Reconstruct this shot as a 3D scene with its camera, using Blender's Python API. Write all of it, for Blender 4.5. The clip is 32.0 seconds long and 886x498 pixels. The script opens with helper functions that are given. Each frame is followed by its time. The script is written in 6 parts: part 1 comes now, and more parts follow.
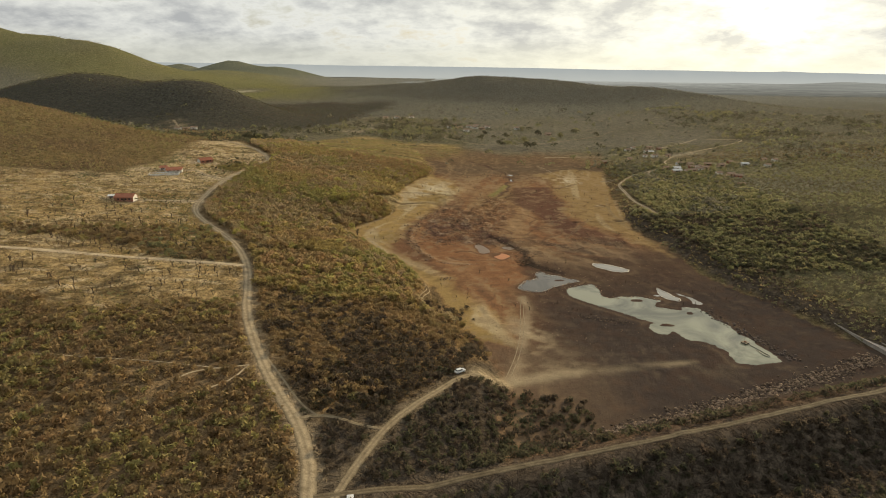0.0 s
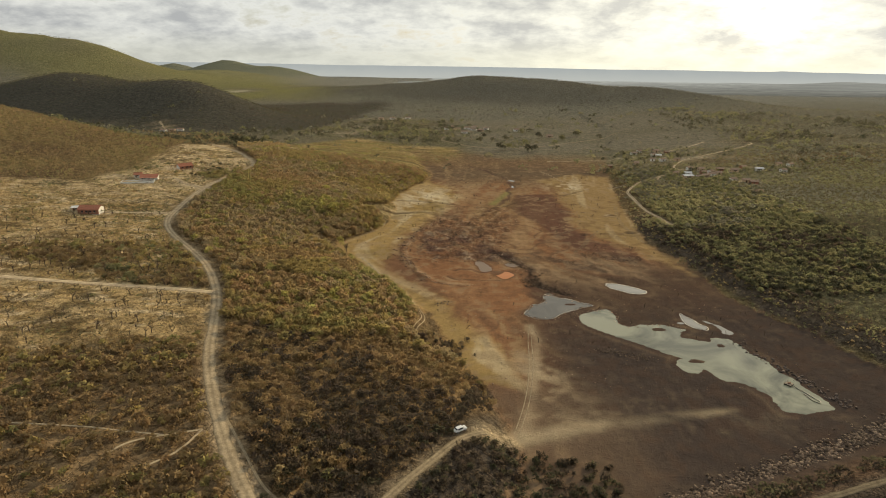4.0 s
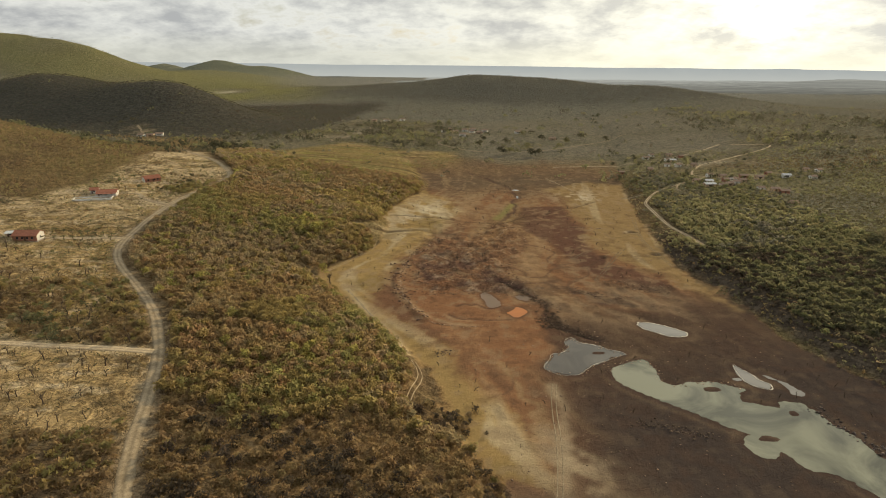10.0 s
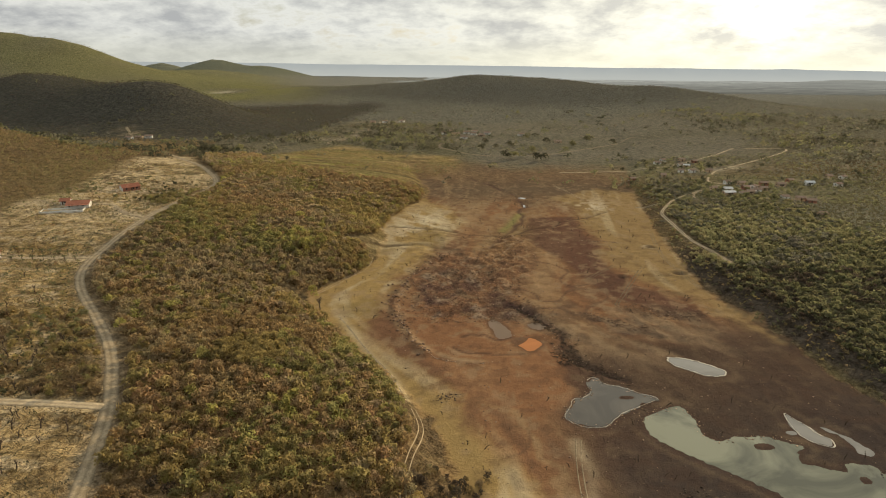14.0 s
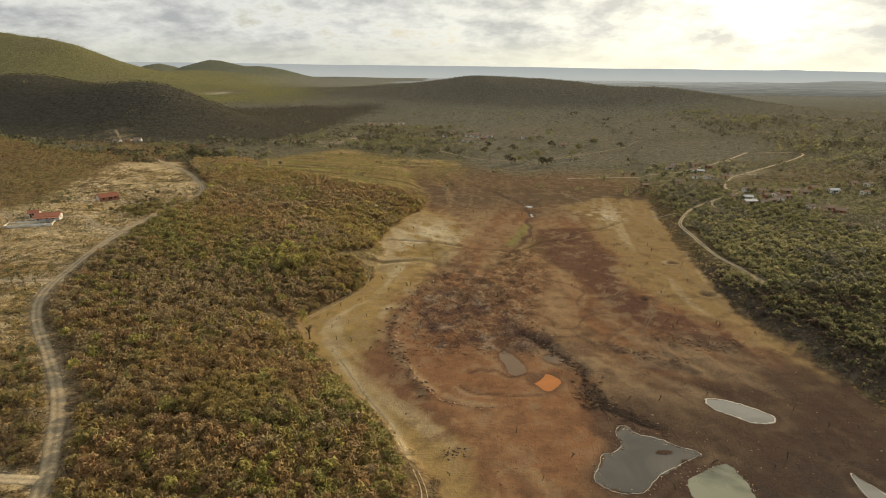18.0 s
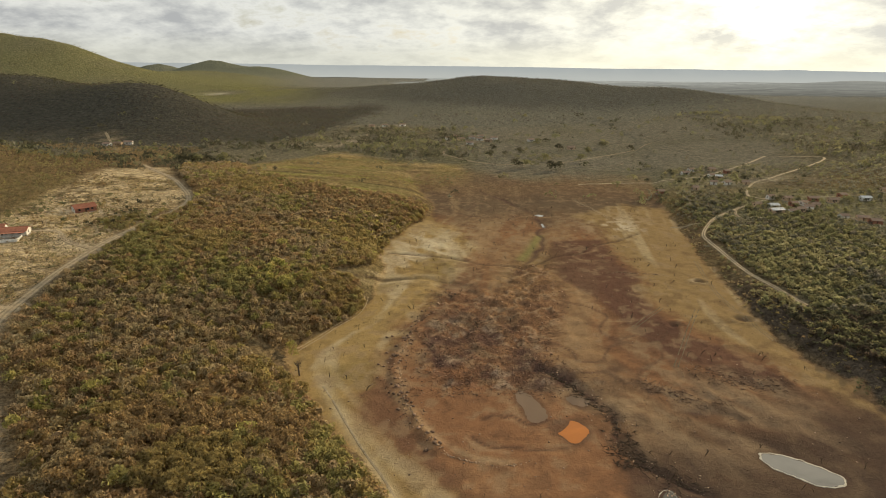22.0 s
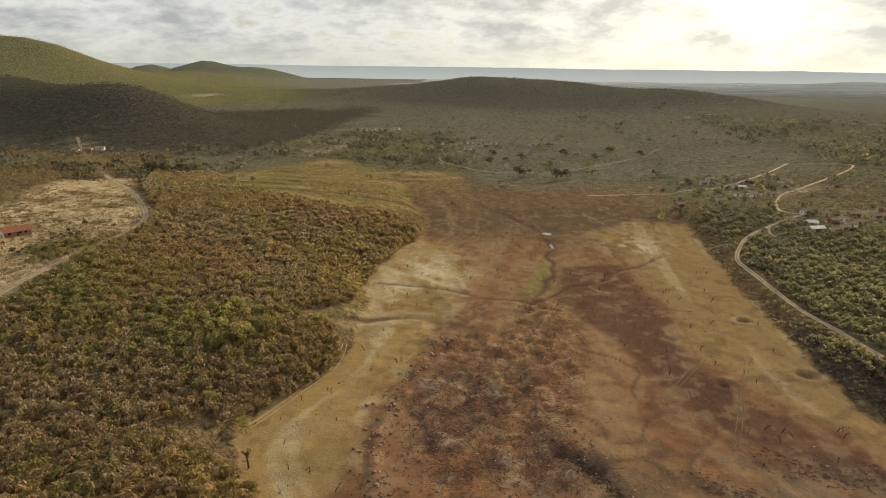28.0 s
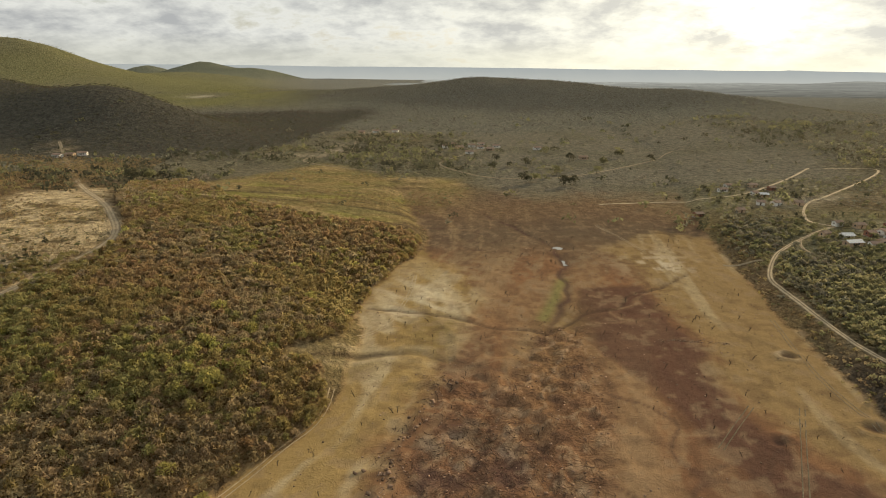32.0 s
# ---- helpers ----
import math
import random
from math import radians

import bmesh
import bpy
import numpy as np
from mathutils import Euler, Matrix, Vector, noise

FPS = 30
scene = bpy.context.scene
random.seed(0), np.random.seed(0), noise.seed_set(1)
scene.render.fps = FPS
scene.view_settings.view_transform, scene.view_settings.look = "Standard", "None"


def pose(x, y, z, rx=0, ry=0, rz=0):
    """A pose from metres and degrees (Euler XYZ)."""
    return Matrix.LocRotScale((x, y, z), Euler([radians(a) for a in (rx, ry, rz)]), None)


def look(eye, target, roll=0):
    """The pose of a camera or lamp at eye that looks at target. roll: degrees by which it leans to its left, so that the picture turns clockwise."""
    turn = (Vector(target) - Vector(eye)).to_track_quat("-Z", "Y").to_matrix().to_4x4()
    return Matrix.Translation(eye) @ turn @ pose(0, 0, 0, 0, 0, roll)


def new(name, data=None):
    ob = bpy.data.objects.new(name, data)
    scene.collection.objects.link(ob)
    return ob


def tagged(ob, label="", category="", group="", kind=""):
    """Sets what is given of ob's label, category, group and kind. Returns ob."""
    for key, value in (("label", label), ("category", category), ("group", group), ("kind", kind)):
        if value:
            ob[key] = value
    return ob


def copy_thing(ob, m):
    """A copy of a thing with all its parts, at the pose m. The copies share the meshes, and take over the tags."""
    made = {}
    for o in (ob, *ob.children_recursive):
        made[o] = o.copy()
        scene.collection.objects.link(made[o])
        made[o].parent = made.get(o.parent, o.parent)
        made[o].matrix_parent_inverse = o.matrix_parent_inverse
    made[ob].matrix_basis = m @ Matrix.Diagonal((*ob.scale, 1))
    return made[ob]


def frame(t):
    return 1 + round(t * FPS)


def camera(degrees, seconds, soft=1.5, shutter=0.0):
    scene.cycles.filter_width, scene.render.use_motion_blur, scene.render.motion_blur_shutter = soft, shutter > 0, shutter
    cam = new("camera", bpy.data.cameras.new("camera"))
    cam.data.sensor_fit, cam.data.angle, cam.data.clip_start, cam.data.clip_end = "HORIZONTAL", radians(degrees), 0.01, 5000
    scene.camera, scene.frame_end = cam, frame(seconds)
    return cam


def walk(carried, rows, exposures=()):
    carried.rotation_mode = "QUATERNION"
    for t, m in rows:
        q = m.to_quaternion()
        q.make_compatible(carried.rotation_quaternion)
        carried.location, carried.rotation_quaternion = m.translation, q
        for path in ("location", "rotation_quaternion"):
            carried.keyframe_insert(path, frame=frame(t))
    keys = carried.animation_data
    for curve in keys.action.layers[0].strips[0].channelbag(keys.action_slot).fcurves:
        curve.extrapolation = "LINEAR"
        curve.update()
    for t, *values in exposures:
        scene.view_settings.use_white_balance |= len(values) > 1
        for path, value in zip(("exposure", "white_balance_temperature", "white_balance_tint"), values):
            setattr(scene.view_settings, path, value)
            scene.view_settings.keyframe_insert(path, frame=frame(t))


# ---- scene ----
cam = camera(73.7, 32.0, soft=0.95)
# seconds, eye (metres), yaw, pitch, roll (degrees)
PATH = [
    (0.0, 0.00, -0.00, 110.00, 0.272, -17.249, -0.875),
    (1.5, 0.01, 13.26, 109.88, 0.216, -17.257, -0.901),
    (3.0, 0.03, 26.56, 109.63, 0.115, -17.280, -0.910),
    (6.0, -0.13, 53.34, 109.23, -0.162, -17.238, -0.850),
    (7.5, -0.61, 66.71, 109.10, -0.262, -17.260, -0.761),
    (9.0, -1.18, 79.86, 109.07, -0.384, -17.300, -0.675),
    (11.0, -1.92, 96.84, 109.08, -0.439, -17.375, -0.615),
    (13.0, -2.63, 113.38, 109.16, -0.420, -17.363, -0.658),
    (14.5, -3.17, 125.24, 109.02, -0.474, -17.360, -0.722),
    (16.5, -4.17, 140.54, 108.85, -0.522, -17.300, -0.742),
    (17.5, -4.73, 148.03, 108.70, -0.525, -17.303, -0.739),
    (19.0, -5.62, 159.17, 108.52, -0.479, -17.290, -0.750),
    (21.0, -6.78, 174.30, 108.15, -0.405, -17.312, -0.711),
    (23.0, -7.22, 190.42, 107.91, -0.428, -17.227, -0.681),
    (25.0, -6.75, 207.37, 107.49, -0.486, -17.208, -0.732),
    (28.0, -5.68, 233.35, 106.98, -0.682, -17.194, -0.726),
    (30.0, -5.78, 250.16, 106.71, -0.721, -17.160, -0.666),
    (32.0, -6.31, 266.66, 106.53, -0.745, -17.156, -0.600),
]
walk(cam, [(t, pose(x, y, z, 90 + pitch, roll, yaw)) for t, x, y, z, yaw, pitch, roll in PATH], [(0, 0.05), (32, 0.05)])

# ---- light ----
SUN_AZ, SUN_EL = 40.0, 18.0      # degrees right of straight ahead (+y), above the horizon
world = bpy.data.worlds.new("sky")
scene.world = world
world.use_nodes = True
wt = world.node_tree
wt.nodes.clear()


def nodes(tree):
    """Short makers for nodes and links of a tree."""
    def mk(kind, **kw):
        n = tree.nodes.new(kind)
        for k, v in kw.items():
            if k in n.inputs:
                n.inputs[k].default_value = v
            else:
                setattr(n, k, v)
        return n

    def ln(a, b):
        tree.links.new(a, b)
    return mk, ln


def ramp(mk, stops):
    n = mk("ShaderNodeValToRGB")
    e = n.color_ramp.elements
    while len(e) < len(stops):
        e.new(0.5)
    for el, (p, c) in zip(e, stops):
        el.position, el.color = p, (*c, 1) if len(c) == 3 else c
    return n


def mathn(mk, ln, op, a, b=None, clamp=False):
    n = mk("ShaderNodeMath", operation=op, use_clamp=clamp)
    for i, v in enumerate((a, b)):
        if v is None:
            continue
        if isinstance(v, (int, float)):
            n.inputs[i].default_value = v
        else:
            ln(v, n.inputs[i])
    return n.outputs[0]


def mixc(mk, ln, fac, a, b, blend="MIX"):
    n = mk("ShaderNodeMix", data_type="RGBA", blend_type=blend)
    for s, v in ((n.inputs[0], fac), (n.inputs[6], a), (n.inputs[7], b)):
        if isinstance(v, (int, float)):
            s.default_value = v
        elif isinstance(v, tuple):
            s.default_value = (*v, 1)
        else:
            ln(v, s)
    return n.outputs[2]


def make_sky():
    """Late sun behind a broken sheet of cloud: clear-sky light with a cloud layer seen in perspective."""
    mk, ln = nodes(wt)
    co = mk("ShaderNodeTexCoord")
    sep = mk("ShaderNodeSeparateXYZ")
    ln(co.outputs["Generated"], sep.inputs[0])
    up = mathn(mk, ln, "MAXIMUM", sep.outputs[2], 0.012)
    comb = mk("ShaderNodeCombineXYZ")
    ln(sep.outputs[0], comb.inputs[0]), ln(sep.outputs[1], comb.inputs[1]), ln(up, comb.inputs[2])
    sky = mk("ShaderNodeTexSky", sky_type="NISHITA", sun_disc=False, sun_elevation=radians(SUN_EL), sun_rotation=radians(SUN_AZ),
             altitude=400, air_density=1.2, dust_density=3.0)
    ln(comb.outputs[0], sky.inputs[0])
    # the cloud sheet as a plane high above, so that clouds close up towards the horizon
    h = mathn(mk, ln, "ADD", mathn(mk, ln, "MAXIMUM", sep.outputs[2], -0.08), 0.33)
    cx, cy = mathn(mk, ln, "DIVIDE", sep.outputs[0], h), mathn(mk, ln, "DIVIDE", sep.outputs[1], h)
    plane = mk("ShaderNodeCombineXYZ")
    ln(cx, plane.inputs[0]), ln(cy, plane.inputs[1])
    plane.inputs[2].default_value = 3.1
    big = mk("ShaderNodeTexNoise", Scale=2.7, Detail=9.0, Roughness=0.55, Distortion=0.15)
    fine = mk("ShaderNodeTexNoise", Scale=10.0, Detail=6.0, Roughness=0.62)
    ln(plane.outputs[0], big.inputs["Vector"]), ln(plane.outputs[0], fine.inputs["Vector"])
    mass = mathn(mk, ln, "ADD", mathn(mk, ln, "MULTIPLY", big.outputs[0], 0.62), mathn(mk, ln, "MULTIPLY", fine.outputs[0], 0.38))
    cover = ramp(mk, [(0.26, (0, 0, 0)), (0.42, (1, 1, 1))])
    ln(mass, cover.inputs[0])
    thick = ramp(mk, [(0.43, (0, 0, 0)), (0.60, (1, 1, 1))])
    ln(mass, thick.inputs[0])
    # nearness to the sun
    s = Vector((math.sin(radians(27)) * math.cos(radians(6)), math.cos(radians(27)) * math.cos(radians(6)), math.sin(radians(6))))
    dot = mk("ShaderNodeVectorMath", operation="DOT_PRODUCT")
    ln(co.outputs["Generated"], dot.inputs[0])
    dot.inputs[1].default_value = s
    d = mathn(mk, ln, "MAXIMUM", dot.outputs["Value"], 0.0)
    glow = mathn(mk, ln, "POWER", d, 12.0)
    core = mathn(mk, ln, "POWER", d, 500.0)
    thin_c = mixc(mk, ln, glow, (0.68, 0.685, 0.64), (1.12, 1.08, 0.88))
    thick_c = mixc(mk, ln, glow, (0.39, 0.40, 0.40), (0.70, 0.68, 0.60))
    cloud = mixc(mk, ln, thick.outputs[0], thin_c, thick_c)
    clear = mixc(mk, ln, 1.0, sky.outputs[0], (0.075, 0.075, 0.075), "MULTIPLY")
    clear = mixc(mk, ln, mathn(mk, ln, "MULTIPLY", glow, 0.8), clear, (1.05, 1.0, 0.74))
    low = ramp(mk, [(0.0, (1, 1, 1)), (0.045, (0, 0, 0))])
    ln(up, low.inputs[0])
    hazy = mixc(mk, ln, glow, (0.57, 0.57, 0.48), (1.1, 1.04, 0.76))
    col = mixc(mk, ln, cover.outputs[0], clear, cloud)
    col = mixc(mk, ln, mathn(mk, ln, "MULTIPLY", low.outputs[0], 0.8), col, hazy)
    core = mathn(mk, ln, "MULTIPLY", core, mathn(mk, ln, "SUBTRACT", 1.0, mathn(mk, ln, "MULTIPLY", thick.outputs[0], 0.85)))
    corec = mixc(mk, ln, core, (0, 0, 0), (0.9, 0.8, 0.55))
    col = mixc(mk, ln, 1.0, col, corec, "ADD")
    bg = mk("ShaderNodeBackground", Strength=1.1)
    ln(col, bg.inputs[0])
    out = mk("ShaderNodeOutputWorld")
    ln(bg.outputs[0], out.inputs[0])


make_sky()
sun_data = bpy.data.lights.new("sun", "SUN")
sun_data.energy, sun_data.angle, sun_data.color = 3.9, radians(1.0), (1.0, 0.78, 0.47)
sun = new("sun", sun_data)
sun.matrix_world = look((math.sin(radians(SUN_AZ)) * 900, math.cos(radians(SUN_AZ)) * 900, 900 * math.tan(radians(SUN_EL))), (0, 0, 0))
tagged(sun, kind="structure")

# ---- materials ----


def material(name, build, rough=0.9, spec=0.2):
    m = bpy.data.materials.new(name)
    m.use_nodes = True
    t = m.node_tree
    mk, ln = nodes(t)
    b = t.nodes["Principled BSDF"]
    b.inputs["Roughness"].default_value = rough
    b.inputs["Specular IOR Level"].default_value = spec
    build(mk, ln, b)
    return m


def bump(mk, ln, b, height_out, strength, dist):
    n = mk("ShaderNodeBump", Strength=strength, Distance=dist)
    ln(height_out, n.inputs["Height"])
    ln(n.outputs[0], b.inputs["Normal"])


def grainy(base, dark, light, scale=1.0, bump_size=0.05, attr=None, strength=0.6, cracks=False):
    """A surface with variation at two scales: broad stains and fine grain; attr takes the base colour from the mesh."""
    def build(mk, ln, b):
        co = mk("ShaderNodeTexCoord")
        n1 = mk("ShaderNodeTexNoise", Scale=0.35 * scale, Detail=6.0, Roughness=0.65)
        n2 = mk("ShaderNodeTexNoise", Scale=3.2 * scale, Detail=5.0, Roughness=0.7)
        ln(co.outputs["Object"], n1.inputs["Vector"]), ln(co.outputs["Object"], n2.inputs["Vector"])
        r1 = ramp(mk, [(0.33, dark), (0.5, (1, 1, 1)), (0.68, light)])
        r2 = ramp(mk, [(0.3, dark), (0.5, (1, 1, 1)), (0.72, light)])
        ln(n1.outputs[0], r1.inputs[0]), ln(n2.outputs[0], r2.inputs[0])
        if attr:
            a = mk("ShaderNodeAttribute", attribute_name=attr)
            src, grain = a.outputs["Color"], a.outputs["Alpha"]
        else:
            src, grain = base, 1.0
        c = mixc(mk, ln, mathn(mk, ln, "MULTIPLY", grain, 0.9) if attr else 1.0, src, r1.outputs[0], "MULTIPLY")
        c = mixc(mk, ln, grain, c, r2.outputs[0], "MULTIPLY")
        n3 = mk("ShaderNodeTexNoise", Scale=0.9 * scale, Detail=7.0, Roughness=0.75, Distortion=0.6)
        ln(co.outputs["Object"], n3.inputs["Vector"])
        r3 = ramp(mk, [(0.34, dark), (0.5, (1, 1, 1)), (0.64, light)])
        ln(n3.outputs[0], r3.inputs[0])
        c = mixc(mk, ln, grain, c, r3.outputs[0], "MULTIPLY")
        if cracks:
            for size, thin, tone in ((0.07, 0.010, (0.62, 0.60, 0.58)), (0.21, 0.014, (0.72, 0.70, 0.68)), (0.16, 0.009, (1.35, 1.33, 1.3))):
                k = mk("ShaderNodeTexNoise", Scale=size, Detail=5.0, Roughness=0.6, Distortion=0.9)
                ln(co.outputs["Object"], k.inputs["Vector"])
                e = mathn(mk, ln, "ABSOLUTE", mathn(mk, ln, "SUBTRACT", k.outputs[0], 0.5))
                rl = ramp(mk, [(0.0, tone), (thin, (1, 1, 1))])
                ln(e, rl.inputs[0])
                c = mixc(mk, ln, mathn(mk, ln, "ADD", mathn(mk, ln, "MULTIPLY", grain, 0.45), 0.3), c, rl.outputs[0], "MULTIPLY")
        ln(c, b.inputs["Base Color"])
        h = mathn(mk, ln, "ADD", mathn(mk, ln, "ADD", n1.outputs[0], mathn(mk, ln, "MULTIPLY", n2.outputs[0], 0.4)), n3.outputs[0])
        if cracks:
            k = mk("ShaderNodeTexNoise", Scale=0.22, Detail=4.0, Roughness=0.55, Distortion=1.3)
            ln(co.outputs["Object"], k.inputs["Vector"])
            crest = ramp(mk, [(0.0, (1, 1, 1)), (0.035, (0.3, 0.3, 0.3)), (0.10, (0, 0, 0))])
            ln(mathn(mk, ln, "ABSOLUTE", mathn(mk, ln, "SUBTRACT", k.outputs[0], 0.5)), crest.inputs[0])
            crest = mathn(mk, ln, "MULTIPLY", crest.outputs[0], grain)
            h = mathn(mk, ln, "ADD", h, mathn(mk, ln, "MULTIPLY", crest, 1.6))
            h = mathn(mk, ln, "MULTIPLY", h, mathn(mk, ln, "ADD", mathn(mk, ln, "MULTIPLY", grain, 0.7), 0.3))
        bump(mk, ln, b, h, strength, bump_size)
    return build


D1, L1 = (0.72, 0.70, 0.68), (1.25, 1.24, 1.2)
MAT_GROUND = material("soil", grainy(None, (0.62, 0.60, 0.58), (1.35, 1.33, 1.28), 0.6, 0.5, "soil", 0.9, True), 1.0, 0.0)
MAT_ROAD = material("dirt_road", grainy((0.46, 0.39, 0.29), (0.75, 0.73, 0.7), (1.2, 1.2, 1.18), 1.0, 0.06, "soil"), 0.95, 0.1)


def foliage_mat(mk, ln, b):
    a = mk("ShaderNodeAttribute", attribute_name="leaf")
    g = mk("ShaderNodeNewGeometry")
    r = ramp(mk, [(0.0, (0.88, 0.88, 0.88)), (1.0, (1.13, 1.12, 1.10))])
    ln(g.outputs["Random Per Island"], r.inputs[0])
    c = mixc(mk, ln, 1.0, a.outputs["Color"], r.outputs[0], "MULTIPLY")
    ln(c, b.inputs["Base Color"])
    tr = mk("ShaderNodeBsdfTranslucent")
    ln(c, tr.inputs[0])
    mx = mk("ShaderNodeMixShader")
    mx.inputs[0].default_value = 0.78
    ln(b.outputs[0], mx.inputs[1]), ln(tr.outputs[0], mx.inputs[2])
    ln(mx.outputs[0], [n for n in b.id_data.nodes if n.type == "OUTPUT_MATERIAL"][0].inputs[0])


MAT_LEAF = material("dry_foliage", foliage_mat, 0.8, 0.15)


def water_mat(tint, rough, deep=0.6):
    """Opaque, silty water: cloud-like reflections mottled into its milky colour, under a mirror surface."""
    def build(mk, ln, b):
        co = mk("ShaderNodeTexCoord")
        n = mk("ShaderNodeTexNoise", Scale=0.045, Detail=5.0, Roughness=0.55, Distortion=0.8)
        ln(co.outputs["Object"], n.inputs["Vector"])
        r = ramp(mk, [(0.38, tuple(deep * v for v in tint)), (0.6, tuple(1.15 * v for v in tint))])
        ln(n.outputs[0], r.inputs[0])
        ln(r.outputs[0], b.inputs["Base Color"])
        b.inputs["IOR"].default_value = 1.33
        w = mk("ShaderNodeTexNoise", Scale=1.1, Detail=3.0)
        ln(co.outputs["Object"], w.inputs["Vector"])
        bump(mk, ln, b, w.outputs[0], 0.05, 0.04)
    return material("muddy_water", build, rough, 0.8 if rough < 0.2 else 0.3)


MAT_WATER = water_mat((0.205, 0.208, 0.142), 0.04, 0.45)
MAT_WATER_PALE = water_mat((0.20, 0.19, 0.165), 0.05, 0.85)
MAT_WATER_GREY = water_mat((0.10, 0.088, 0.068), 0.05, 0.75)
MAT_WATER_BROWN = water_mat((0.150, 0.098, 0.058), 0.28, 0.85)
MAT_WATER_RED = water_mat((0.46, 0.165, 0.034), 0.3, 0.85)
MAT_TRUNK = material("grey_bark", grainy((0.16, 0.13, 0.10), D1, L1, 6.0, 0.02), 0.95, 0.1)

# ---- terrain begin ----


def sm(a, b, v):
    t = np.clip((v - a) / (b - a), 0, 1)
    return t * t * (3 - 2 * t)


def curve(v, keys):
    """Piecewise profile through keys, rounded at its corners."""
    k = np.array(keys, float)
    return (np.interp(v - 9, k[:, 0], k[:, 1]) + np.interp(v, k[:, 0], k[:, 1]) + np.interp(v + 9, k[:, 0], k[:, 1])) / 3


def hill(x, y, cx, cy, sx, sy, h, rot=0.0, p=1.0):
    c, s = math.cos(rot), math.sin(rot)
    u, v = ((x - cx) * c + (y - cy) * s) / sx, ((y - cy) * c - (x - cx) * s) / sy
    return h * np.exp(-(u * u + v * v) ** p)


def fbm(x, y, size, seed=0, octaves=4):
    """Smooth value noise, -1 to 1, in plain numpy."""
    out, amp, tot = np.zeros_like(x, float), 1.0, 0.0
    for o in range(octaves):
        u, v = x / size + 17.3 * o + seed * 5.7, y / size - 9.1 * o + seed * 3.3
        i, j = np.floor(u), np.floor(v)
        fu, fv = u - i, v - j
        fu, fv = fu * fu * (3 - 2 * fu), fv * fv * (3 - 2 * fv)

        def rnd(a, b):
            q = np.sin(a * 127.1 + b * 311.7 + seed * 74.7 + o * 19.19) * 43758.5453
            return q - np.floor(q)
        n = (rnd(i, j) * (1 - fu) + rnd(i + 1, j) * fu) * (1 - fv) + (rnd(i, j + 1) * (1 - fu) + rnd(i + 1, j + 1) * fu) * fv
        out += amp * (2 * n - 1)
        tot += amp
        amp, size = amp * 0.5, size * 0.5
    return out / tot


def seg_dist(x, y, line, closed=False):
    """Distance to a line, and how far along it (0 to 1) the nearest place is."""
    pts = list(line) + ([line[0]] if closed else [])
    best, along = np.full(np.shape(x), 1e9), np.zeros(np.shape(x))
    n = len(pts) - 1
    for k, ((ax, ay), (bx, by)) in enumerate(zip(pts, pts[1:])):
        dx, dy = bx - ax, by - ay
        t = np.clip(((x - ax) * dx + (y - ay) * dy) / (dx * dx + dy * dy + 1e-9), 0, 1)
        d = np.hypot(x - ax - t * dx, y - ay - t * dy)
        along = np.where(d < best, (k + t) / n, along)
        best = np.minimum(best, d)
    return best, along


def inside(x, y, poly):
    """Signed distance to an outline: above 0 inside."""
    d, _ = seg_dist(x, y, poly, True)
    odd = np.zeros(np.shape(x), bool)
    for (ax, ay), (bx, by) in zip(poly, list(poly[1:]) + [poly[0]]):
        c = ((ay > y) != (by > y)) & (x < (bx - ax) * (y - ay) / (by - ay + 1e-12) + ax)
        odd ^= c
    return np.where(odd, d, -d)


def rounded(pts, closed=False, steps=2):
    """Corner cutting."""
    p = [tuple(q) for q in pts]
    for _ in range(steps):
        q = [] if closed else [p[0]]
        for a, b in zip(p, p[1:] + ([p[0]] if closed else [])):
            q += [(0.75 * a[0] + 0.25 * b[0], 0.75 * a[1] + 0.25 * b[1]), (0.25 * a[0] + 0.75 * b[0], 0.25 * a[1] + 0.75 * b[1])]
        p = q if closed else q + [p[-1]]
    return p


FLOOR = [(-900, 2), (100, 3), (200, 0), (320, 0.4), (420, 3), (600, 4), (850, 9), (1200, 14), (6000, 14)]
XL = [(-900, 20), (140, 18), (190, 26), (240, 8), (300, -10), (365, -58), (385, -64), (426, -42), (474, -32), (520, -44), (610, -8), (700, -25), (1200, -150), (6000, -150)]
XR = [(-900, 240), (200, 190), (300, 150), (416, 133), (472, 142), (560, 156), (640, 172), (1000, 260), (6000, 260)]
DAM = [(-30, 112), (14, 128), (43, 137), (88, 152), (150, 173), (230, 200)]
POOL = rounded([(62, 282), (66, 290), (73, 293), (79, 295), (81, 293), (81, 287), (80, 278), (84, 275), (90, 278), (100, 278), (108, 275), (109, 272), (104, 270), (103, 266), (107, 264), (114, 261),
                (116, 266), (122, 265), (126, 260), (125, 255), (128, 249), (129, 241), (131, 233), (134, 223), (136, 211), (126, 208), (116, 208), (117, 214), (116, 221), (112, 227), (105, 230),
                (102, 237), (97, 246), (89, 252), (82, 260), (71, 269)], True)
BAY = rounded([(92, 243), (98, 247), (103, 239), (98, 233), (92, 237)], True)
POOL_UP = rounded([(113, 292), (114, 288), (116, 285), (117, 279), (120, 277), (118, 273), (116, 273), (113, 275), (111, 279), (111, 286)], True)
POOL_UP_B = rounded([(122, 281), (126, 277), (129, 270), (126, 268), (123, 270), (124, 274)], True)
POOL_UP_C = rounded([(119, 284), (122, 283), (124, 279), (121, 280)], True)
POOL_UP_D = rounded([(107, 281), (111, 281), (111, 279), (108, 279)], True)
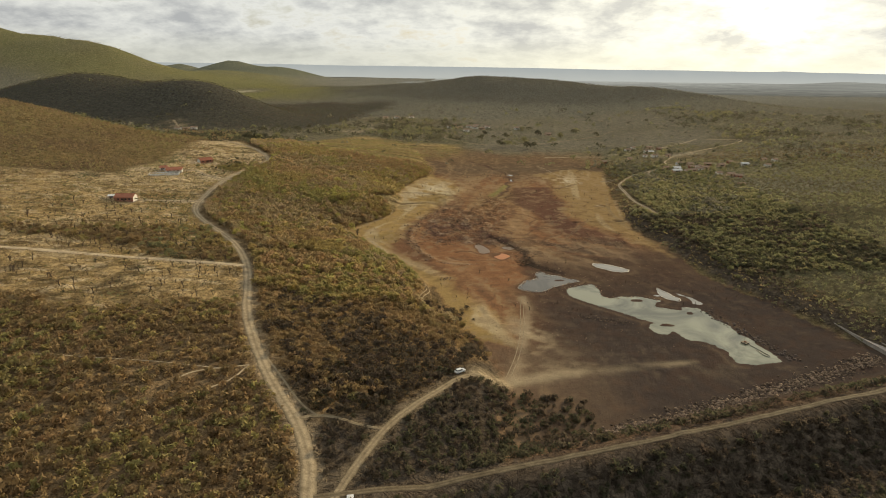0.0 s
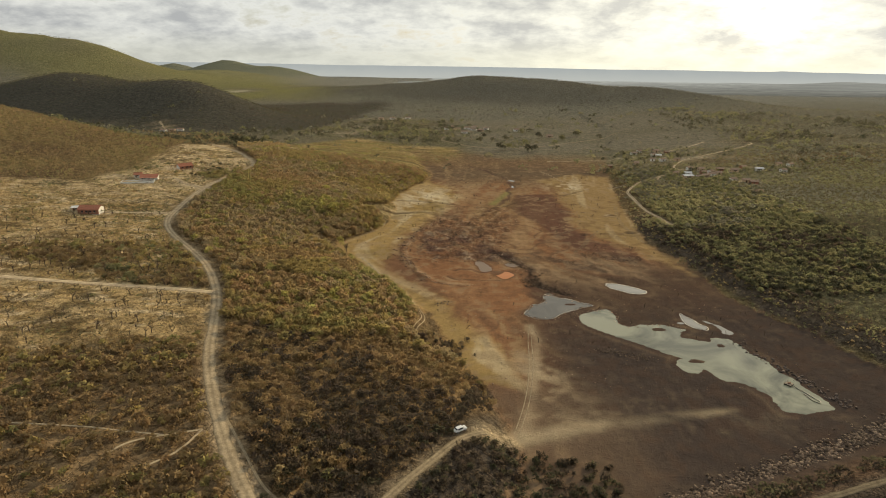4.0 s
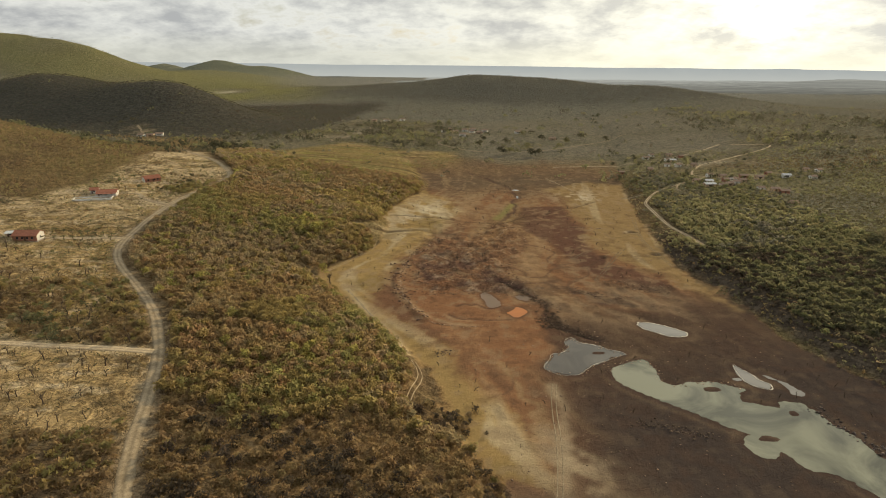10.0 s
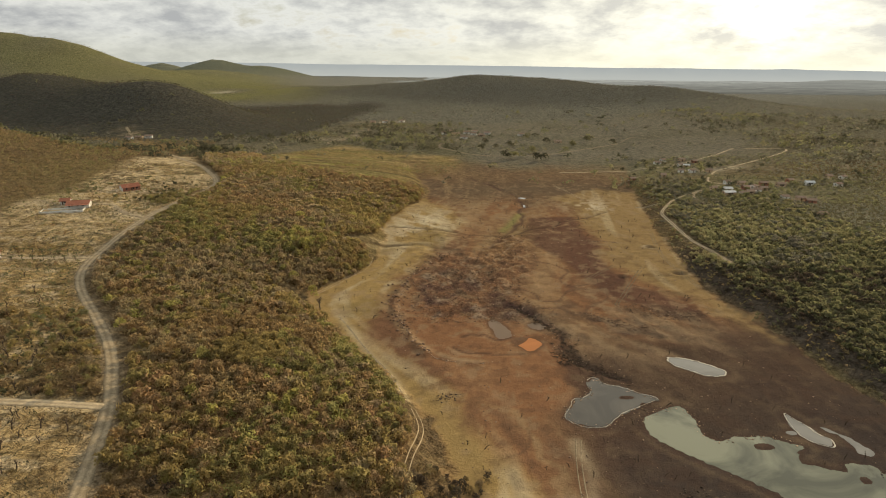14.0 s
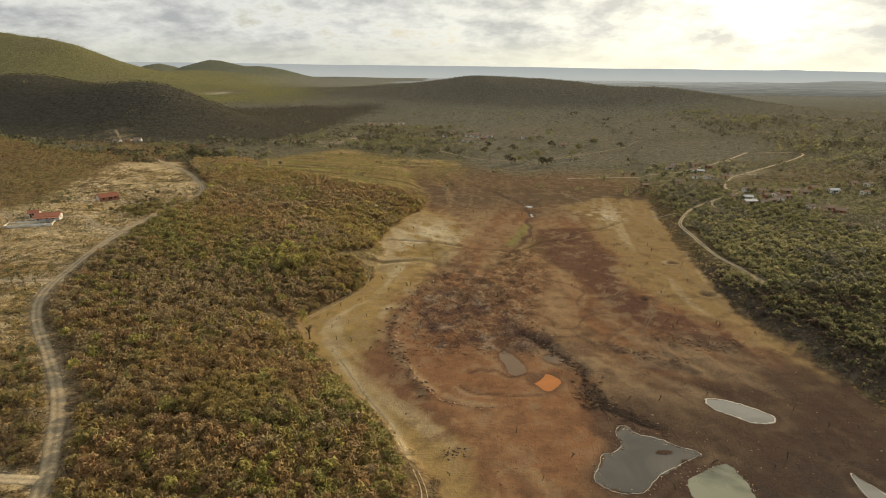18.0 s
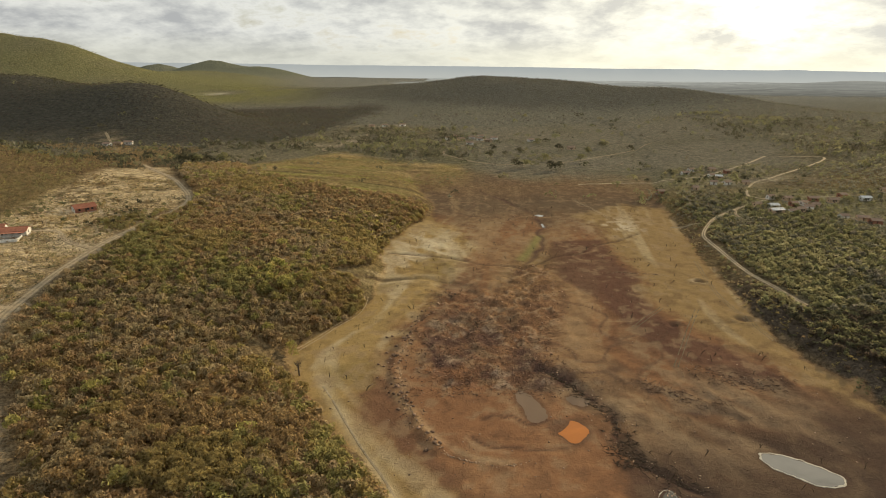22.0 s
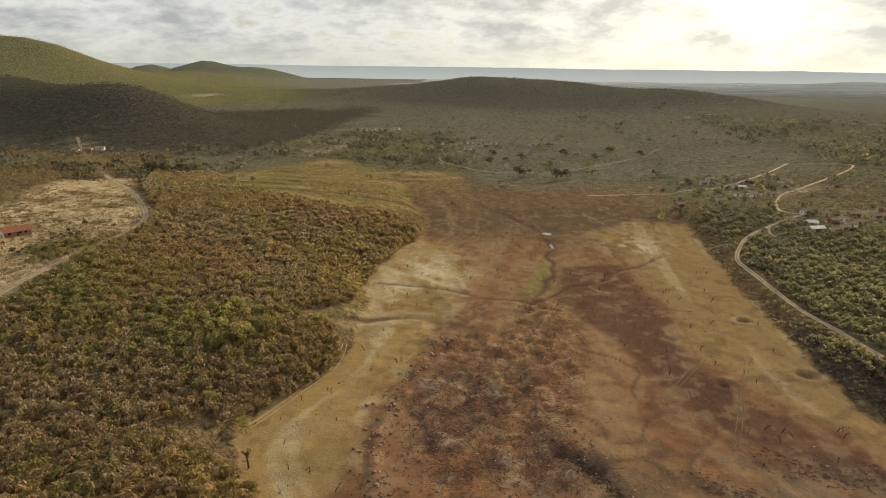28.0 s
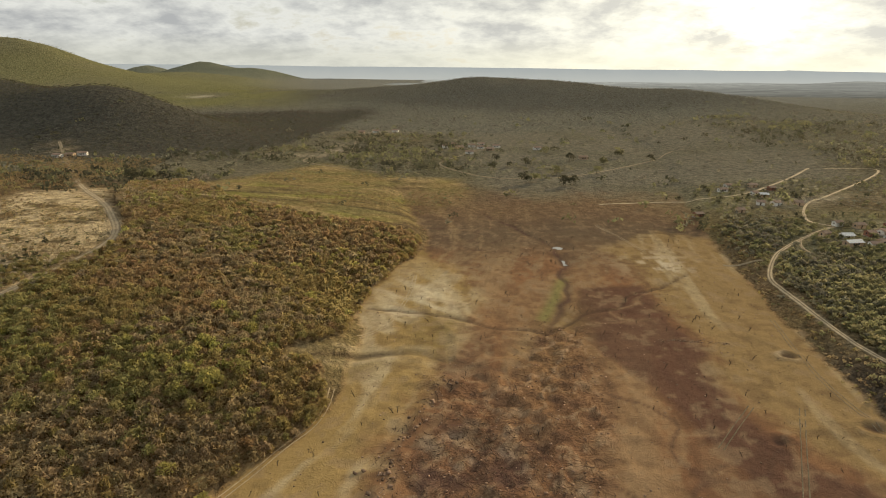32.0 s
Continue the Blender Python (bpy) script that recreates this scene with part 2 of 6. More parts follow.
POOL_B = rounded([(51, 309), (53, 313), (56, 314), (57, 309), (64, 307), (68, 303), (75, 300), (70, 297), (63, 293), (57, 289), (52, 283), (48, 282), (43, 283), (40, 286), (39, 289), (42, 293), (44, 299), (49, 300), (52, 304)], True, 1)
POOL_C = rounded([(87, 329), (92, 330), (98, 327), (104, 322), (107, 318), (103, 315), (97, 315), (92, 320), (88, 323)], True)
POOL_RED = rounded([(28, 342), (31, 345), (36, 345.5), (40, 343), (41, 339), (38, 335), (34, 333), (31.5, 337)], True)
POOL_GREY = rounded([(21, 363), (25, 361), (26, 359), (27, 354), (29, 349), (28, 346), (24, 343), (22, 346), (22, 352), (20, 356)], True, 1)
POOL_GREY_B = rounded([(37, 359), (41, 361), (46, 358), (43, 353), (38, 355)], True)
POND_A = rounded([(64, 606), (68, 608), (72, 605), (69, 601), (66, 603)], True)
POND_B = rounded([(65, 583), (68, 582), (67, 577), (68, 573), (65, 573), (66, 578)], True)
POOLS = [(POOL, 0.0), (BAY, 0.03), (POOL_UP, 0.0), (POOL_UP_B, 0.0), (POOL_UP_C, 0.0), (POOL_UP_D, 0.0), (POOL_B, 0.1), (POOL_C, 0.2), (POOL_RED, 0.5), (POOL_GREY, 0.8), (POOL_GREY_B, 0.3), (POND_A, 2.9), (POND_B, 2.5)]
GULLY = rounded([(30, 378), (42, 366), (51, 346), (49, 329), (56, 321), (66, 312)])
CRACK = [(-33, 511), (-11, 508), (16, 491), (39, 487), (68, 509), (99, 536), (125, 558)]
LEDGE = rounded([(-2, 449), (-15, 412), (-22, 389), (-23, 370), (-17, 353), (-12, 340), (-6, 330)])
CREEK = rounded([(28, 677), (45, 654), (53, 623), (67, 603), (62, 557), (57, 524), (39, 487), (23, 449), (5, 424), (-1, 410), (-12, 398)])


HUMMOCKS = [(-8, 398), (5, 425), (22, 450), (38, 488), (54, 486), (50, 440), (42, 405), (30, 380)]
RUBBLE = [(-12, 376), (-14, 404), (-3, 420), (17, 421), (30, 407), (33, 384), (43, 369), (30, 363), (14, 364), (-5, 362)]
SCARP = rounded([(8, 345), (12, 349), (15, 346), (17, 349), (20, 344), (23, 342), (29, 345)])
SCARP_B = rounded([(4, 336), (9, 332), (14, 331), (23, 330), (31, 331)])
SIDE_GULLY = rounded([(-62, 444), (-52, 452), (-42, 461), (-32, 466), (-21, 468), (-8, 466), (2, 460)])


def ridges(x, y, size, seed):
    """A net of crests: 1 on the lines, falling off between them."""
    wx, wy = x + 0.6 * size * fbm(x, y, 2.6 * size, seed + 40, 2), y + 0.6 * size * fbm(x, y, 2.6 * size, seed + 41, 2)
    return 1 - 3.0 * np.abs(fbm(wx, wy * 0.85, size, seed, 3))


def heaved(x, y):
    """Where the dried mud is broken up into clods and crests."""
    n = 4 * fbm(x, y, 12, 107, 2)
    return np.maximum(np.maximum(sm(-5, 4, inside(x, y, HUMMOCKS) + n), sm(-3, 3, inside(x, y, RUBBLE) + n)), np.clip(hill(x, y, 4, 438, 11, 14, 1.3), 0, 1))


def meander(x, y):
    return x + 4.5 * fbm(x, y, 17, 71, 2), y + 4.5 * fbm(x, y, 17, 72, 2)


def height(x, y):
    x, y = np.asarray(x, float), np.asarray(y, float)
    z = curve(y, FLOOR)
    wob = 6 * fbm(x, y, 60, 2, 3)
    dl = np.maximum(curve(y, XL) - x + wob * sm(20, 60, np.abs(curve(y, XL) - x)), 0)
    fade = 1 - sm(560, 900, y)
    z = z + fade * (3 * sm(0, 12, dl) + 13 * (1 - np.exp(-dl / 50)) + 0.045 * np.minimum(dl, 400))
    dr = np.maximum(x - curve(y, XR), 0)
    z = z + (1 - sm(900, 1600, y)) * (2 * sm(0, 12, dr) + 6 * (1 - np.exp(-dr / 60)) + 0.03 * np.minimum(dr, 500))
    z = z + hill(x, y, -505, 600, 140, 120, 41) + hill(x, y, -700, 1190, 270, 150, 72, -0.55) + hill(x, y, -420, 1075, 120, 95, 42, -0.3) + hill(x, y, -1130, 1960, 150, 110, 15) + hill(x, y, -1850, 1960, 790, 340, 238)
    z = z + hill(x, y, -1250, 3600, 260, 260, 88) + hill(x, y, -860, 3450, 190, 220, 46) + hill(x, y, -1680, 3900, 190, 220, 80)
    z = z + hill(x, y, 140, 1820, 265, 330, 58) + hill(x, y, -230, 1900, 260, 330, 24) + hill(x, y, 535, 1480, 190, 220, 40) + hill(x, y, 330, 1700, 200, 260, 22) + hill(x, y, -1020, 2750, 330, 640, 58)
    z = z + hill(x, y, 950, 1150, 520, 330, 7) + hill(x, y, 2500, 3700, 600, 220, 34)
    far = sm(900, 1500, np.hypot(x, y))
    z = z + far * 9 * fbm(x, y, 330, 5, 4) + far * sm(40, 120, z) * (14 * fbm(x, y, 160, 8, 4) + 13 * sm(-0.4, 1.0, ridges(x + 0.4 * y, y, 210, 108)) * sm(60, 140, z))
    # the dam's bank
    dd, along = seg_dist(x, y, DAM)
    crest = 10.7
    z = np.maximum(z, np.where(dd < 40, crest - np.maximum(dd - 2.6, 0) * 0.55, -99))
    # the bed: small relief
    bed = sm(0, 15, x - curve(y, XL)) * sm(0, 15, curve(y, XR) - x) * (1 - sm(620, 700, y))
    rough = 1.5 * hill(x, y, 14, 418, 26, 40, 1.0) + 1.6 * hill(x, y, 28, 445, 18, 42, 1.0, -0.4) + 1.0 * hill(x, y, 95, 360, 40, 25, 1.0) + 0.32
    z = z + bed * (0.75 * rough * fbm(x, y, 7, 11, 3) + 0.5 * fbm(x, y, 45, 12, 2) + 1.0 * rough * (0.22 - np.abs(fbm(x, y, 6.5, 13, 2))))
    hum = bed * heaved(x, y)
    z = z + hum * (0.6 * sm(0.35, 1.0, ridges(x, y, 9, 103)) - 0.2) + bed * (1 - hum) * 0.28 * sm(0.6, 1.0, ridges(x, y, 30, 105))
    z = z + (1 - bed) * (1 - far) * 0.8 * fbm(x, y, 40, 14, 3)
    wx, wy = meander(x, y)
    g, _ = seg_dist(wx, wy, GULLY)
    z = z - 1.6 * np.exp(-(g / 2.3) ** 2)
    c, _ = seg_dist(wx, wy, CREEK)
    z = z - 0.9 * np.exp(-(c / 2.4) ** 2) * sm(-0.4, 0.3, fbm(x, y, 22, 73, 2))
    c, _ = seg_dist(wx, wy, CRACK)
    z = z - 0.6 * np.exp(-(c / 1.6) ** 2)
    c, _ = seg_dist(wx * 0.5 + x * 0.5, wy * 0.5 + y * 0.5, SIDE_GULLY)
    z = z - 0.8 * np.exp(-(c / 1.8) ** 2)
    for line in (SCARP, SCARP_B):
        c, _ = seg_dist(x, y, line)
        z = z - 0.3 * np.exp(-(c / 1.0) ** 2)
    c, along = seg_dist(x, y, LEDGE)
    z = z + 0.9 * np.exp(-(c / 1.8) ** 2) * (0.3 + sm(-0.2, 0.4, fbm(x, y, 5, 15, 2)))
    for cx, cy, r in ((95, 413, 2.6), (128, 466, 2.8), (128, 420, 3.4)):
        q = np.hypot((x - cx) * 0.75, y - cy) + 0.5 * fbm(x, y, 3, 16, 2)
        z = z + 0.7 * np.exp(-((q - r * 1.2) / 1.6) ** 2) - 0.75 * np.exp(-(q / (r * 0.8)) ** 2)
    for poly, level in POOLS:
        px, py = np.array(poly).T
        near = (x > px.min() - 12) & (x < px.max() + 12) & (y > py.min() - 12) & (y < py.max() + 12)
        if not np.any(near):
            continue
        s = inside(np.where(near, x, px.max() + 99), y, poly)
        z = np.where(s > -10, level + (z - level) * sm(0.5, 10, -s), z)
    for cx, cy, sx, sy in ((96.5, 273, 2.2, 0.9), (117, 258, 1.2, 0.7), (101, 244, 2.2, 0.7), (63, 300, 1.8, 0.7)):
        z = z + 0.45 * np.exp(-((x - cx) / sx) ** 2 - ((y - cy) / sy) ** 2)
    return z


def h1(x, y):
    return float(height(np.array([x]), np.array([y]))[0])
# ---- terrain end ----
from mathutils import geometry

# ---- ground and roads ----


def raw_mesh(name, verts, tris, mats, smooth=False, colors=None, attr="leaf", quads=False):
    """A mesh straight from arrays of corners and faces, with a colour for each corner."""
    me = bpy.data.meshes.new(name)
    verts, tris = np.asarray(verts, np.float32), np.asarray(tris, np.int32)
    k = tris.shape[1]
    me.vertices.add(len(verts))
    me.vertices.foreach_set("co", verts.ravel())
    me.loops.add(tris.size)
    me.loops.foreach_set("vertex_index", tris.ravel())
    me.polygons.add(len(tris))
    me.polygons.foreach_set("loop_start", np.arange(0, tris.size, k, dtype=np.int32))
    if smooth:
        me.polygons.foreach_set("use_smooth", np.ones(len(tris), bool))
    me.update(calc_edges=True)
    if colors is not None:
        a = me.color_attributes.new(attr, "FLOAT_COLOR", "POINT")
        colors = np.asarray(colors, np.float32)
        if colors.shape[1] == 3:
            colors = np.concatenate([colors, np.ones((len(verts), 1), np.float32)], 1)
        a.data.foreach_set("color", colors.ravel())
    for m in mats if isinstance(mats, (list, tuple)) else [mats]:
        me.materials.append(m)
    return me


def graded(lo, a, b, hi, step, grow):
    """Grid lines: even between a and b, wider and wider outside."""
    mid = list(np.arange(a, b + 0.01, step))
    up, s = [], step
    v = b
    while v < hi:
        s = min(s * grow, 38)
        v += s
        up.append(v)
    dn, s, v = [], step, a
    while v > lo:
        s = min(s * grow, 60)
        v -= s
        dn.append(v)
    return np.array(dn[::-1] + mid + up)


MAIN_ROAD = rounded([(-27, 90), (-30, 112), (-32, 124), (-39, 141), (-49, 155), (-61, 177), (-75, 208), (-85, 243), (-94, 269), (-110, 299), (-130, 325), (-151, 351),
                     (-162, 375), (-165, 408), (-168, 450), (-165, 480), (-160, 530), (-165, 555), (-182, 583), (-206, 618), (-245, 662), (-340, 811), (-420, 930)])
SIDE_ROAD = [(-420, 268), (-300, 266), (-209, 264), (-167, 262), (-128, 262), (-94, 264)]
BRANCH = rounded([(-27, 100), (-23, 118), (-20, 129), (-15, 145), (-5, 162), (6, 180), (14, 186)])
FORK = rounded([(-15, 143), (-22, 142.5), (-29, 145), (-35, 145), (-40, 142)])
PATH_UP = rounded([(-35, 145), (-41, 150), (-48, 161), (-55, 171), (-59, 177)])
BED_TRACK = rounded([(26, 193), (33, 216), (38, 245), (41, 258), (40, 275)])
SHORE_TRACK = rounded([(-13, 296), (-18, 313), (-29, 331), (-40, 353), (-46, 364)])
GOAT_A = rounded([(-61, 168), (-69, 164), (-76, 160), (-79, 154)])
GOAT_B = rounded([(-61, 168), (-63, 158), (-68, 152)])
GOAT_C = rounded([(-69, 164), (-79, 164), (-90, 165), (-111, 164), (-126, 164)])
DRIVE = [(-204, 376), (-184, 379), (-163, 384)]
DRIVE_B = rounded([(-213, 462), (-196, 470), (-187, 455), (-168, 447)])
R_ROAD = rounded([(158, 425), (157, 448), (155, 465), (156, 492), (160, 527), (162, 543), (169, 556), (177, 568), (187, 581), (211, 601), (236, 617), (245, 621)])
R_ROAD_B = rounded([(246, 621), (238, 629), (237, 640), (254, 670), (268, 687), (279, 691), (314, 719), (389, 780), (394, 800), (352, 803)])
SPUR = rounded([(211, 600), (203, 587), (202, 573)])
YARD_ROAD = rounded([(279, 691), (290, 669), (303, 647)])
R_ROAD_C = rounded([(152, 571), (174, 570)])
R_ROAD_D = rounded([(120, 708), (179, 722), (221, 712), (272, 741), (339, 806)])
FAR_ROAD = rounded([(60, 1010), (14, 918), (-4, 884), (9, 851), (46, 803), (116, 812), (183, 860), (268, 947)])
FAR_ROAD_B = rounded([(-60, 830), (-128, 868), (-152, 900), (-118, 935), (-104, 1000), (-114, 1090), (-95, 1140)])
ROADS = [("main_road", MAIN_ROAD, 3.8, "pale compacted dirt road with worn wheel tracks"), ("side_road", SIDE_ROAD, 3.4, "straight sandy side track across the cleared field"),
         ("branch_road", BRANCH, 2.3, "sandy track curving down to the dry lake bed"), ("fork_track", FORK, 1.5, "narrow footpath through the brush"), ("foot_path", PATH_UP, 0.8, "thin footpath beside the dirt road"),
         ("dam_road", DAM, 2.1, "dirt road along the crest of the earth dam"), ("driveway", DRIVE, 3.0, "sandy drive to a red-roofed house"),
         ("driveway_upper", DRIVE_B, 2.8, "sandy drive to a walled house"), ("east_road", R_ROAD, 2.4, "pale dirt road with two wheel tracks"),
         ("hamlet_road", R_ROAD_B, 2.0, "dirt road climbing through a hamlet"), ("spur_track", SPUR, 1.6, "short double-rutted track off the dirt road"), ("yard_road", YARD_ROAD, 1.6, "faint track across a dry pasture"), ("lane", R_ROAD_C, 2.5, "short dirt lane to the lake bed"),
         ("lower_road", R_ROAD_D, 2.6, "thin dirt road past scattered houses"), ("valley_road", FAR_ROAD, 2.8, "winding dirt road in the far valley"),
         ("valley_track", FAR_ROAD_B, 2.4, "dirt track across far fields"), ("shore_track", SHORE_TRACK, 0.8, "thin worn track along the old shore"), ("goat_path", GOAT_A, 0.8, "pale footpath trodden through dry brush"), ("goat_path", GOAT_B, 0.7, "pale footpath trodden through dry brush"), ("goat_path", GOAT_C, 0.6, "pale footpath trodden through dry brush")]

WOODS = [(5, 188), (18, 203), (16, 222), (8, 234), (-9, 244), (-12, 252), (-11, 262), (-9, 272), (-15, 290), (-19, 303), (-52, 361), (-70, 371), (-84, 376), (-66, 386), (-47, 412), (-40, 432), (-46, 450), (-62, 447), (-42, 472),
         (-37, 530), (-12, 605), (-44, 616), (-72, 609), (-103, 624), (-131, 636), (-186, 712), (-225, 690), (-200, 625), (-172, 578), (-156, 540), (-160, 470), (-159, 412), (-155, 378),
         (-146, 352), (-123, 326), (-104, 299), (-88, 267), (-80, 240), (-70, 210), (-56, 178), (-42, 155), (-34, 142), (-22, 150), (-10, 160)]
CLEARED = [(-80, 214), (-104, 212), (-130, 202), (-167, 209), (-330, 212), (-420, 300), (-420, 425), (-330, 432), (-281, 437), (-246, 442), (-240, 507), (-256, 633), (-228, 668), (-203, 612),
           (-165, 556), (-163, 530), (-170, 460), (-168, 408), (-164, 376), (-95, 265)]
MEADOW = [(-188, 712), (-131, 638), (-72, 606), (-20, 640), (22, 735), (20, 800), (-60, 815), (-118, 880), (-165, 780)]
SAND_L = [(-14, 600), (4, 560), (12, 523), (-2, 472), (-13, 441), (-24, 400), (-32, 369), (-31, 344), (-17, 322), (2, 297), (22, 262), (28, 225), (14, 225), (-12, 262), (-20, 300), (-60, 362), (-85, 375), (-48, 432), (-60, 450), (-45, 480), (-40, 530), (-15, 606)]
SAND_R = [(92, 600), (101, 564), (98, 522), (97, 493), (101, 473), (93, 446), (96, 428), (101, 409), (109, 399), (118, 386), (128, 362), (140, 342), (138, 400), (146, 470), (160, 560), (172, 620), (140, 640)]
DARK_MUD = [(52, 493), (63, 536), (97, 540), (97, 490), (101, 473), (92, 446), (92, 426), (98, 406), (106, 394), (116, 380), (118, 366), (100, 368), (85, 383), (72, 421), (66, 450), (55, 470)]
RED_MUD = [(-22, 378), (-12, 344), (-3, 321), (12, 300), (30, 287), (44, 300), (48, 330), (40, 345), (24, 365), (2, 381)]


def lerp(a, b, m):
    return a + (np.asarray(b) - a) * m[..., None]


WOOD_EDGE = [(-2500, 800), (-1500, 800), (-640, 840), (-320, 870), (-230, 900), (-190, 1010), (-150, 1170), (50, 1140), (110, 1132), (200, 1173), (450, 1233), (500, 1150), (700, 1000), (1200, 800), (2500, 800)]


def wooded(x, y):
    """Where the far hills' woods begin, with shade and haze put into colour."""
    k = np.array(WOOD_EDGE, float)
    return sm(-30, 40, y - np.interp(x, k[:, 0], k[:, 1]) + 60 * fbm(x, y, 130, 74)) * (1 - sm(2150, 2500, y))


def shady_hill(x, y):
    """The wooded rounded hill and its foot, with cloud shade put into the colours."""
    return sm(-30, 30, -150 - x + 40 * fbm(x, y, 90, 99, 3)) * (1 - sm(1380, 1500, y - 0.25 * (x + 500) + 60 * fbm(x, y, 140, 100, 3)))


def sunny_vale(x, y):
    """The grassy side valley between the hills, its sunlit brightness put into the colour."""
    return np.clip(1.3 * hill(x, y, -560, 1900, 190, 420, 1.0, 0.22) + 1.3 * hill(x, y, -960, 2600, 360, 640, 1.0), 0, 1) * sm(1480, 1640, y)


def soil(x, y, z):
    """What the ground is made of at a place: the colour of its dry soil, sand, mud or grass."""
    n1, n2, n3 = fbm(x, y, 70, 21), fbm(x, y, 14, 22), fbm(x, y, 260, 23)
    n4 = fbm(x, y, 4.5, 24, 3)
    w = 5 * n2 + 3 * n4
    c = np.zeros(x.shape + (3,)) + (0.15, 0.11, 0.065)
    c = lerp(c, (0.19, 0.15, 0.075), sm(-0.2, 0.4, n1))
    c = lerp(c, (0.175, 0.125, 0.072), 1 - sm(190, 230, y + w))
    # cloud shade over the ground by dam and fork, put into soil colour
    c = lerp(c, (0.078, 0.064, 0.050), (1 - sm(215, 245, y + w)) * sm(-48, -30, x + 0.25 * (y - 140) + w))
    c = lerp(c, (0.140, 0.128, 0.076), sm(10, 30, x - curve(y, XR)) * (1 - sm(600, 680, y)))
    c = lerp(c, (0.27, 0.19, 0.10), sm(-3, 4, inside(x, y, WOODS)))
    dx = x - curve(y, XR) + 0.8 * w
    # southern bank strip darkened: its shade is put into the soil colour
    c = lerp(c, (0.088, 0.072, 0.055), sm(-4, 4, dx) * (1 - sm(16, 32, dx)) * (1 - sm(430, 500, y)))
    # far country: dry olive pasture, fields and wooded slopes, with haze put into colours
    far = sm(640, 800, y)
    c = lerp(c, (0.165, 0.150, 0.105), far)
    c = lerp(c, (0.165, 0.140, 0.085), far * sm(0.05, 0.35, n1) * 0.7)
    c = lerp(c, (0.125, 0.120, 0.055), far * sm(0.1, 0.4, n3) * 0.6)
    graze = sm(-20, 60, x + 40 * n1) * (1 - sm(380, 460, x - 0.3 * (y - 900) + 50 * n1)) * sm(690, 780, y) * (1 - sm(1150, 1260, y + 60 * n1))
    c = lerp(c, (0.190, 0.175, 0.135), graze * 0.8)
    c = lerp(c, (0.142, 0.135, 0.092), graze * sm(0.0, 0.4, fbm(x * 0.35, y, 45, 98, 3)) * 0.6)
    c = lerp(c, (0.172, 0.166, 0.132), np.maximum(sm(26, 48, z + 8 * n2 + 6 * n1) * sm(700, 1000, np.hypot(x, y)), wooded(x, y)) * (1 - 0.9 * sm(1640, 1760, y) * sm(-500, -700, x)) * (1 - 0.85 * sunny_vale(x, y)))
    # cloud shade of the middle hill, put into its soil colour
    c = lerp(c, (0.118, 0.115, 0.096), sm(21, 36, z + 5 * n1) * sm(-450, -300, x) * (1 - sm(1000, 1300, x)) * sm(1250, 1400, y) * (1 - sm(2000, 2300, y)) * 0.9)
    # cloud shade on the rounded hill, painted into the soil
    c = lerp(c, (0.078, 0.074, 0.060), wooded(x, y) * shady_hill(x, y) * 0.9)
    # green grass of vale and mountain side, sunlight added to its colour
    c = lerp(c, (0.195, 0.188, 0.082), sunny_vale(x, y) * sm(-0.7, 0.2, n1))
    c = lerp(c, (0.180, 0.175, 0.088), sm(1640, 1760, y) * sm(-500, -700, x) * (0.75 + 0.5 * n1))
    # far plain lightened and greyed, as haze put into the soil
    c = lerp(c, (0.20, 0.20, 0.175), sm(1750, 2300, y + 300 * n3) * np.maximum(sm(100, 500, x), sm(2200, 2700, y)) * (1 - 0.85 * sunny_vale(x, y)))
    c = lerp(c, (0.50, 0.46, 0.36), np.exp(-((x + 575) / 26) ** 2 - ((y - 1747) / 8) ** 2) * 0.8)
    # most distant hills paler and greyer with painted haze
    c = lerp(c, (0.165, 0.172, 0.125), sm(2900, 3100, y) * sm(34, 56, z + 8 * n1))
    yard = np.exp(-(((x - 262) / 62) ** 2 + ((y - 598) / 42) ** 2)) + np.exp(-(((x - 240) / 70) ** 2 + ((y - 705) / 50) ** 2))
    c = lerp(c, (0.235, 0.220, 0.135), np.clip(yard, 0, 1) * np.clip(0.75 + 0.8 * n2, 0, 1))
    c = lerp(c, (0.34, 0.31, 0.26), np.clip(hill(x, y, -1215, 2010, 75, 60, 1.2) + hill(x, y, -900, 1250, 60, 50, 0.8), 0, 1) * sm(0.12, 0.4, fbm(x, y, 34, 113, 3)))
    # cleared, stubbly field west of the road
    m = sm(-6, 8, inside(x, y, CLEARED) + w)
    st = fbm(x * 0.7 + y * 0.3, y * 1.1, 9, 31)
    c = lerp(c, (0.355, 0.262, 0.132), m)
    c = lerp(c, (0.185, 0.136, 0.066), m * sm(-0.05, 0.4, st + 0.5 * n1) * 0.8)
    c = lerp(c, (0.44, 0.35, 0.21), m * sm(0.0, 0.45, fbm(x * 0.8, y * 1.2, 24, 33) + 0.4 * n1) * 0.8)
    c = lerp(c, (0.52, 0.42, 0.26), m * sm(380, 460, y) * sm(-0.7, 0.2, fbm(x, y * 1.2, 16, 45)) * 0.85)
    c = lerp(c, (0.47, 0.385, 0.25), m * sm(0.12, 0.4, fbm(x * 0.9, y * 1.1, 4.5, 46, 3) + 0.2 * n2) * 0.8)
    c = lerp(c, (0.105, 0.080, 0.045), m * sm(0.1, 0.38, fbm(x * 0.9, y * 1.1, 5.0, 47, 3) + 0.3 * n1) * 0.8)
    # meadow at the head of the lake
    m = sm(-10, 12, inside(x, y, MEADOW) + 1.5 * w)
    c = lerp(c, (0.265, 0.203, 0.095), m)
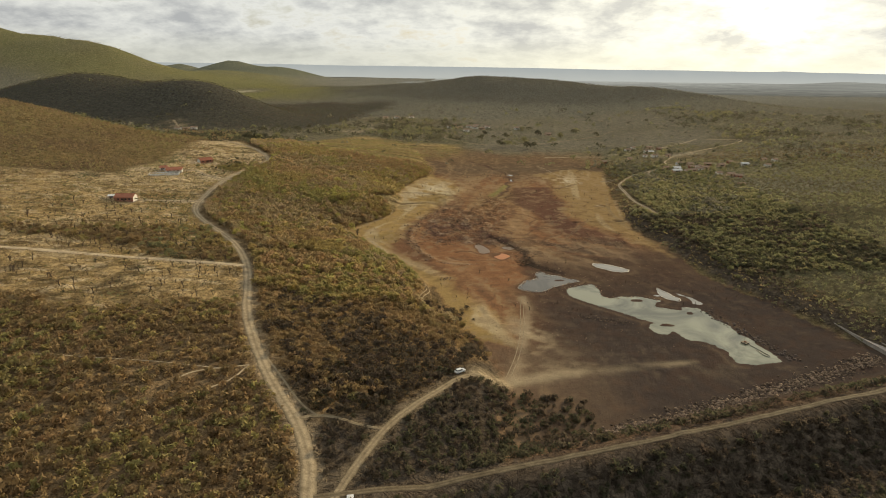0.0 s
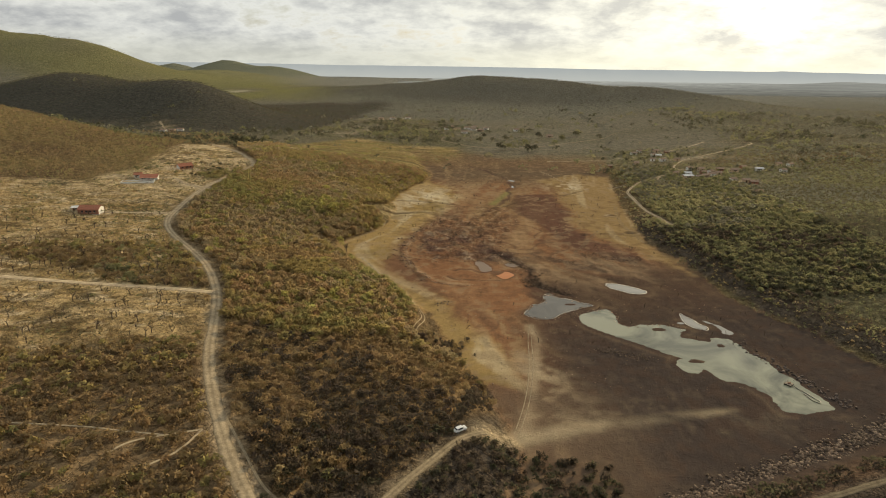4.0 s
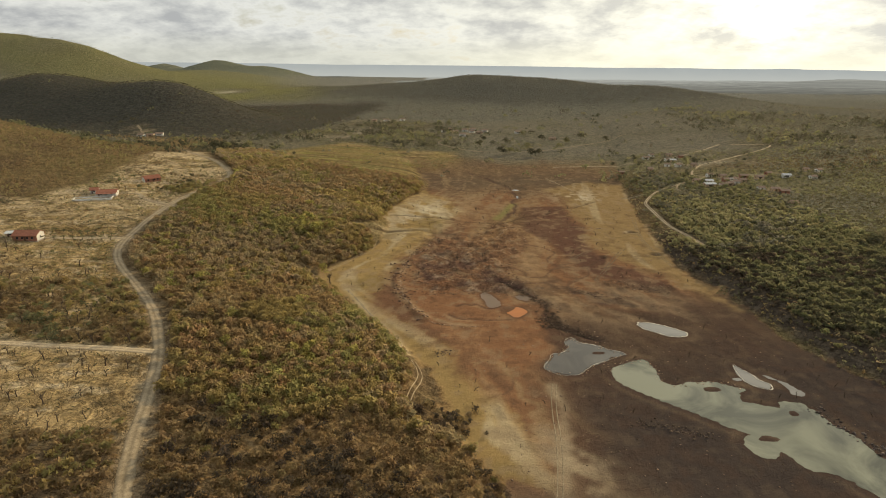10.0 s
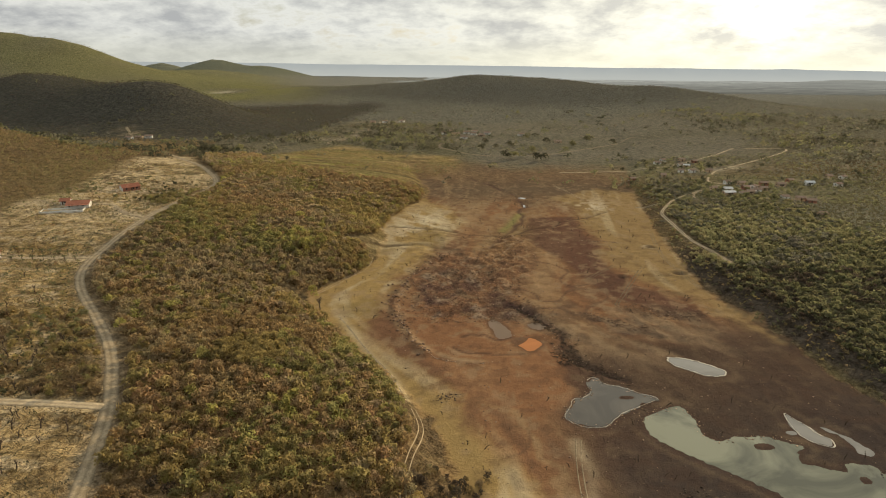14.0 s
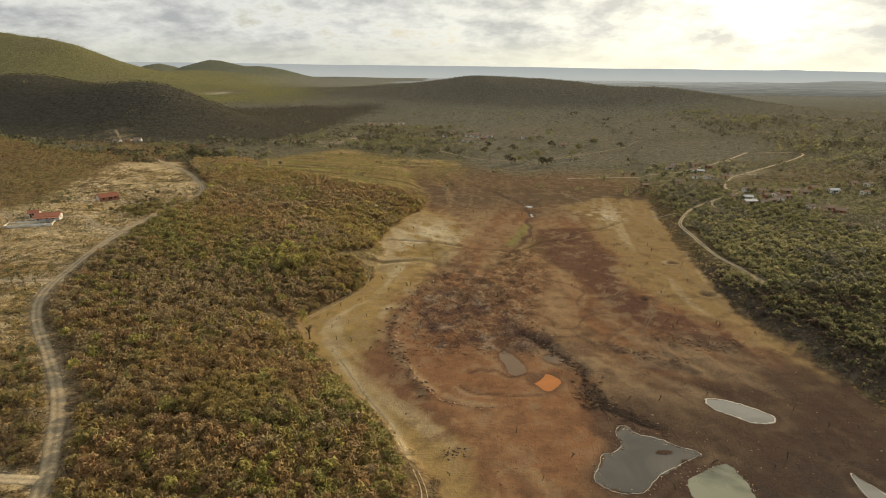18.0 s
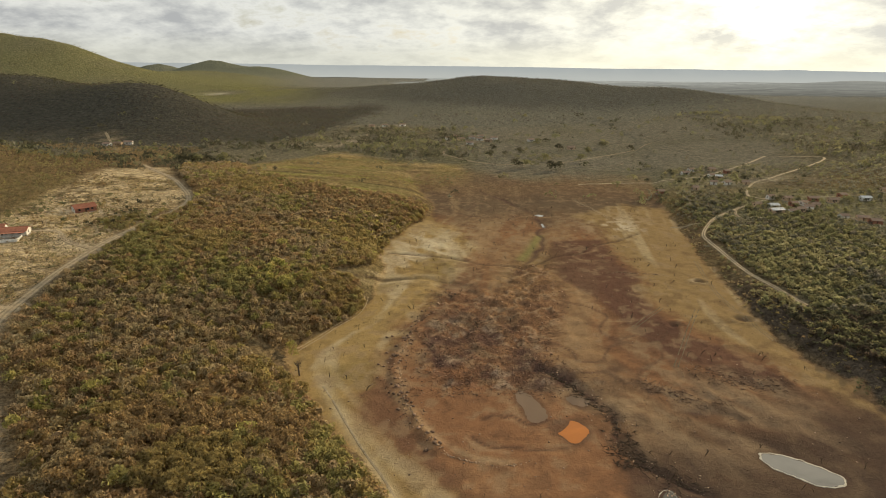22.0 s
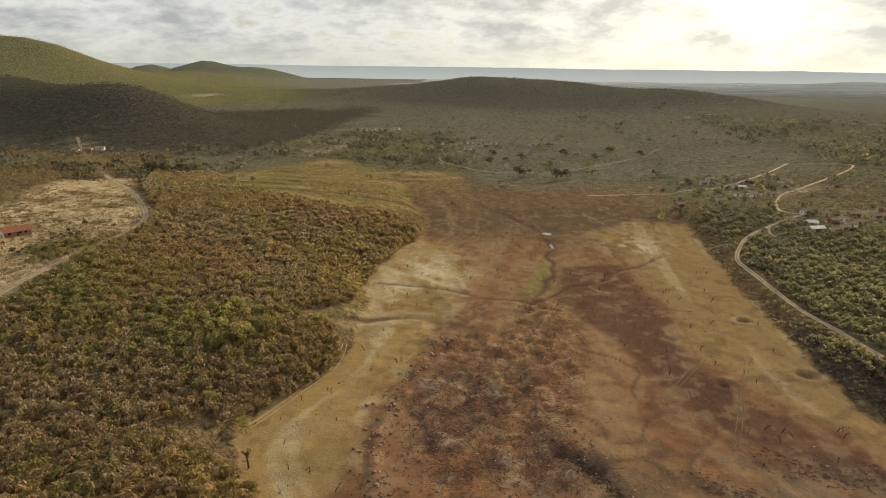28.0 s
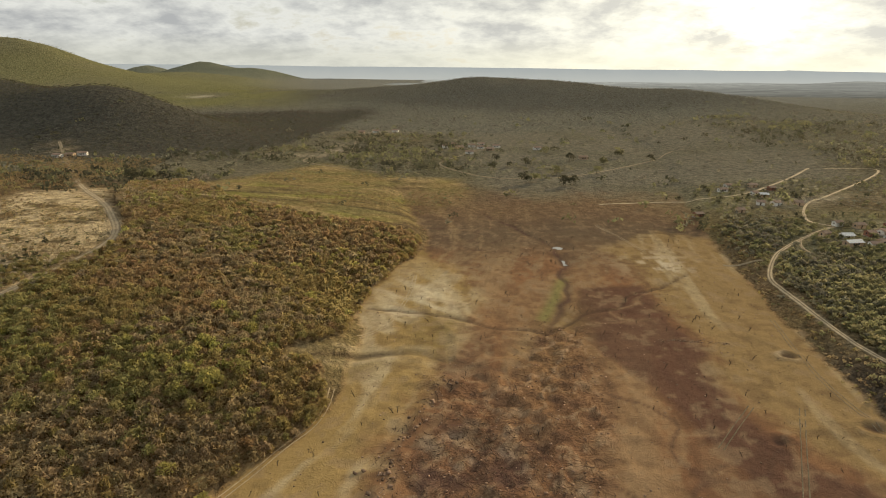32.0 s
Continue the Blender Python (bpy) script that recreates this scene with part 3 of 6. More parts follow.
    c = lerp(c, (0.20, 0.180, 0.080), m * sm(0.0, 0.4, fbm(x, y * 2.2, 40, 34)) * 0.7)
    c = lerp(c, (0.13, 0.10, 0.058), m * sm(0.08, 0.4, fbm(x * 0.35, y * 2.0, 18, 35)) * 0.85)
    c = lerp(c, (0.25, 0.235, 0.075), m * sm(0.15, 0.45, fbm(x * 0.6, y * 1.6, 30, 111)) * 0.8)
    c = lerp(c, (0.36, 0.27, 0.14), m * sm(0.15, 0.4, fbm(x * 0.5, y * 1.8, 34, 112)) * 0.7)
    # the dry bed
    bed = sm(-1.5, 2, x - curve(y, XL) + w) * sm(-1.5, 2, curve(y, XR) - x + w) * (1 - sm(600, 790, y + 30 * n1 + 4 * w)) * sm(135, 165, y - 0.35 * x + 20)
    c = lerp(c, (0.260, 0.142, 0.074), bed)
    # mud towards the dam darkened, cloud shade put into its colour
    c = lerp(c, (0.110, 0.076, 0.056), bed * (1 - sm(280, 340, y - 0.25 * x)) * sm(25, 60, x + 0.5 * w) * 0.9)
    u = (x - curve(y, XL)) / (curve(y, XR) - curve(y, XL)) * 140
    strand = fbm(u + 3 * n2, y * 0.12, 5, 44, 3)
    broad = fbm(u + 6 * n2, y * 0.16 + 0.1 * u, 22, 48, 3)
    c = lerp(c, (0.29, 0.185, 0.100), bed * sm(-0.05, 0.35, broad) * 0.8)
    c = lerp(c, (0.165, 0.090, 0.055), bed * sm(0.02, 0.4, -broad) * 0.75)
    c = lerp(c, (0.335, 0.225, 0.125), bed * sm(0.1, 0.45, strand) * 0.55)
    c = lerp(c, (0.14, 0.080, 0.052), bed * sm(0.12, 0.5, -strand) * 0.45)
    c = lerp(c, (0.128, 0.072, 0.052), bed * sm(-2, 3, inside(x, y, DARK_MUD) + 0.7 * w) * 0.8)
    c = lerp(c, (0.27, 0.205, 0.085), bed * hill(x, y, 40, 470, 10, 40, 1.0, -0.35) * 0.7)
    c = lerp(c, (0.122, 0.096, 0.066), bed * sm(545, 640, y + 3 * w) * 0.9)
    shelf = fbm((x - curve(y, XL)) * 0.9 + 7 * n2, y * 0.07, 6, 104, 3)
    c = lerp(c, (0.37, 0.265, 0.145), bed * sm(0.12, 0.4, shelf) * (1 - sm(30, 75, x - curve(y, XL))) * 0.5)
    ridge = ridges(x, y, 9, 103)
    thin = ridges(x, y, 30, 105)
    hum = heaved(x, y)
    c = lerp(c, (0.250, 0.140, 0.080), bed * hum * 0.7)
    c = lerp(c, (0.36, 0.245, 0.150), bed * hum * sm(0.66, 0.95, ridge) * 0.95)
    c = lerp(c, (0.115, 0.068, 0.048), bed * hum * sm(0.2, -0.5, ridge) * 0.55)
    c = lerp(c, (0.33, 0.225, 0.130), bed * (1 - hum) * sm(0.90, 0.99, thin) * sm(-0.1, 0.3, n1) * 0.5)
    c = lerp(c, (0.115, 0.070, 0.050), bed * (1 - hum) * sm(0.92, 0.99, ridges(x, y, 44, 106)) * 0.6)
    for cx, cy, sx, sy in ((71, 361, 7, 3), (77, 350, 6, 4), (86, 352, 8, 3), (97, 355, 6, 3), (112, 360, 6, 3), (53, 367, 6, 3)):
        c = lerp(c, (0.085, 0.062, 0.052), bed * hill(x, y, cx, cy, sx, sy, 1.0, -0.35) * np.clip(0.6 + 1.3 * n4, 0, 1))
    # dark wet silt near the dam, with cloud shade painted in
    shaded_silt = bed * (1 - sm(296, 345, y - 0.30 * x + 1.5 * w)) * sm(25, 60, x + w)
    c = lerp(c, (0.080, 0.057, 0.044), shaded_silt * 0.85)
    c = lerp(c, (0.066, 0.053, 0.046), bed * (1 - sm(225, 290, y - 0.30 * x + 1.5 * w)) * sm(30, 70, x + w) * 0.9)
    c = lerp(c, (0.26, 0.185, 0.115), bed * hill(x, y, 84, 350, 36, 27, 1.0, -0.3, 1.6) * sm(-0.4, 0.25, fbm(x + y, (y - x) * 0.25, 9, 52, 3) + 0.4 * n2) * 0.9)
    c = lerp(c, (0.135, 0.098, 0.068), bed * (1 - sm(205, 235, y - 0.1 * x + 2 * w)) * (1 - sm(40, 75, x + 2 * w)) * 0.8)
    s = sm(-7, 6, inside(x, y, SAND_L) + 1.4 * w + 5 * n1) * bed
    c = lerp(c, (0.36, 0.25, 0.105), s)
    c = lerp(c, (0.54, 0.45, 0.29), s * sm(0.0, 0.5, strand + 0.5 * n1 + 0.4 * n2) * 0.6)
    c = lerp(c, (0.58, 0.49, 0.33), s * hill(x, y, -14, 515, 26, 45, 1.0) * sm(-0.2, 0.3, fbm((x + y) * 0.8, (y - x) * 0.25, 9, 38)))
    c = lerp(c, (0.25, 0.18, 0.075), s * sm(0.1, 0.5, fbm(x, y, 30, 39)) * 0.8)
    s = sm(-5, 7, inside(x, y, SAND_R) + 1.2 * w) * bed
    c = lerp(c, (0.295, 0.203, 0.097), s)
    c = lerp(c, (0.46, 0.37, 0.22), s * sm(0.05, 0.5, fbm((x - curve(y, XR)) * 1.1, y * 0.12, 7, 40) + 0.3 * n1) * 0.6)
    m = sm(-2.5, 3, inside(x, y, RED_MUD) + w) * bed
    c = lerp(c, (0.262, 0.138, 0.072), m)
    c = lerp(c, (0.295, 0.165, 0.086), m * sm(0.1, 0.5, n1 + 0.3 * n2))
    m = sm(-1.5, 2.5, inside(x, y, RUBBLE) + 1.6 * w) * bed
    c = lerp(c, (0.112, 0.068, 0.054), m * np.clip(0.55 + 1.3 * fbm(x, y, 9, 49, 3), 0.0, 0.9))
    c = lerp(c, (0.36, 0.27, 0.19), m * sm(0.2, 0.45, fbm(x, y, 6, 109, 3)) * 0.7)
    wx, wy = meander(x, y)
    g, _ = seg_dist(wx, wy, CRACK)
    c = lerp(c, (0.10, 0.066, 0.045), np.exp(-(g / 1.1) ** 2) * 0.75)
    g, _ = seg_dist(x, y, rounded([(-21, 388), (-20, 367), (-11, 341), (-2, 330), (7, 325), (16, 324), (26, 330)]))
    c = lerp(c, (0.40, 0.29, 0.17), np.exp(-(g / 1.3) ** 2) * sm(-0.3, 0.3, n2) * 0.8)
    for cx, cy, sx, sy in ((236, 590, 14, 7), (256, 606, 16, 6), (246, 736, 22, 8), (228, 584, 7, 3), (300, 625, 18, 5), (30, 985, 30, 14), (-90, 1142, 40, 10), (-130, 640, 16, 8), (268, 690, 40, 14), (265, 560, 24, 8), (-152, 930, 44, 12), (-120, 980, 14, 30)):
        c = lerp(c, (0.40, 0.34, 0.25), np.exp(-((x - cx) / sx) ** 2 - ((y - cy) / sy) ** 2) * np.clip(0.6 + n2, 0, 1))
    for cx, cy, sx, sy in ((-221, 464, 22, 9), (-207, 509, 22, 10), (-214, 378, 12, 6)):
        c = lerp(c, (0.50, 0.42, 0.30), np.exp(-((x - cx) / sx) ** 2 - ((y - cy) / sy) ** 2) * np.clip(0.7 + n2, 0, 1))
    c = lerp(c, (0.55, 0.46, 0.32), bed * np.clip(hill(x, y, 118, 572, 17, 22, 1.0) * sm(-0.1, 0.25, n2 + n4), 0, 1))
    c = lerp(c, (0.30, 0.215, 0.13), bed * (1 - 0.8 * shaded_silt) * sm(0.18, 0.4, n4 + 0.4 * n2) * 0.45)
    c = lerp(c, (0.10, 0.062, 0.042), bed * sm(0.2, 0.42, -n4 + 0.4 * n1) * 0.3)
    g, _ = seg_dist(x, y, [(41, 500), (50, 522), (59, 548)])
    c = lerp(c, (0.235, 0.205, 0.085), np.exp(-(g / 3.0) ** 2))
    # side gully: shade put into the floor's colour, pale sandy banks beside it
    g, _ = seg_dist(x, y, SIDE_GULLY)
    c = lerp(c, (0.13, 0.095, 0.060), np.exp(-(g / 1.3) ** 2) * np.clip(0.55 + 1.2 * n2, 0.1, 0.8))
    c = lerp(c, (0.47, 0.385, 0.235), np.exp(-((g - 4.5) / 2.4) ** 2) * np.clip(0.3 + 1.2 * n2, 0, 1) * 0.7)
    for line in (GULLY, CREEK):
        g, _ = seg_dist(*meander(x, y), line)
        c = lerp(c, (0.10, 0.062, 0.05), np.exp(-(g / (2.0 if line is GULLY else 1.5)) ** 2) * (np.clip(0.7 + 1.2 * fbm(x, y, 7, 51, 2), 0.15, 0.95) if line is GULLY else 0.8 * sm(-0.3, 0.2, n1 + n2) * (0.35 + 0.65 * sm(470, 520, y))))
    for poly, _ in POOLS:
        px, py = np.array(poly).T
        near = (x > px.min() - 12) & (x < px.max() + 12) & (y > py.min() - 12) & (y < py.max() + 12)
        s_ = inside(np.where(near, x, 9e3), y, poly) + 0.8 * n2
        c = lerp(c, (0.36, 0.26, 0.16), np.exp(-((s_ + 3.2) / 1.3) ** 2) * sm(-0.1, 0.4, n1 + n2) * 0.15)
        c = lerp(c, (0.10, 0.066, 0.05), sm(-2.2, 0, s_) * 0.55)
    for cx, cy, r in ((95, 413, 2.6), (128, 466, 2.8), (128, 420, 3.4)):
        q = np.hypot((x - cx) * 0.75, y - cy) + 0.5 * fbm(x, y, 3, 16, 2)
        c = lerp(c, (0.46, 0.37, 0.24), np.exp(-((q - r * 1.15) / 1.2) ** 2) * sm(-0.3, 0.2, n2) * 0.8)
        c = lerp(c, (0.085, 0.052, 0.040), np.exp(-(q / (r * 0.75)) ** 2) * 0.8)
    # shoulders of the tracks
    for line, r, col in ((MAIN_ROAD, 3.2, (0.33, 0.265, 0.175)), (SIDE_ROAD, 3.4, (0.40, 0.33, 0.21)), (BRANCH, 2.3, (0.20, 0.16, 0.105)), (BED_TRACK, 2.2, (0.36, 0.28, 0.18)),
                         (DAM, 3.2, (0.10, 0.08, 0.06)), (SHORE_TRACK, 1.8, (0.50, 0.41, 0.25)), (R_ROAD, 2.6, (0.2, 0.165, 0.11)), (FORK, 1.6, (0.15, 0.118, 0.08)), (DRIVE, 5, (0.48, 0.4, 0.27)), (DRIVE_B, 5, (0.48, 0.4, 0.27))):
        g, _ = seg_dist(x, y, line)
        c = lerp(c, col, np.exp(-(g / r) ** 2) * np.clip(0.75 + n2, 0, 1))
    fan, al = seg_dist(x, y, [(14, 186), (30, 193), (50, 199), (82, 206), (100, 210)])
    c = lerp(c, (0.40, 0.325, 0.21), np.exp(-(fan / (4.4 - 2.8 * al)) ** 2) * np.clip(0.9 + n2, 0, 1) * (1 - 0.55 * al))
    bare = 0.35 * np.exp(-(((x - 60) / 42) ** 2 + ((y - 204) / 9) ** 2)) + np.exp(-(((x - 37) / 11) ** 2 + ((y - 232) / 20) ** 2))
    c = lerp(c, (0.40, 0.315, 0.20), np.clip(bare, 0, 1) * sm(-0.15, 0.35, n2 + 0.6 * n4) * 0.85)
    for line in (SCARP, SCARP_B):
        g, _ = seg_dist(x + 1.2 * n4, y + 1.2 * n2, line)
        c = lerp(c, (0.095, 0.058, 0.042), np.exp(-(g / 0.8) ** 2) * 0.8)
        c = lerp(c, (0.36, 0.25, 0.15), np.exp(-((g - 1.7) / 0.8) ** 2) * sm(-0.1, 0.3, n2) * 0.6)
    c = c * (1 - 0.15 * bed)[..., None]
    grain = 1 - 0.8 * bed * (1 - 0.5 * hum)
    return np.concatenate([np.clip(c, 0.02, 0.8), grain[..., None]], -1)


def build_ground():
    gx, gy = graded(-4700, -250, 240, 4700, 2.4, 1.10), graded(-1600, 120, 640, 4950, 2.4, 1.06)
    gx = np.concatenate([gx[gx < -99], np.arange(-98, 160, 1.1), gx[gx > 161]])
    gy = np.concatenate([gy[gy < 199], np.arange(200, 540, 1.25), gy[gy > 541]])
    X, Y = np.meshgrid(gx, gy)
    Z = height(X, Y)
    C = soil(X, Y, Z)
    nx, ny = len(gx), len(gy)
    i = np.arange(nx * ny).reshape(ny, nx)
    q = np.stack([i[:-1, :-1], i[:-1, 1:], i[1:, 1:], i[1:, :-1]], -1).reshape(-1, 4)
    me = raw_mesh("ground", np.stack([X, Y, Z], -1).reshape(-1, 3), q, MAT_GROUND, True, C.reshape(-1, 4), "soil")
    tagged(new("ground", me), "dry valley floor of brown mud, pale sand and scrub soil", "ground", kind="structure")


build_ground()


def ribbon(name, line, width, label, lift=0.16, light=1.0, middle=0.74):
    """A worn track laid on the ground: two pale wheel lines and a duller middle."""
    pts = [Vector((*p, 0)) for p in line]
    out = [pts[0]]
    for a, b in zip(pts, pts[1:]):
        n = max(1, int((b - a).length / 2.5))
        out += [a.lerp(b, k / n) for k in range(1, n + 1)]
    offs = (-0.5, -0.32, -0.2, 0.0, 0.2, 0.32, 0.5)
    tone = (0.55, 1.0, 1.08, middle, 1.08, 0.96, 0.55)
    V, C = [], []
    rng = random.Random(len(line))
    for k, p in enumerate(out):
        d = (out[min(k + 1, len(out) - 1)] - out[max(k - 1, 0)]).normalized()
        s = Vector((d.y, -d.x, 0))
        for o, tn in zip(offs, tone):
            wob = 1 + (0.18 * noise.noise(p * 0.15 + Vector((o, 0, 0))) + rng.uniform(-0.1, 0.1)) * (abs(o) > 0.45)
            q = p + s * o * width * wob
            V.append((q.x, q.y))
            C.append([v * light * tn * (1 + 0.16 * noise.noise(q * 0.4) + 0.10 * noise.noise(q * 0.07)) for v in (0.355, 0.285, 0.185)])
    V = np.array(V)
    z = height(V[:, 0], V[:, 1]) + lift - np.tile([0.75 * lift, 0, 0, 0, 0, 0, 0.75 * lift], len(out))
    i = np.arange(len(V)).reshape(len(out), 7)
    f = np.stack([i[:-1, :-1], i[:-1, 1:], i[1:, 1:], i[1:, :-1]], -1).reshape(-1, 4)
    ob = new(name, raw_mesh(name, np.column_stack([V, z]), f, MAT_ROAD, True, C, "soil"))
    return tagged(ob, label, "road", kind="structure")


for name, line, width, label in ROADS:
    ribbon(name, line, width, label, 0.07 if width <= 1.0 else 0.16, light={"side_road": 1.3, "main_road": 0.88, "branch_road": 0.68, "dam_road": 0.4, "fork_track": 0.6, "lane": 0.7, "east_road": 1.05, "hamlet_road": 1.15, "shore_track": 0.9, "valley_road": 0.75, "valley_track": 0.75, "lower_road": 1.1, "foot_path": 0.7, "yard_road": 0.55, "spur_track": 0.8}.get(name, 1.0), middle=0.36 if name in ("east_road", "spur_track") else 0.74)


def wheel_tracks(line, label, light, apart=1.5):
    """Two thin wheel lines left by a car, as one worn strip each."""
    pts = [Vector((*p, 0)) for p in line]
    for side in (-0.5, 0.5):
        moved = []
        for k, p in enumerate(pts):
            d = (pts[min(k + 1, len(pts) - 1)] - pts[max(k - 1, 0)]).normalized()
            moved.append((p.x + d.y * apart * side, p.y - d.x * apart * side))
        ribbon("wheel_track", moved, 0.34, label, 0.06, light)


for line, light in (([(24, 192), (31, 214), (36, 240), (38, 262), (41, 276)], 0.85), ([(112, 431), (101, 412), (91, 394), (82, 378)], 0.45), ([(96, 432), (86, 421), (76, 410)], 0.45), ([(-10, 290), (-7, 281), (-7.5, 271), (-9.8, 259), (-11, 246), (-10, 236)], 1.1),
                    ([(-40, 442), (-40, 431), (-42, 421), (-48, 412), (-54, 400), (-61, 388)], 1.15), ([(-15.7, 553), (-17, 532), (-20, 515), (-25, 492), (-36, 480)], 1.2), ([(103, 652), (111, 624), (117, 595)], 1.0),
                    ([(140, 500), (133, 470), (128, 440), (131, 400)], 0.55)):
    wheel_tracks(rounded(line), "pair of pale wheel lines pressed into dry mud", light)


def water(name, poly, level, mat, label):
    edge = []
    for (ax, ay), (bx, by) in zip(poly, list(poly[1:]) + [poly[0]]):
        n = max(1, int(math.dist((ax, ay), (bx, by)) / 0.6))
        edge += [(ax + (bx - ax) * k / n, ay + (by - ay) * k / n) for k in range(n)]
    big = min(1.0, len(edge) / 90)
    big = max(big, 0.6)
    edge = [(x + big * 1.3 * noise.noise((x * 0.2, y * 0.2, 1.7)) + big * 0.9 * noise.noise((x * 0.7, y * 0.7, 4.1)), y + big * 1.3 * noise.noise((x * 0.2, y * 0.2, 8.2)) + big * 0.9 * noise.noise((x * 0.7, y * 0.7, 9.4))) for x, y in edge]
    px, py = np.array(edge).T
    gx, gy = np.meshgrid(np.arange(px.min(), px.max(), 1.7), np.arange(py.min(), py.max(), 1.7))
    keep = inside(gx.ravel(), gy.ravel(), edge) > 0.7
    fill = list(zip(gx.ravel()[keep], gy.ravel()[keep]))
    n = len(edge)
    vs, _, fs, _, _, _ = geometry.delaunay_2d_cdt([Vector((float(a), float(b))) for a, b in edge + fill], [(k, (k + 1) % n) for k in range(n)], [], 1, 1e-4)
    me = bpy.data.meshes.new(name)
    me.from_pydata([(v.x, v.y, level + 0.05) for v in vs], [], [list(f) for f in fs])
    me.update()
    me.materials.append(mat)
    tagged(new(name, me), label, "water", kind="structure")


for poly, level in POOLS:
    if poly is POOL_UP or poly is POOL_UP_C or poly is POOL_UP_D or poly is POOL_UP_B or poly is POND_A or poly is POND_B or poly is POOL_C:
        water("pool_water", poly, level, MAT_WATER_PALE, "small bright pool shining on dark mud")
    elif poly is POOL_RED:
        water("pool_water", poly, level, MAT_WATER_RED, "small puddle of opaque orange-red water in mud")
    elif poly is POOL_GREY or poly is POOL_GREY_B:
        water("pool_water", poly, level, MAT_WATER_BROWN, "thin film of brown water on mud")
    elif poly is POOL_B:
        water("pool_water", poly, level, MAT_WATER_GREY, "shallow grey-brown puddle on the drying lake bed")
    else:
        water("pool_water", poly, level, MAT_WATER, "still pool of murky green-grey water on the lake bed")



def salt_rim(poly, level, wide):
    """Thin crust of dried salt on the water's edge."""
    V, F, n = [], [], 0
    pts = [(ax + (bx - ax) * k / 6, ay + (by - ay) * k / 6) for (ax, ay), (bx, by) in zip(poly, list(poly[1:]) + [poly[0]]) for k in range(6)]
    cx, cy = np.mean([p[0] for p in pts]), np.mean([p[1] for p in pts])
    for px, py in pts:
        d = Vector((px - cx, py - cy, 0)).normalized()
        wd = wide * (0.4 + 1.2 * abs(noise.noise((px * 0.5, py * 0.5, 3.3))))
        jit = 0.5 * noise.noise((px * 0.6, py * 0.6, 7.7))
        V += [(px + d.x * (jit - wd), py + d.y * (jit - wd), level + 0.06), (px + d.x * (jit + wd * 0.5), py + d.y * (jit + wd * 0.5), level + 0.12), (px + d.x * (jit + wd), py + d.y * (jit + wd), level + 0.02)]
    m = len(pts)
    for k in range(m):
        q = (k + 1) % m
        F += [(3 * k, 3 * q, 3 * q + 1, 3 * k + 1), (3 * k + 1, 3 * q + 1, 3 * q + 2, 3 * k + 2)]
    C = [(0.48, 0.44, 0.36)] * len(V)
    tagged(new("salt_crust", raw_mesh("salt_crust", V, F, MAT_ROAD, True, C, "soil")), "pale dried salt crust round a pool", "salt crust", kind="structure")


salt_rim(POOL_C, 0.2, 0.45)
salt_rim(POOL_UP, 0.0, 0.3)
salt_rim(POOL_B, 0.1, 0.16)

# ---- far plateau and plain behind everything, with haze in their colour ----


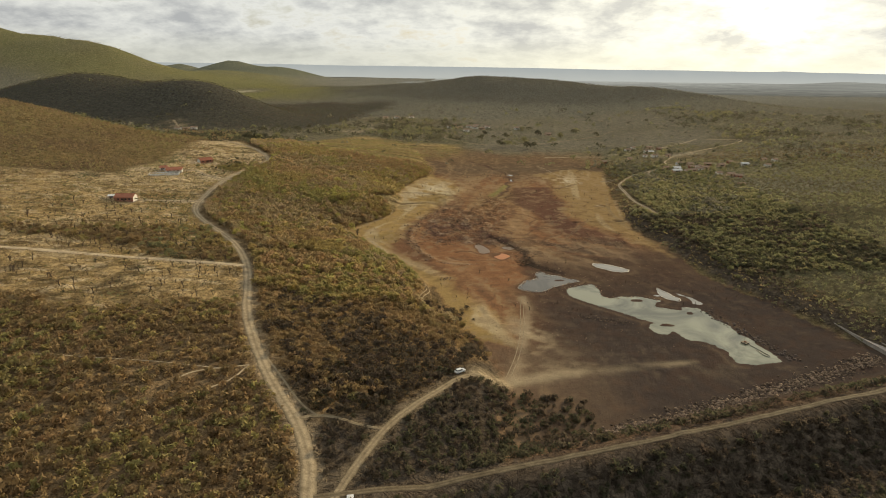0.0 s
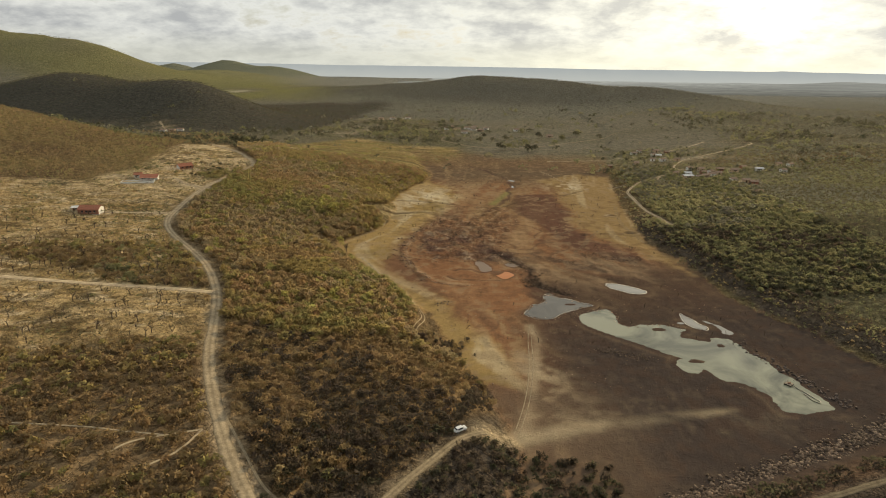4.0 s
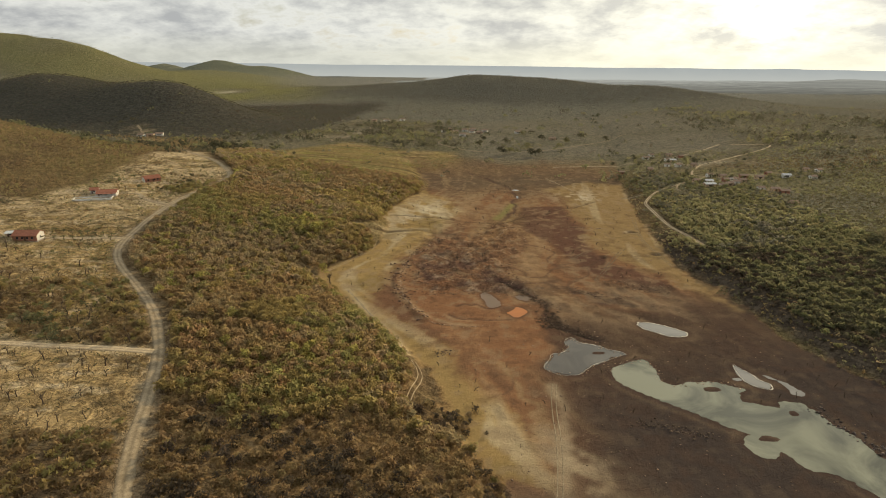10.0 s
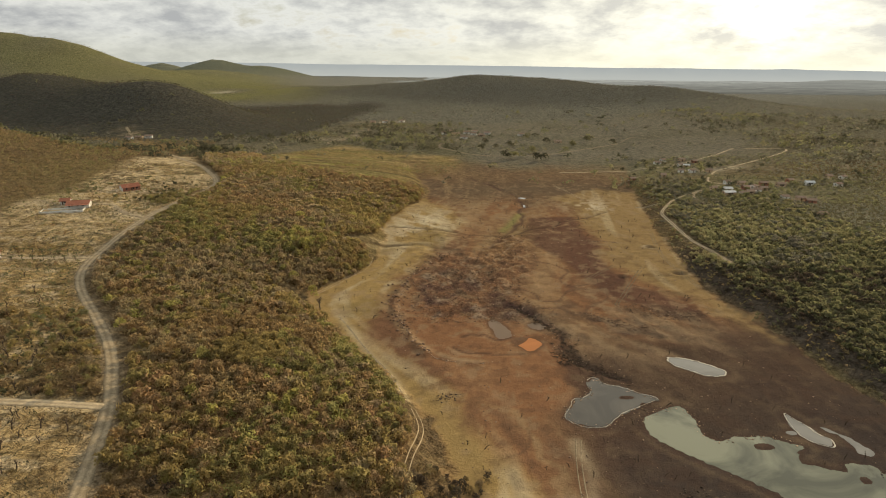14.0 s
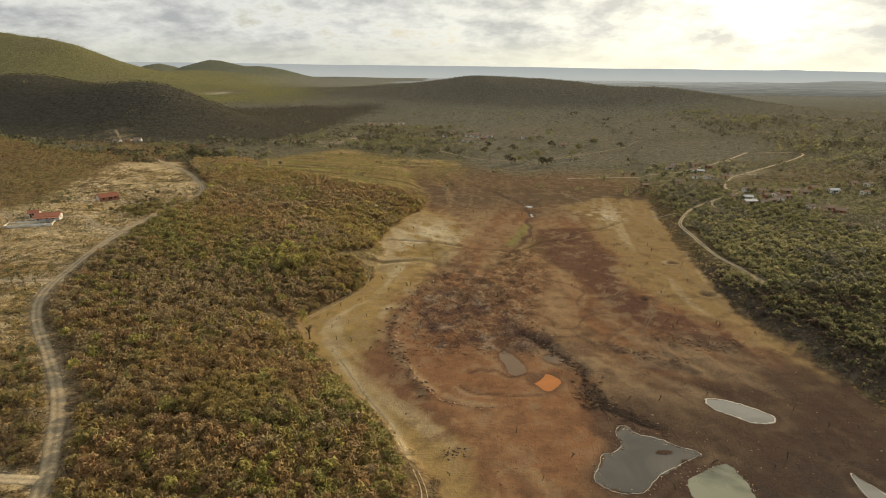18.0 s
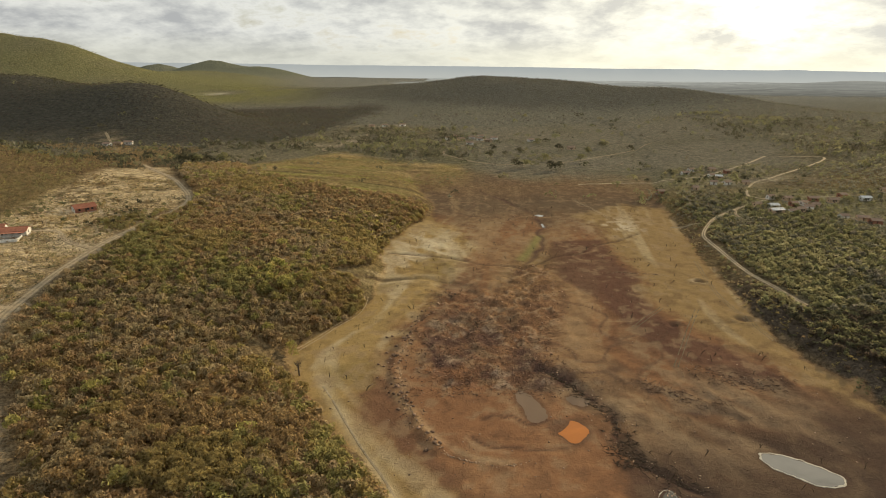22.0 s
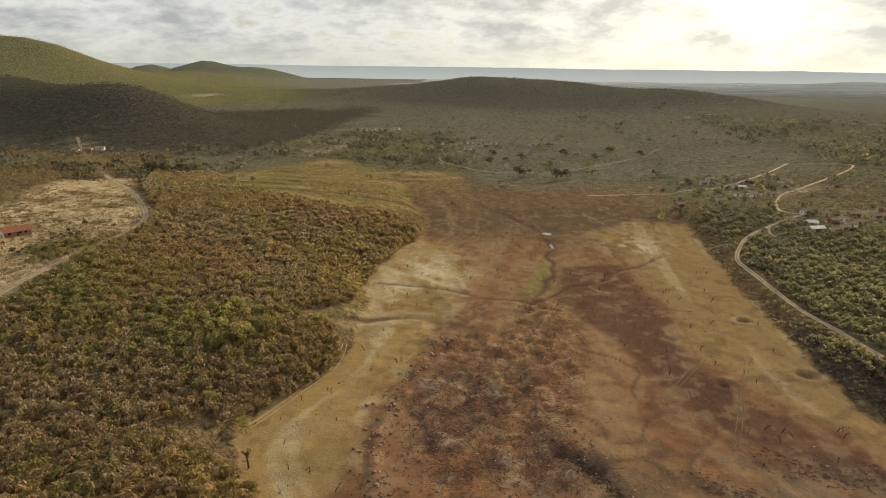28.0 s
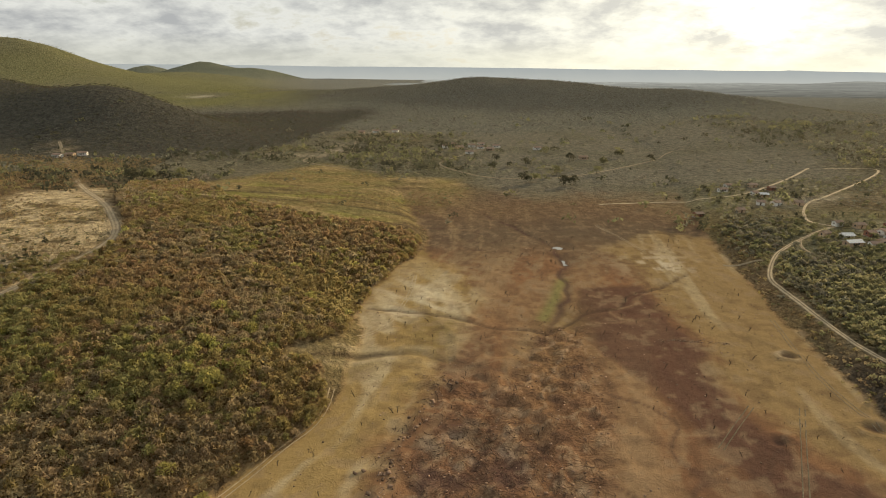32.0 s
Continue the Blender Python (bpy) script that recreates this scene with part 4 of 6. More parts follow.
def plateau():
    # haze put into the plateau's colour: paler at the foot, glowing by itself
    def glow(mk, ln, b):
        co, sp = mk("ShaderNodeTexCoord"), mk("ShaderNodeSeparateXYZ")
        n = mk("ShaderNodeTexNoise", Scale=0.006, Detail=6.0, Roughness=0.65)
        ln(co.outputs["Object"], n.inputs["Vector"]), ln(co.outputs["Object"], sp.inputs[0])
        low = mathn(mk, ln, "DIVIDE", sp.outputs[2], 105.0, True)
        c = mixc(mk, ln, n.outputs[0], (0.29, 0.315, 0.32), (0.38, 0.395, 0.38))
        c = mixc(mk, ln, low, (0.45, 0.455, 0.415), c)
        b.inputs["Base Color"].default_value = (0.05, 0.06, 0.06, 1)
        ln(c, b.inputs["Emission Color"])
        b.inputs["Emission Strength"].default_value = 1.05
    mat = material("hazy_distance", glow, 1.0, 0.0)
    xs = np.linspace(-5200, 5200, 261)
    top = 100 + 6 * fbm(xs, 0 * xs, 900, 41, 4) + 5 * np.exp(-((xs - 2650) / 60) ** 2) - 3 * sm(2700, 4200, xs)
    rows = [(4560, 0.0), (4640, 0.45), (4700, 0.8), (4730, 1.0), (4900, 1.01)]
    V = np.array([(x, y + 60 * math.sin(x * 0.004), -10 + (t + 10) * k) for (y, k) in rows for x, t in zip(xs, top)])
    i = np.arange(len(V)).reshape(len(rows), len(xs))
    f = np.stack([i[:-1, :-1], i[:-1, 1:], i[1:, 1:], i[1:, :-1]], -1).reshape(-1, 4)
    # plain grows paler with distance, a painted haze that emits its own light
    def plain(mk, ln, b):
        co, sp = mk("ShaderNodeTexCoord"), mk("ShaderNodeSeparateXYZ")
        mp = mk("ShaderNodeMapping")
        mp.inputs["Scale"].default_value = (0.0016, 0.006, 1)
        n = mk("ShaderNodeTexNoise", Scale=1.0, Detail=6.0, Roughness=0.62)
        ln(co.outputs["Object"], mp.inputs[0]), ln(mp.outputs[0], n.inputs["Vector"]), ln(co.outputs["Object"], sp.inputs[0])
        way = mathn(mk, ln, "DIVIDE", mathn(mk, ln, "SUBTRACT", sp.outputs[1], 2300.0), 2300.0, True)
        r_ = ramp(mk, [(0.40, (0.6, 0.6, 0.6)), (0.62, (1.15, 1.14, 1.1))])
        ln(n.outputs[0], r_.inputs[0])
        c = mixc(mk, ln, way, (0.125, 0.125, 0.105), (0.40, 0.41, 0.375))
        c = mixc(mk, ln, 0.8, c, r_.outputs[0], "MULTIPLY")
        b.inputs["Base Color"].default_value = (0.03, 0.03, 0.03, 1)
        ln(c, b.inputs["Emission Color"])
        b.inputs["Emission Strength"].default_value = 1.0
    ys = np.linspace(2250, 4650, 60)
    X, Y = np.meshgrid(np.linspace(-700, 5200, 120), ys)
    Z = np.minimum(np.maximum(height(X, Y), 12) + 7 * sm(2250, 2500, Y) * sm(-650, 100, X) - 6, 60)
    k = np.arange(X.size).reshape(X.shape)
    q = np.stack([k[:-1, :-1], k[:-1, 1:], k[1:, 1:], k[1:, :-1]], -1).reshape(-1, 4)
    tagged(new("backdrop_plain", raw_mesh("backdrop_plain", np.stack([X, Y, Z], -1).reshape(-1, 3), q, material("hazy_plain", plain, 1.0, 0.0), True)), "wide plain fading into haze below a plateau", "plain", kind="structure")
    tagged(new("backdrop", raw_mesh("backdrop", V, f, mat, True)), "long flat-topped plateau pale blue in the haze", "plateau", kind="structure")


plateau()

# ---- vegetation ----
RNG = np.random.default_rng(7)


def crown_shape(rng, n, width, tall, lift, spiky):
    """The crown of one bush or tree of unit height: a few rounded lobes, clad in leaf and twig clumps that face outwards."""
    lobes = 6 if n > 90 else 4
    a = np.arange(lobes) * 6.283 / lobes + rng.uniform(0, 1.0, lobes)
    out = rng.uniform(0.12, 0.34, lobes) * width
    out[0] *= 0.2
    rad = rng.uniform(0.20, 0.31, lobes) * width
    top = lift + tall * rng.uniform(0.55, 1.0, lobes)
    top[0] = lift + tall
    c = np.stack([np.cos(a) * out, np.sin(a) * out, top - rad * 0.85], 1)
    which = rng.choice(lobes, n, p=rad ** 2 / (rad ** 2).sum())
    d = rng.normal(0, 1, (n, 3))
    d[:, 2] = np.where(d[:, 2] < -0.5, -d[:, 2], d[:, 2])
    d /= np.linalg.norm(d, axis=1)[:, None]
    p = c[which] + d * (rad[which] * rng.uniform(0.72, 1.08, n))[:, None] * (1, 1, 0.9)
    p[:, 2] = np.maximum(p[:, 2], 0.04)
    face = d + rng.normal(0, 0.85, (n, 3))
    face /= np.linalg.norm(face, axis=1)[:, None]
    grow = np.cross(face, rng.normal(0, 1, (n, 3)))
    up = rng.uniform(0, 1, n) < 0.25 + 0.3 * spiky
    grow[:, 2] = np.where(up, np.abs(grow[:, 2]) * (1 + spiky), grow[:, 2])
    grow /= np.linalg.norm(grow, axis=1)[:, None]
    side = np.cross(face, grow)
    side /= np.linalg.norm(side, axis=1)[:, None] + 1e-6
    k = min(2.2, (190 / n) ** 0.5) * width ** 0.5
    ln_, wd = rng.uniform(0.055, 0.105, (n, 1)) * k, rng.uniform(0.048, 0.086, (n, 1)) * k
    twig = rng.uniform(0, 1, (n, 1)) < (0.3 if n >= 40 else 0.0)
    ln_, wd = np.where(twig, ln_ * 1.5, ln_), np.where(twig, wd * 0.42, wd)
    v = np.stack([p - side * wd - grow * ln_ * 0.6, p + side * wd - grow * ln_ * 0.4, p + grow * ln_ + side * wd * rng.uniform(-0.7, 0.7, (n, 1))], 1)
    return v.reshape(-1, 3)


def trunk_shape(rng, top, thick, limbs):
    """A crooked tapered trunk with a few limbs, three-sided."""
    V, F = [], []

    def stick(a, b, r0, r1):
        d = (b - a) / (np.linalg.norm(b - a) + 1e-9)
        s = np.cross(d, (0.3, 0.9, 0.1))
        s /= np.linalg.norm(s)
        t = np.cross(d, s)
        k = len(V)
        for c, r in ((a, r0), (b, r1)):
            for q in range(3):
                V.append(c + r * (math.cos(q * 2.094) * s + math.sin(q * 2.094) * t))
        for q in range(3):
            a0, a1, b0, b1 = k + q, k + (q + 1) % 3, k + 3 + q, k + 3 + (q + 1) % 3
            F.extend([(a0, a1, b1), (a0, b1, b0)])
    base, fork = np.zeros(3), np.array([*rng.normal(0, 0.05, 2), top * 0.45])
    stick(base - (0, 0, 0.06), fork, thick, thick * 0.7)
    for _ in range(limbs):
        a = rng.uniform(0, 6.283)
        e = fork + np.array([math.cos(a) * 0.28, math.sin(a) * 0.28, top * rng.uniform(0.3, 0.55)])
        stick(fork, e, thick * 0.6, thick * 0.2)
    return np.array(V), np.array(F)


# dusk, and dark in part, carry cloud shade; slate and far carry haze
PALETTE = {
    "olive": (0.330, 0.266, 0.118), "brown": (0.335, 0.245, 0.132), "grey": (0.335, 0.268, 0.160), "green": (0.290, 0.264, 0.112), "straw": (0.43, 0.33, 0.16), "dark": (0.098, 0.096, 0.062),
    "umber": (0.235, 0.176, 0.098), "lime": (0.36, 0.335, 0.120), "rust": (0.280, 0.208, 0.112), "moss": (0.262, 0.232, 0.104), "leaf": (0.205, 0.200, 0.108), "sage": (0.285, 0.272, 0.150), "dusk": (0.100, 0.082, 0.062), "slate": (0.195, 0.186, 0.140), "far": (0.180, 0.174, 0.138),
}


def tints(n, mix, patch):
    """A colour for each plant: kinds drift from patch to patch."""
    names, weights = zip(*mix)
    w = np.array(weights)[None, :] * np.exp(1.6 * patch)
    w = np.cumsum(w / w.sum(1, keepdims=True), 1)
    pick = (RNG.uniform(0, 1, (n, 1)) > w).sum(1).clip(0, len(names) - 1)
    base = np.array([PALETTE[k] for k in names])[pick]
    return base * RNG.uniform(0.84, 1.16, (n, 1)) * RNG.uniform(0.96, 1.04, (n, 3))


def scatter(x0, x1, y0, y1, gap, keep):
    """Uneven places on the ground, where keep(x, y) is above a random threshold."""
    gx, gy = np.meshgrid(np.arange(x0, x1, gap), np.arange(y0, y1, gap))
    x = (gx + RNG.uniform(-0.5, 0.5, gx.shape) * gap).ravel()
    y = (gy + RNG.uniform(-0.5, 0.5, gy.shape) * gap).ravel()
    k = keep(x, y) > RNG.uniform(0, 1, x.shape)
    return x[k], y[k]


def clear_of_roads(x, y, gap=3.4):
    ok = np.ones(x.shape)
    for name, line, width, _ in ROADS:
        d, _ = seg_dist(x, y, line)
        ok *= d > width * 0.5 + gap * 0.35
    return ok


def thicket(name, x, y, size, leaves, mix, label, category, width=0.95, spiky=0.5, shapes=9, trunk=True, lift=0.12, seed=1):
    """Many plants as one body: crowns of slim clumps on forked stems."""
    if len(x) == 0:
        return None
    rng = np.random.default_rng(seed)
    kinds = []
    for _ in range(shapes):
        c = crown_shape(rng, leaves, width * rng.uniform(0.8, 1.2), rng.uniform(0.7, 0.95), lift, spiky)
        f = np.arange(len(c)).reshape(-1, 3)
        col = np.ones(len(c))
        if trunk:
            tv, tf = trunk_shape(rng, 0.8, 0.022, 2)
            f = np.concatenate([f, tf + len(c)])
            c = np.concatenate([c, tv])
            col = np.concatenate([col, np.zeros(len(tv))])
        kinds.append((c, f, col))
    z = height(x, y)
    n = len(x)
    names = [fbm(x, y, 46, 50 + k, 3) for k in range(len(mix))]
    tint = tints(n, mix, np.stack(names, 1) * 3.4)
    s = size[0] + (size[1] - size[0]) * RNG.uniform(0, 1, n) ** 1.4
    wide = RNG.uniform(0.8, 1.25, n)
    a = RNG.uniform(0, 6.283, n)
    which = RNG.integers(0, shapes, n)
    VV, FF, CC, base = [], [], [], 0
    for k, (c, f, leafy) in enumerate(kinds):
        m = np.nonzero(which == k)[0]
        if len(m) == 0:
            continue
        ca, sa = np.cos(a[m])[:, None], np.sin(a[m])[:, None]
        px = (c[None, :, 0] * ca - c[None, :, 1] * sa) * (s[m] * wide[m])[:, None] + x[m][:, None]
        py = (c[None, :, 0] * sa + c[None, :, 1] * ca) * (s[m] * wide[m])[:, None] + y[m][:, None]
        pz = c[None, :, 2] * s[m][:, None] + z[m][:, None] - 0.1
        VV.append(np.stack([px, py, pz], -1).reshape(-1, 3))
        FF.append((f[None] + (np.arange(len(m)) * len(c))[:, None, None] + base).reshape(-1, 3))
        col = tint[m][:, None, :] * leafy[None, :, None] + np.array((0.13, 0.105, 0.08)) * (1 - leafy)[None, :, None]
        CC.append(col.reshape(-1, 3))
        base += len(m) * len(c)
    ob = new(name, raw_mesh(name, np.concatenate(VV), np.concatenate(FF), MAT_LEAF, False, np.concatenate(CC), "leaf"))
    return tagged(ob, label, category, kind="stuff")


def in_bed(x, y):
    return sm(-2, 2, x - curve(y, XL)) * sm(-2, 2, curve(y, XR) - x) * (y > 150 + 0.33 * (x - 30)) * (y < 690)


def near_woods(x, y):
    return (inside(x, y, WOODS) + 2.5 * fbm(x, y, 12, 61) > 0) * clear_of_roads(x, y)


PLOT = (-96, -44, 292, 350)     # the stretch of wood whose trees are single things


def in_plot(x, y):
    return (x > PLOT[0]) & (x < PLOT[1]) & (y > PLOT[2]) & (y < PLOT[3])


x, y = scatter(-230, 30, 120, 715, 2.6, near_woods)
PLOT_X, PLOT_Y = x[in_plot(x, y)], y[in_plot(x, y)]
south = y + 12 * fbm(x, y, 30, 75) < 235
k = ~in_plot(x, y) & ~south
near = k & (y < 500)
MIX = [("olive", 0.9), ("brown", 0.9), ("grey", 0.8), ("green", 0.35), ("lime", 0.05)]
thicket("woodland", x[near], y[near], (2.9, 4.9), 112, MIX, "dense dry thorn woodland in olive, brown and grey", "woodland", width=1.15, spiky=1.0, shapes=16, lift=0.08, seed=3)
k &= ~near
thicket("upper_woodland", x[k], y[k], (2.9, 4.9), 52, MIX, "dense dry thorn woodland towards the head of the valley", "woodland", width=1.2, spiky=0.8, shapes=12, lift=0.08, seed=43)
# cloud shade near the fork is mixed into the leaf tints
thicket("south_woodland", x[south], y[south], (1.9, 3.7), 104, [("rust", 0.6), ("moss", 0.5), ("umber", 1.0), ("dusk", 1.1)], "brown thorn woodland near the fork, cloud shade in colour", "woodland", width=1.25, spiky=0.9, lift=0.04, shapes=14, seed=21)


x, y = scatter(-8, 14, 236, 262, 2.4, lambda a, b: 1.2 * hill(a, b, 2, 250, 8, 8, 1.0))
thicket("shore_thicket", x, y, (1.6, 3.2), 90, [("dusk", 0.6), ("umber", 1.0), ("grey", 0.4)], "clump of grey leafless thorn bushes on the shore", "bushes", width=1.2, spiky=0.8, seed=45)


def west_scrub(x, y):
    d = inside(x, y, CLEARED)
    road_x = np.interp(y, [p[1] for p in MAIN_ROAD], [p[0] for p in MAIN_ROAD])
    return (d < 2 + 6 * fbm(x, y, 25, 62)) * (x < road_x - 3) * clear_of_roads(x, y) * (0.86 + 0.4 * fbm(x, y, 40, 63))


x, y = scatter(-270, -25, 95, 300, 2.45, west_scrub)
thicket("scrub", x, y, (1.3, 2.9), 34, [("rust", 0.8), ("moss", 1.1), ("olive", 0.4), ("umber", 0.35)], "low brown and straw scrub west of the dirt road", "scrub", width=1.5, spiky=0.8, seed=4)


def fallow(x, y):
    return (inside(x, y, CLEARED) > 0) * clear_of_roads(x, y, 5) * (0.14 + 0.9 * sm(0.05, 0.35, fbm(x, y * 1.8, 50, 64)))


x, y = scatter(-330, -80, 205, 665, 2.9, fallow)
thicket("field_shrubs", x, y, (0.5, 1.7), 18, [("umber", 1.0), ("brown", 0.5), ("olive", 0.5), ("leaf", 0.4)], "scattered low shrubs on a cleared stubbly field", "shrub", width=1.5, trunk=False, seed=5)


def orchard(x, y):
    spot = hill(x, y, -178, 506, 12, 18, 1.0) + hill(x, y, -198, 480, 14, 9, 0.7) + hill(x, y, -228, 500, 9, 16, 0.6) + hill(x, y, -205, 533, 16, 7, 0.8)
    return np.clip(spot, 0, 1) * 0.75 * (np.hypot(x + 207, y - 508) > 9) * clear_of_roads(x, y, 3)


x, y = scatter(-250, -150, 450, 560, 4.2, orchard)
thicket("orchard_trees", x, y, (1.4, 3.2), 60, [("dark", 1.0), ("leaf", 1.0), ("umber", 0.4)], "small dark fruit trees round the country houses", "trees", width=1.1, spiky=0.5, seed=50)


def west_hill(x, y):
    return (inside(x, y, CLEARED) < -4) * (inside(x, y, WOODS) < -6) * (x < np.interp(y, [440, 680, 1000], [-242, -250, -300])) * 0.95


x, y = scatter(-650, -225, 425, 880, 3.7, west_hill)
thicket("hill_scrub", x, y, (1.3, 2.9), 12, [("umber", 0.8), ("rust", 1.0), ("moss", 0.8)], "brown thorn scrub covering a low hill", "scrub", width=1.5, trunk=False, seed=6)


def east_woods(x, y):
    d = x - curve(y, XR) + 6 * fbm(x, y, 20, 65)
    vill = np.exp(-(((x - 265) / 55) ** 2 + ((y - 600) / 38) ** 2)) + np.exp(-(((x - 300) / 50) ** 2 + ((y - 700) / 30) ** 2))
    open_ = sm(560, 660, y) * sm(0.0, 0.3, fbm(x, y, 70, 66))
    return sm(2, 22, d) * clear_of_roads(x, y, 5) * np.clip(1 - 0.85 * vill - 0.75 * open_, 0, 1)


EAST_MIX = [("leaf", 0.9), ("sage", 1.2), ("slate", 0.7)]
# same woodland for the southern part, shade mixed into the leaf colours
EAST_SHADED = [("leaf", 1.0), ("dark", 1.0), ("dusk", 0.4)]
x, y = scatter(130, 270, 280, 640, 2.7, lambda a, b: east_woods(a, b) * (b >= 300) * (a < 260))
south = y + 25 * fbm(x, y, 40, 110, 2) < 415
thicket("east_woodland", x[~south], y[~south], (1.6, 3.6), 44, EAST_MIX, "green-grey woodland on the far bank", "woodland", width=1.4, spiky=0.5, shapes=14, trunk=False, seed=8)
thicket("shaded_east_woodland", x[south], y[south], (1.6, 3.6), 44, EAST_SHADED, "green woodland on the far bank, shade put into its colour", "woodland", width=1.4, spiky=0.5, shapes=14, trunk=False, seed=48)
x, y = scatter(130, 560, 130, 760, 3.7, lambda a, b: east_woods(a, b) * ((b < 300) | (a >= 260) | (b >= 640)))
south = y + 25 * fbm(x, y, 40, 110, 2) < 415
OUTER_MIX = [("slate", 1.0), ("leaf", 0.8), ("far", 0.8)]
thicket("outer_east_woodland", x[~south], y[~south], (1.4, 3.2), 14, OUTER_MIX, "grey-green woodland beyond the far bank", "woodland", width=1.35, spiky=0.4, trunk=False, seed=44)
thicket("dark_east_woodland", x[south], y[south], (1.4, 3.4), 14, EAST_SHADED, "green woodland beyond the far bank, shade put into its colour", "woodland", width=1.35, spiky=0.4, trunk=False, seed=49)


def gardens(x, y):
    near = np.exp(-(((x - 258) / 42) ** 2 + ((y - 594) / 30) ** 2)) + np.exp(-(((x - 243) / 40) ** 2 + ((y - 708) / 34) ** 2)) + np.exp(-(((x - 320) / 40) ** 2 + ((y - 615) / 20) ** 2))
    free = np.min([np.hypot(x - hx, y - hy) for hx, hy in ((247, 622), (230, 583), (239, 578), (246, 582), (251, 599), (255, 588), (235, 596), (256, 616), (273, 612), (243, 716), (246, 708), (241, 682))], axis=0)
    return np.clip(near, 0, 1) * (free > 5) * clear_of_roads(x, y, 4) * 0.5


x, y = scatter(170, 400, 500, 780, 4.6, gardens)
thicket("garden_trees", x, y, (1.6, 4.2), 44, [("leaf", 1.0), ("dark", 1.0), ("sage", 0.5)], "dark green garden trees between hamlet cottages", "trees", width=1.2, spiky=0.4, seed=47)


def bank(x, y):
    d = x - curve(y, XR) + 5 * fbm(x, y, 15, 70)
    return sm(-2, 4, d) * (1 - sm(22, 34, d)) * clear_of_roads(x, y, 3) * 0.75


x, y = scatter(120, 215, 190, 640, 2.6, bank)
thicket("bank_scrub", x, y, (0.7, 2.0), 18, [("umber", 1.0), ("grey", 0.35), ("leaf", 0.7), ("olive", 0.3)], "low grey-brown scrub along the bank", "scrub", width=1.4, trunk=False, seed=22)


def dam_brush(x, y):
    d, _ = seg_dist(x, y, DAM)
    south = y < 112 + 0.345 * (x + 30)
    road_x = np.interp(y, [p[1] for p in MAIN_ROAD], [p[0] for p in MAIN_ROAD])
    strip = (x > road_x + 3) & (x < 50) & (y < 186 - 0.2 * np.abs(x - 10)) & ~south
    return ((south & (d > 4)) | (strip & (d > 3.5))) * clear_of_roads(x, y) * 0.95


x, y = scatter(-45, 235, 98, 215, 2.5, dam_brush)
# brush by the dam, darkened in colour for the cloud shade there
thicket("dam_brush", x, y, (1.3, 2.7), 44, [("dusk", 1.0), ("dark", 0.5)], "brush below and beside the earth dam, cloud-shaded in colour", "brush", width=1.4, spiky=0.8, trunk=False, lift=0.0, seed=9)


def dam_slope(x, y):
    d, _ = seg_dist(x, y, DAM)
    north = y > 112 + 0.345 * (x + 30)
    return north * sm(3.0, 4.0, d) * (1 - sm(10, 13, d)) * (x > 20) * np.clip(0.7 + 0.9 * fbm(x, y, 14, 92, 2), 0, 1)


x, y = scatter(20, 230, 125, 220, 1.7, dam_slope)
# scrub tinted dark to carry the same cloud shade
thicket("dam_slope_scrub", x, y, (1.0, 2.6), 26, [("dusk", 1.0), ("dark", 0.5)], "low scrub on the dam's upstream face, cloud-shaded in colour", "scrub", width=1.5, trunk=False, seed=23)


def tufts(x, y):
    return (inside(x, y, CLEARED) > -1) * clear_of_roads(x, y, 2) * np.clip(0.55 + 0.9 * fbm(x, y * 1.5, 12, 93, 2), 0.08, 1)


x, y = scatter(-270, -85, 203, 600, 1.5, tufts)
thicket("field_tufts", x, y, (0.5, 1.35), 9, [("umber", 1.2), ("straw", 0.5), ("leaf", 0.5), ("moss", 0.4), ("dark", 1.0)], "dry tufts and weeds all over a cleared field", "weeds", width=1.9, spiky=0.6, trunk=False, lift=0.0, seed=24)


SCRUB_BAND = [(-240, 296), (-185, 316), (-132, 327), (-100, 280), (-100, 268), (-124, 267), (-158, 279)]
SCRUB_PATCH = [(-188, 492), (-182, 504), (-167, 528), (-163, 480), (-172, 468)]


def field_scrub(x, y):
    n = fbm(x, y, 14, 94, 3)
    return np.maximum(sm(-6, 6, inside(x, y, SCRUB_BAND) + 8 * n), sm(-4, 4, inside(x, y, SCRUB_PATCH) + 6 * n)) * clear_of_roads(x, y, 3) * (0.7 + 0.4 * n)


x, y = scatter(-250, -95, 260, 530, 2.2, field_scrub)
thicket("field_scrub", x, y, (1.2, 3.0), 46, [("moss", 1.2), ("umber", 0.8), ("olive", 0.5), ("leaf", 0.4)], "patch of green-brown scrub left standing in a field", "scrub", width=1.3, spiky=0.8, seed=25)


def valley(x, y):
    d = np.maximum(fbm(x, y, 90, 67), fbm(x * 0.22, y, 38, 95) - 0.12)
    graze = sm(20, 60, x) * (1 - sm(360, 430, x)) * sm(690, 760, y)
    head = (x > -30) & (x < 150) & (y < 775)
    copse = 0.8 * np.exp(-((x - 92) / 26) ** 2 - ((y - 852) / 34) ** 2)
    return (sm(-0.15, 0.3, d) * 0.8 * (1 - 0.93 * graze) * (1 - wooded(x, y)) * ~head + copse) * (inside(x, y, MEADOW) < 0) * clear_of_roads(x, y, 8) * (inside(x, y, WOODS) < 0) + 0.012


x, y = scatter(-700, 900, 640, 1350, 8.0, valley)
thicket("valley_trees", x, y, (2.5, 7.5), 16, [("dark", 1.2), ("leaf", 1.0), ("slate", 0.6)], "scattered dark trees across the far valley", "trees", width=1.5, trunk=False, seed=10)


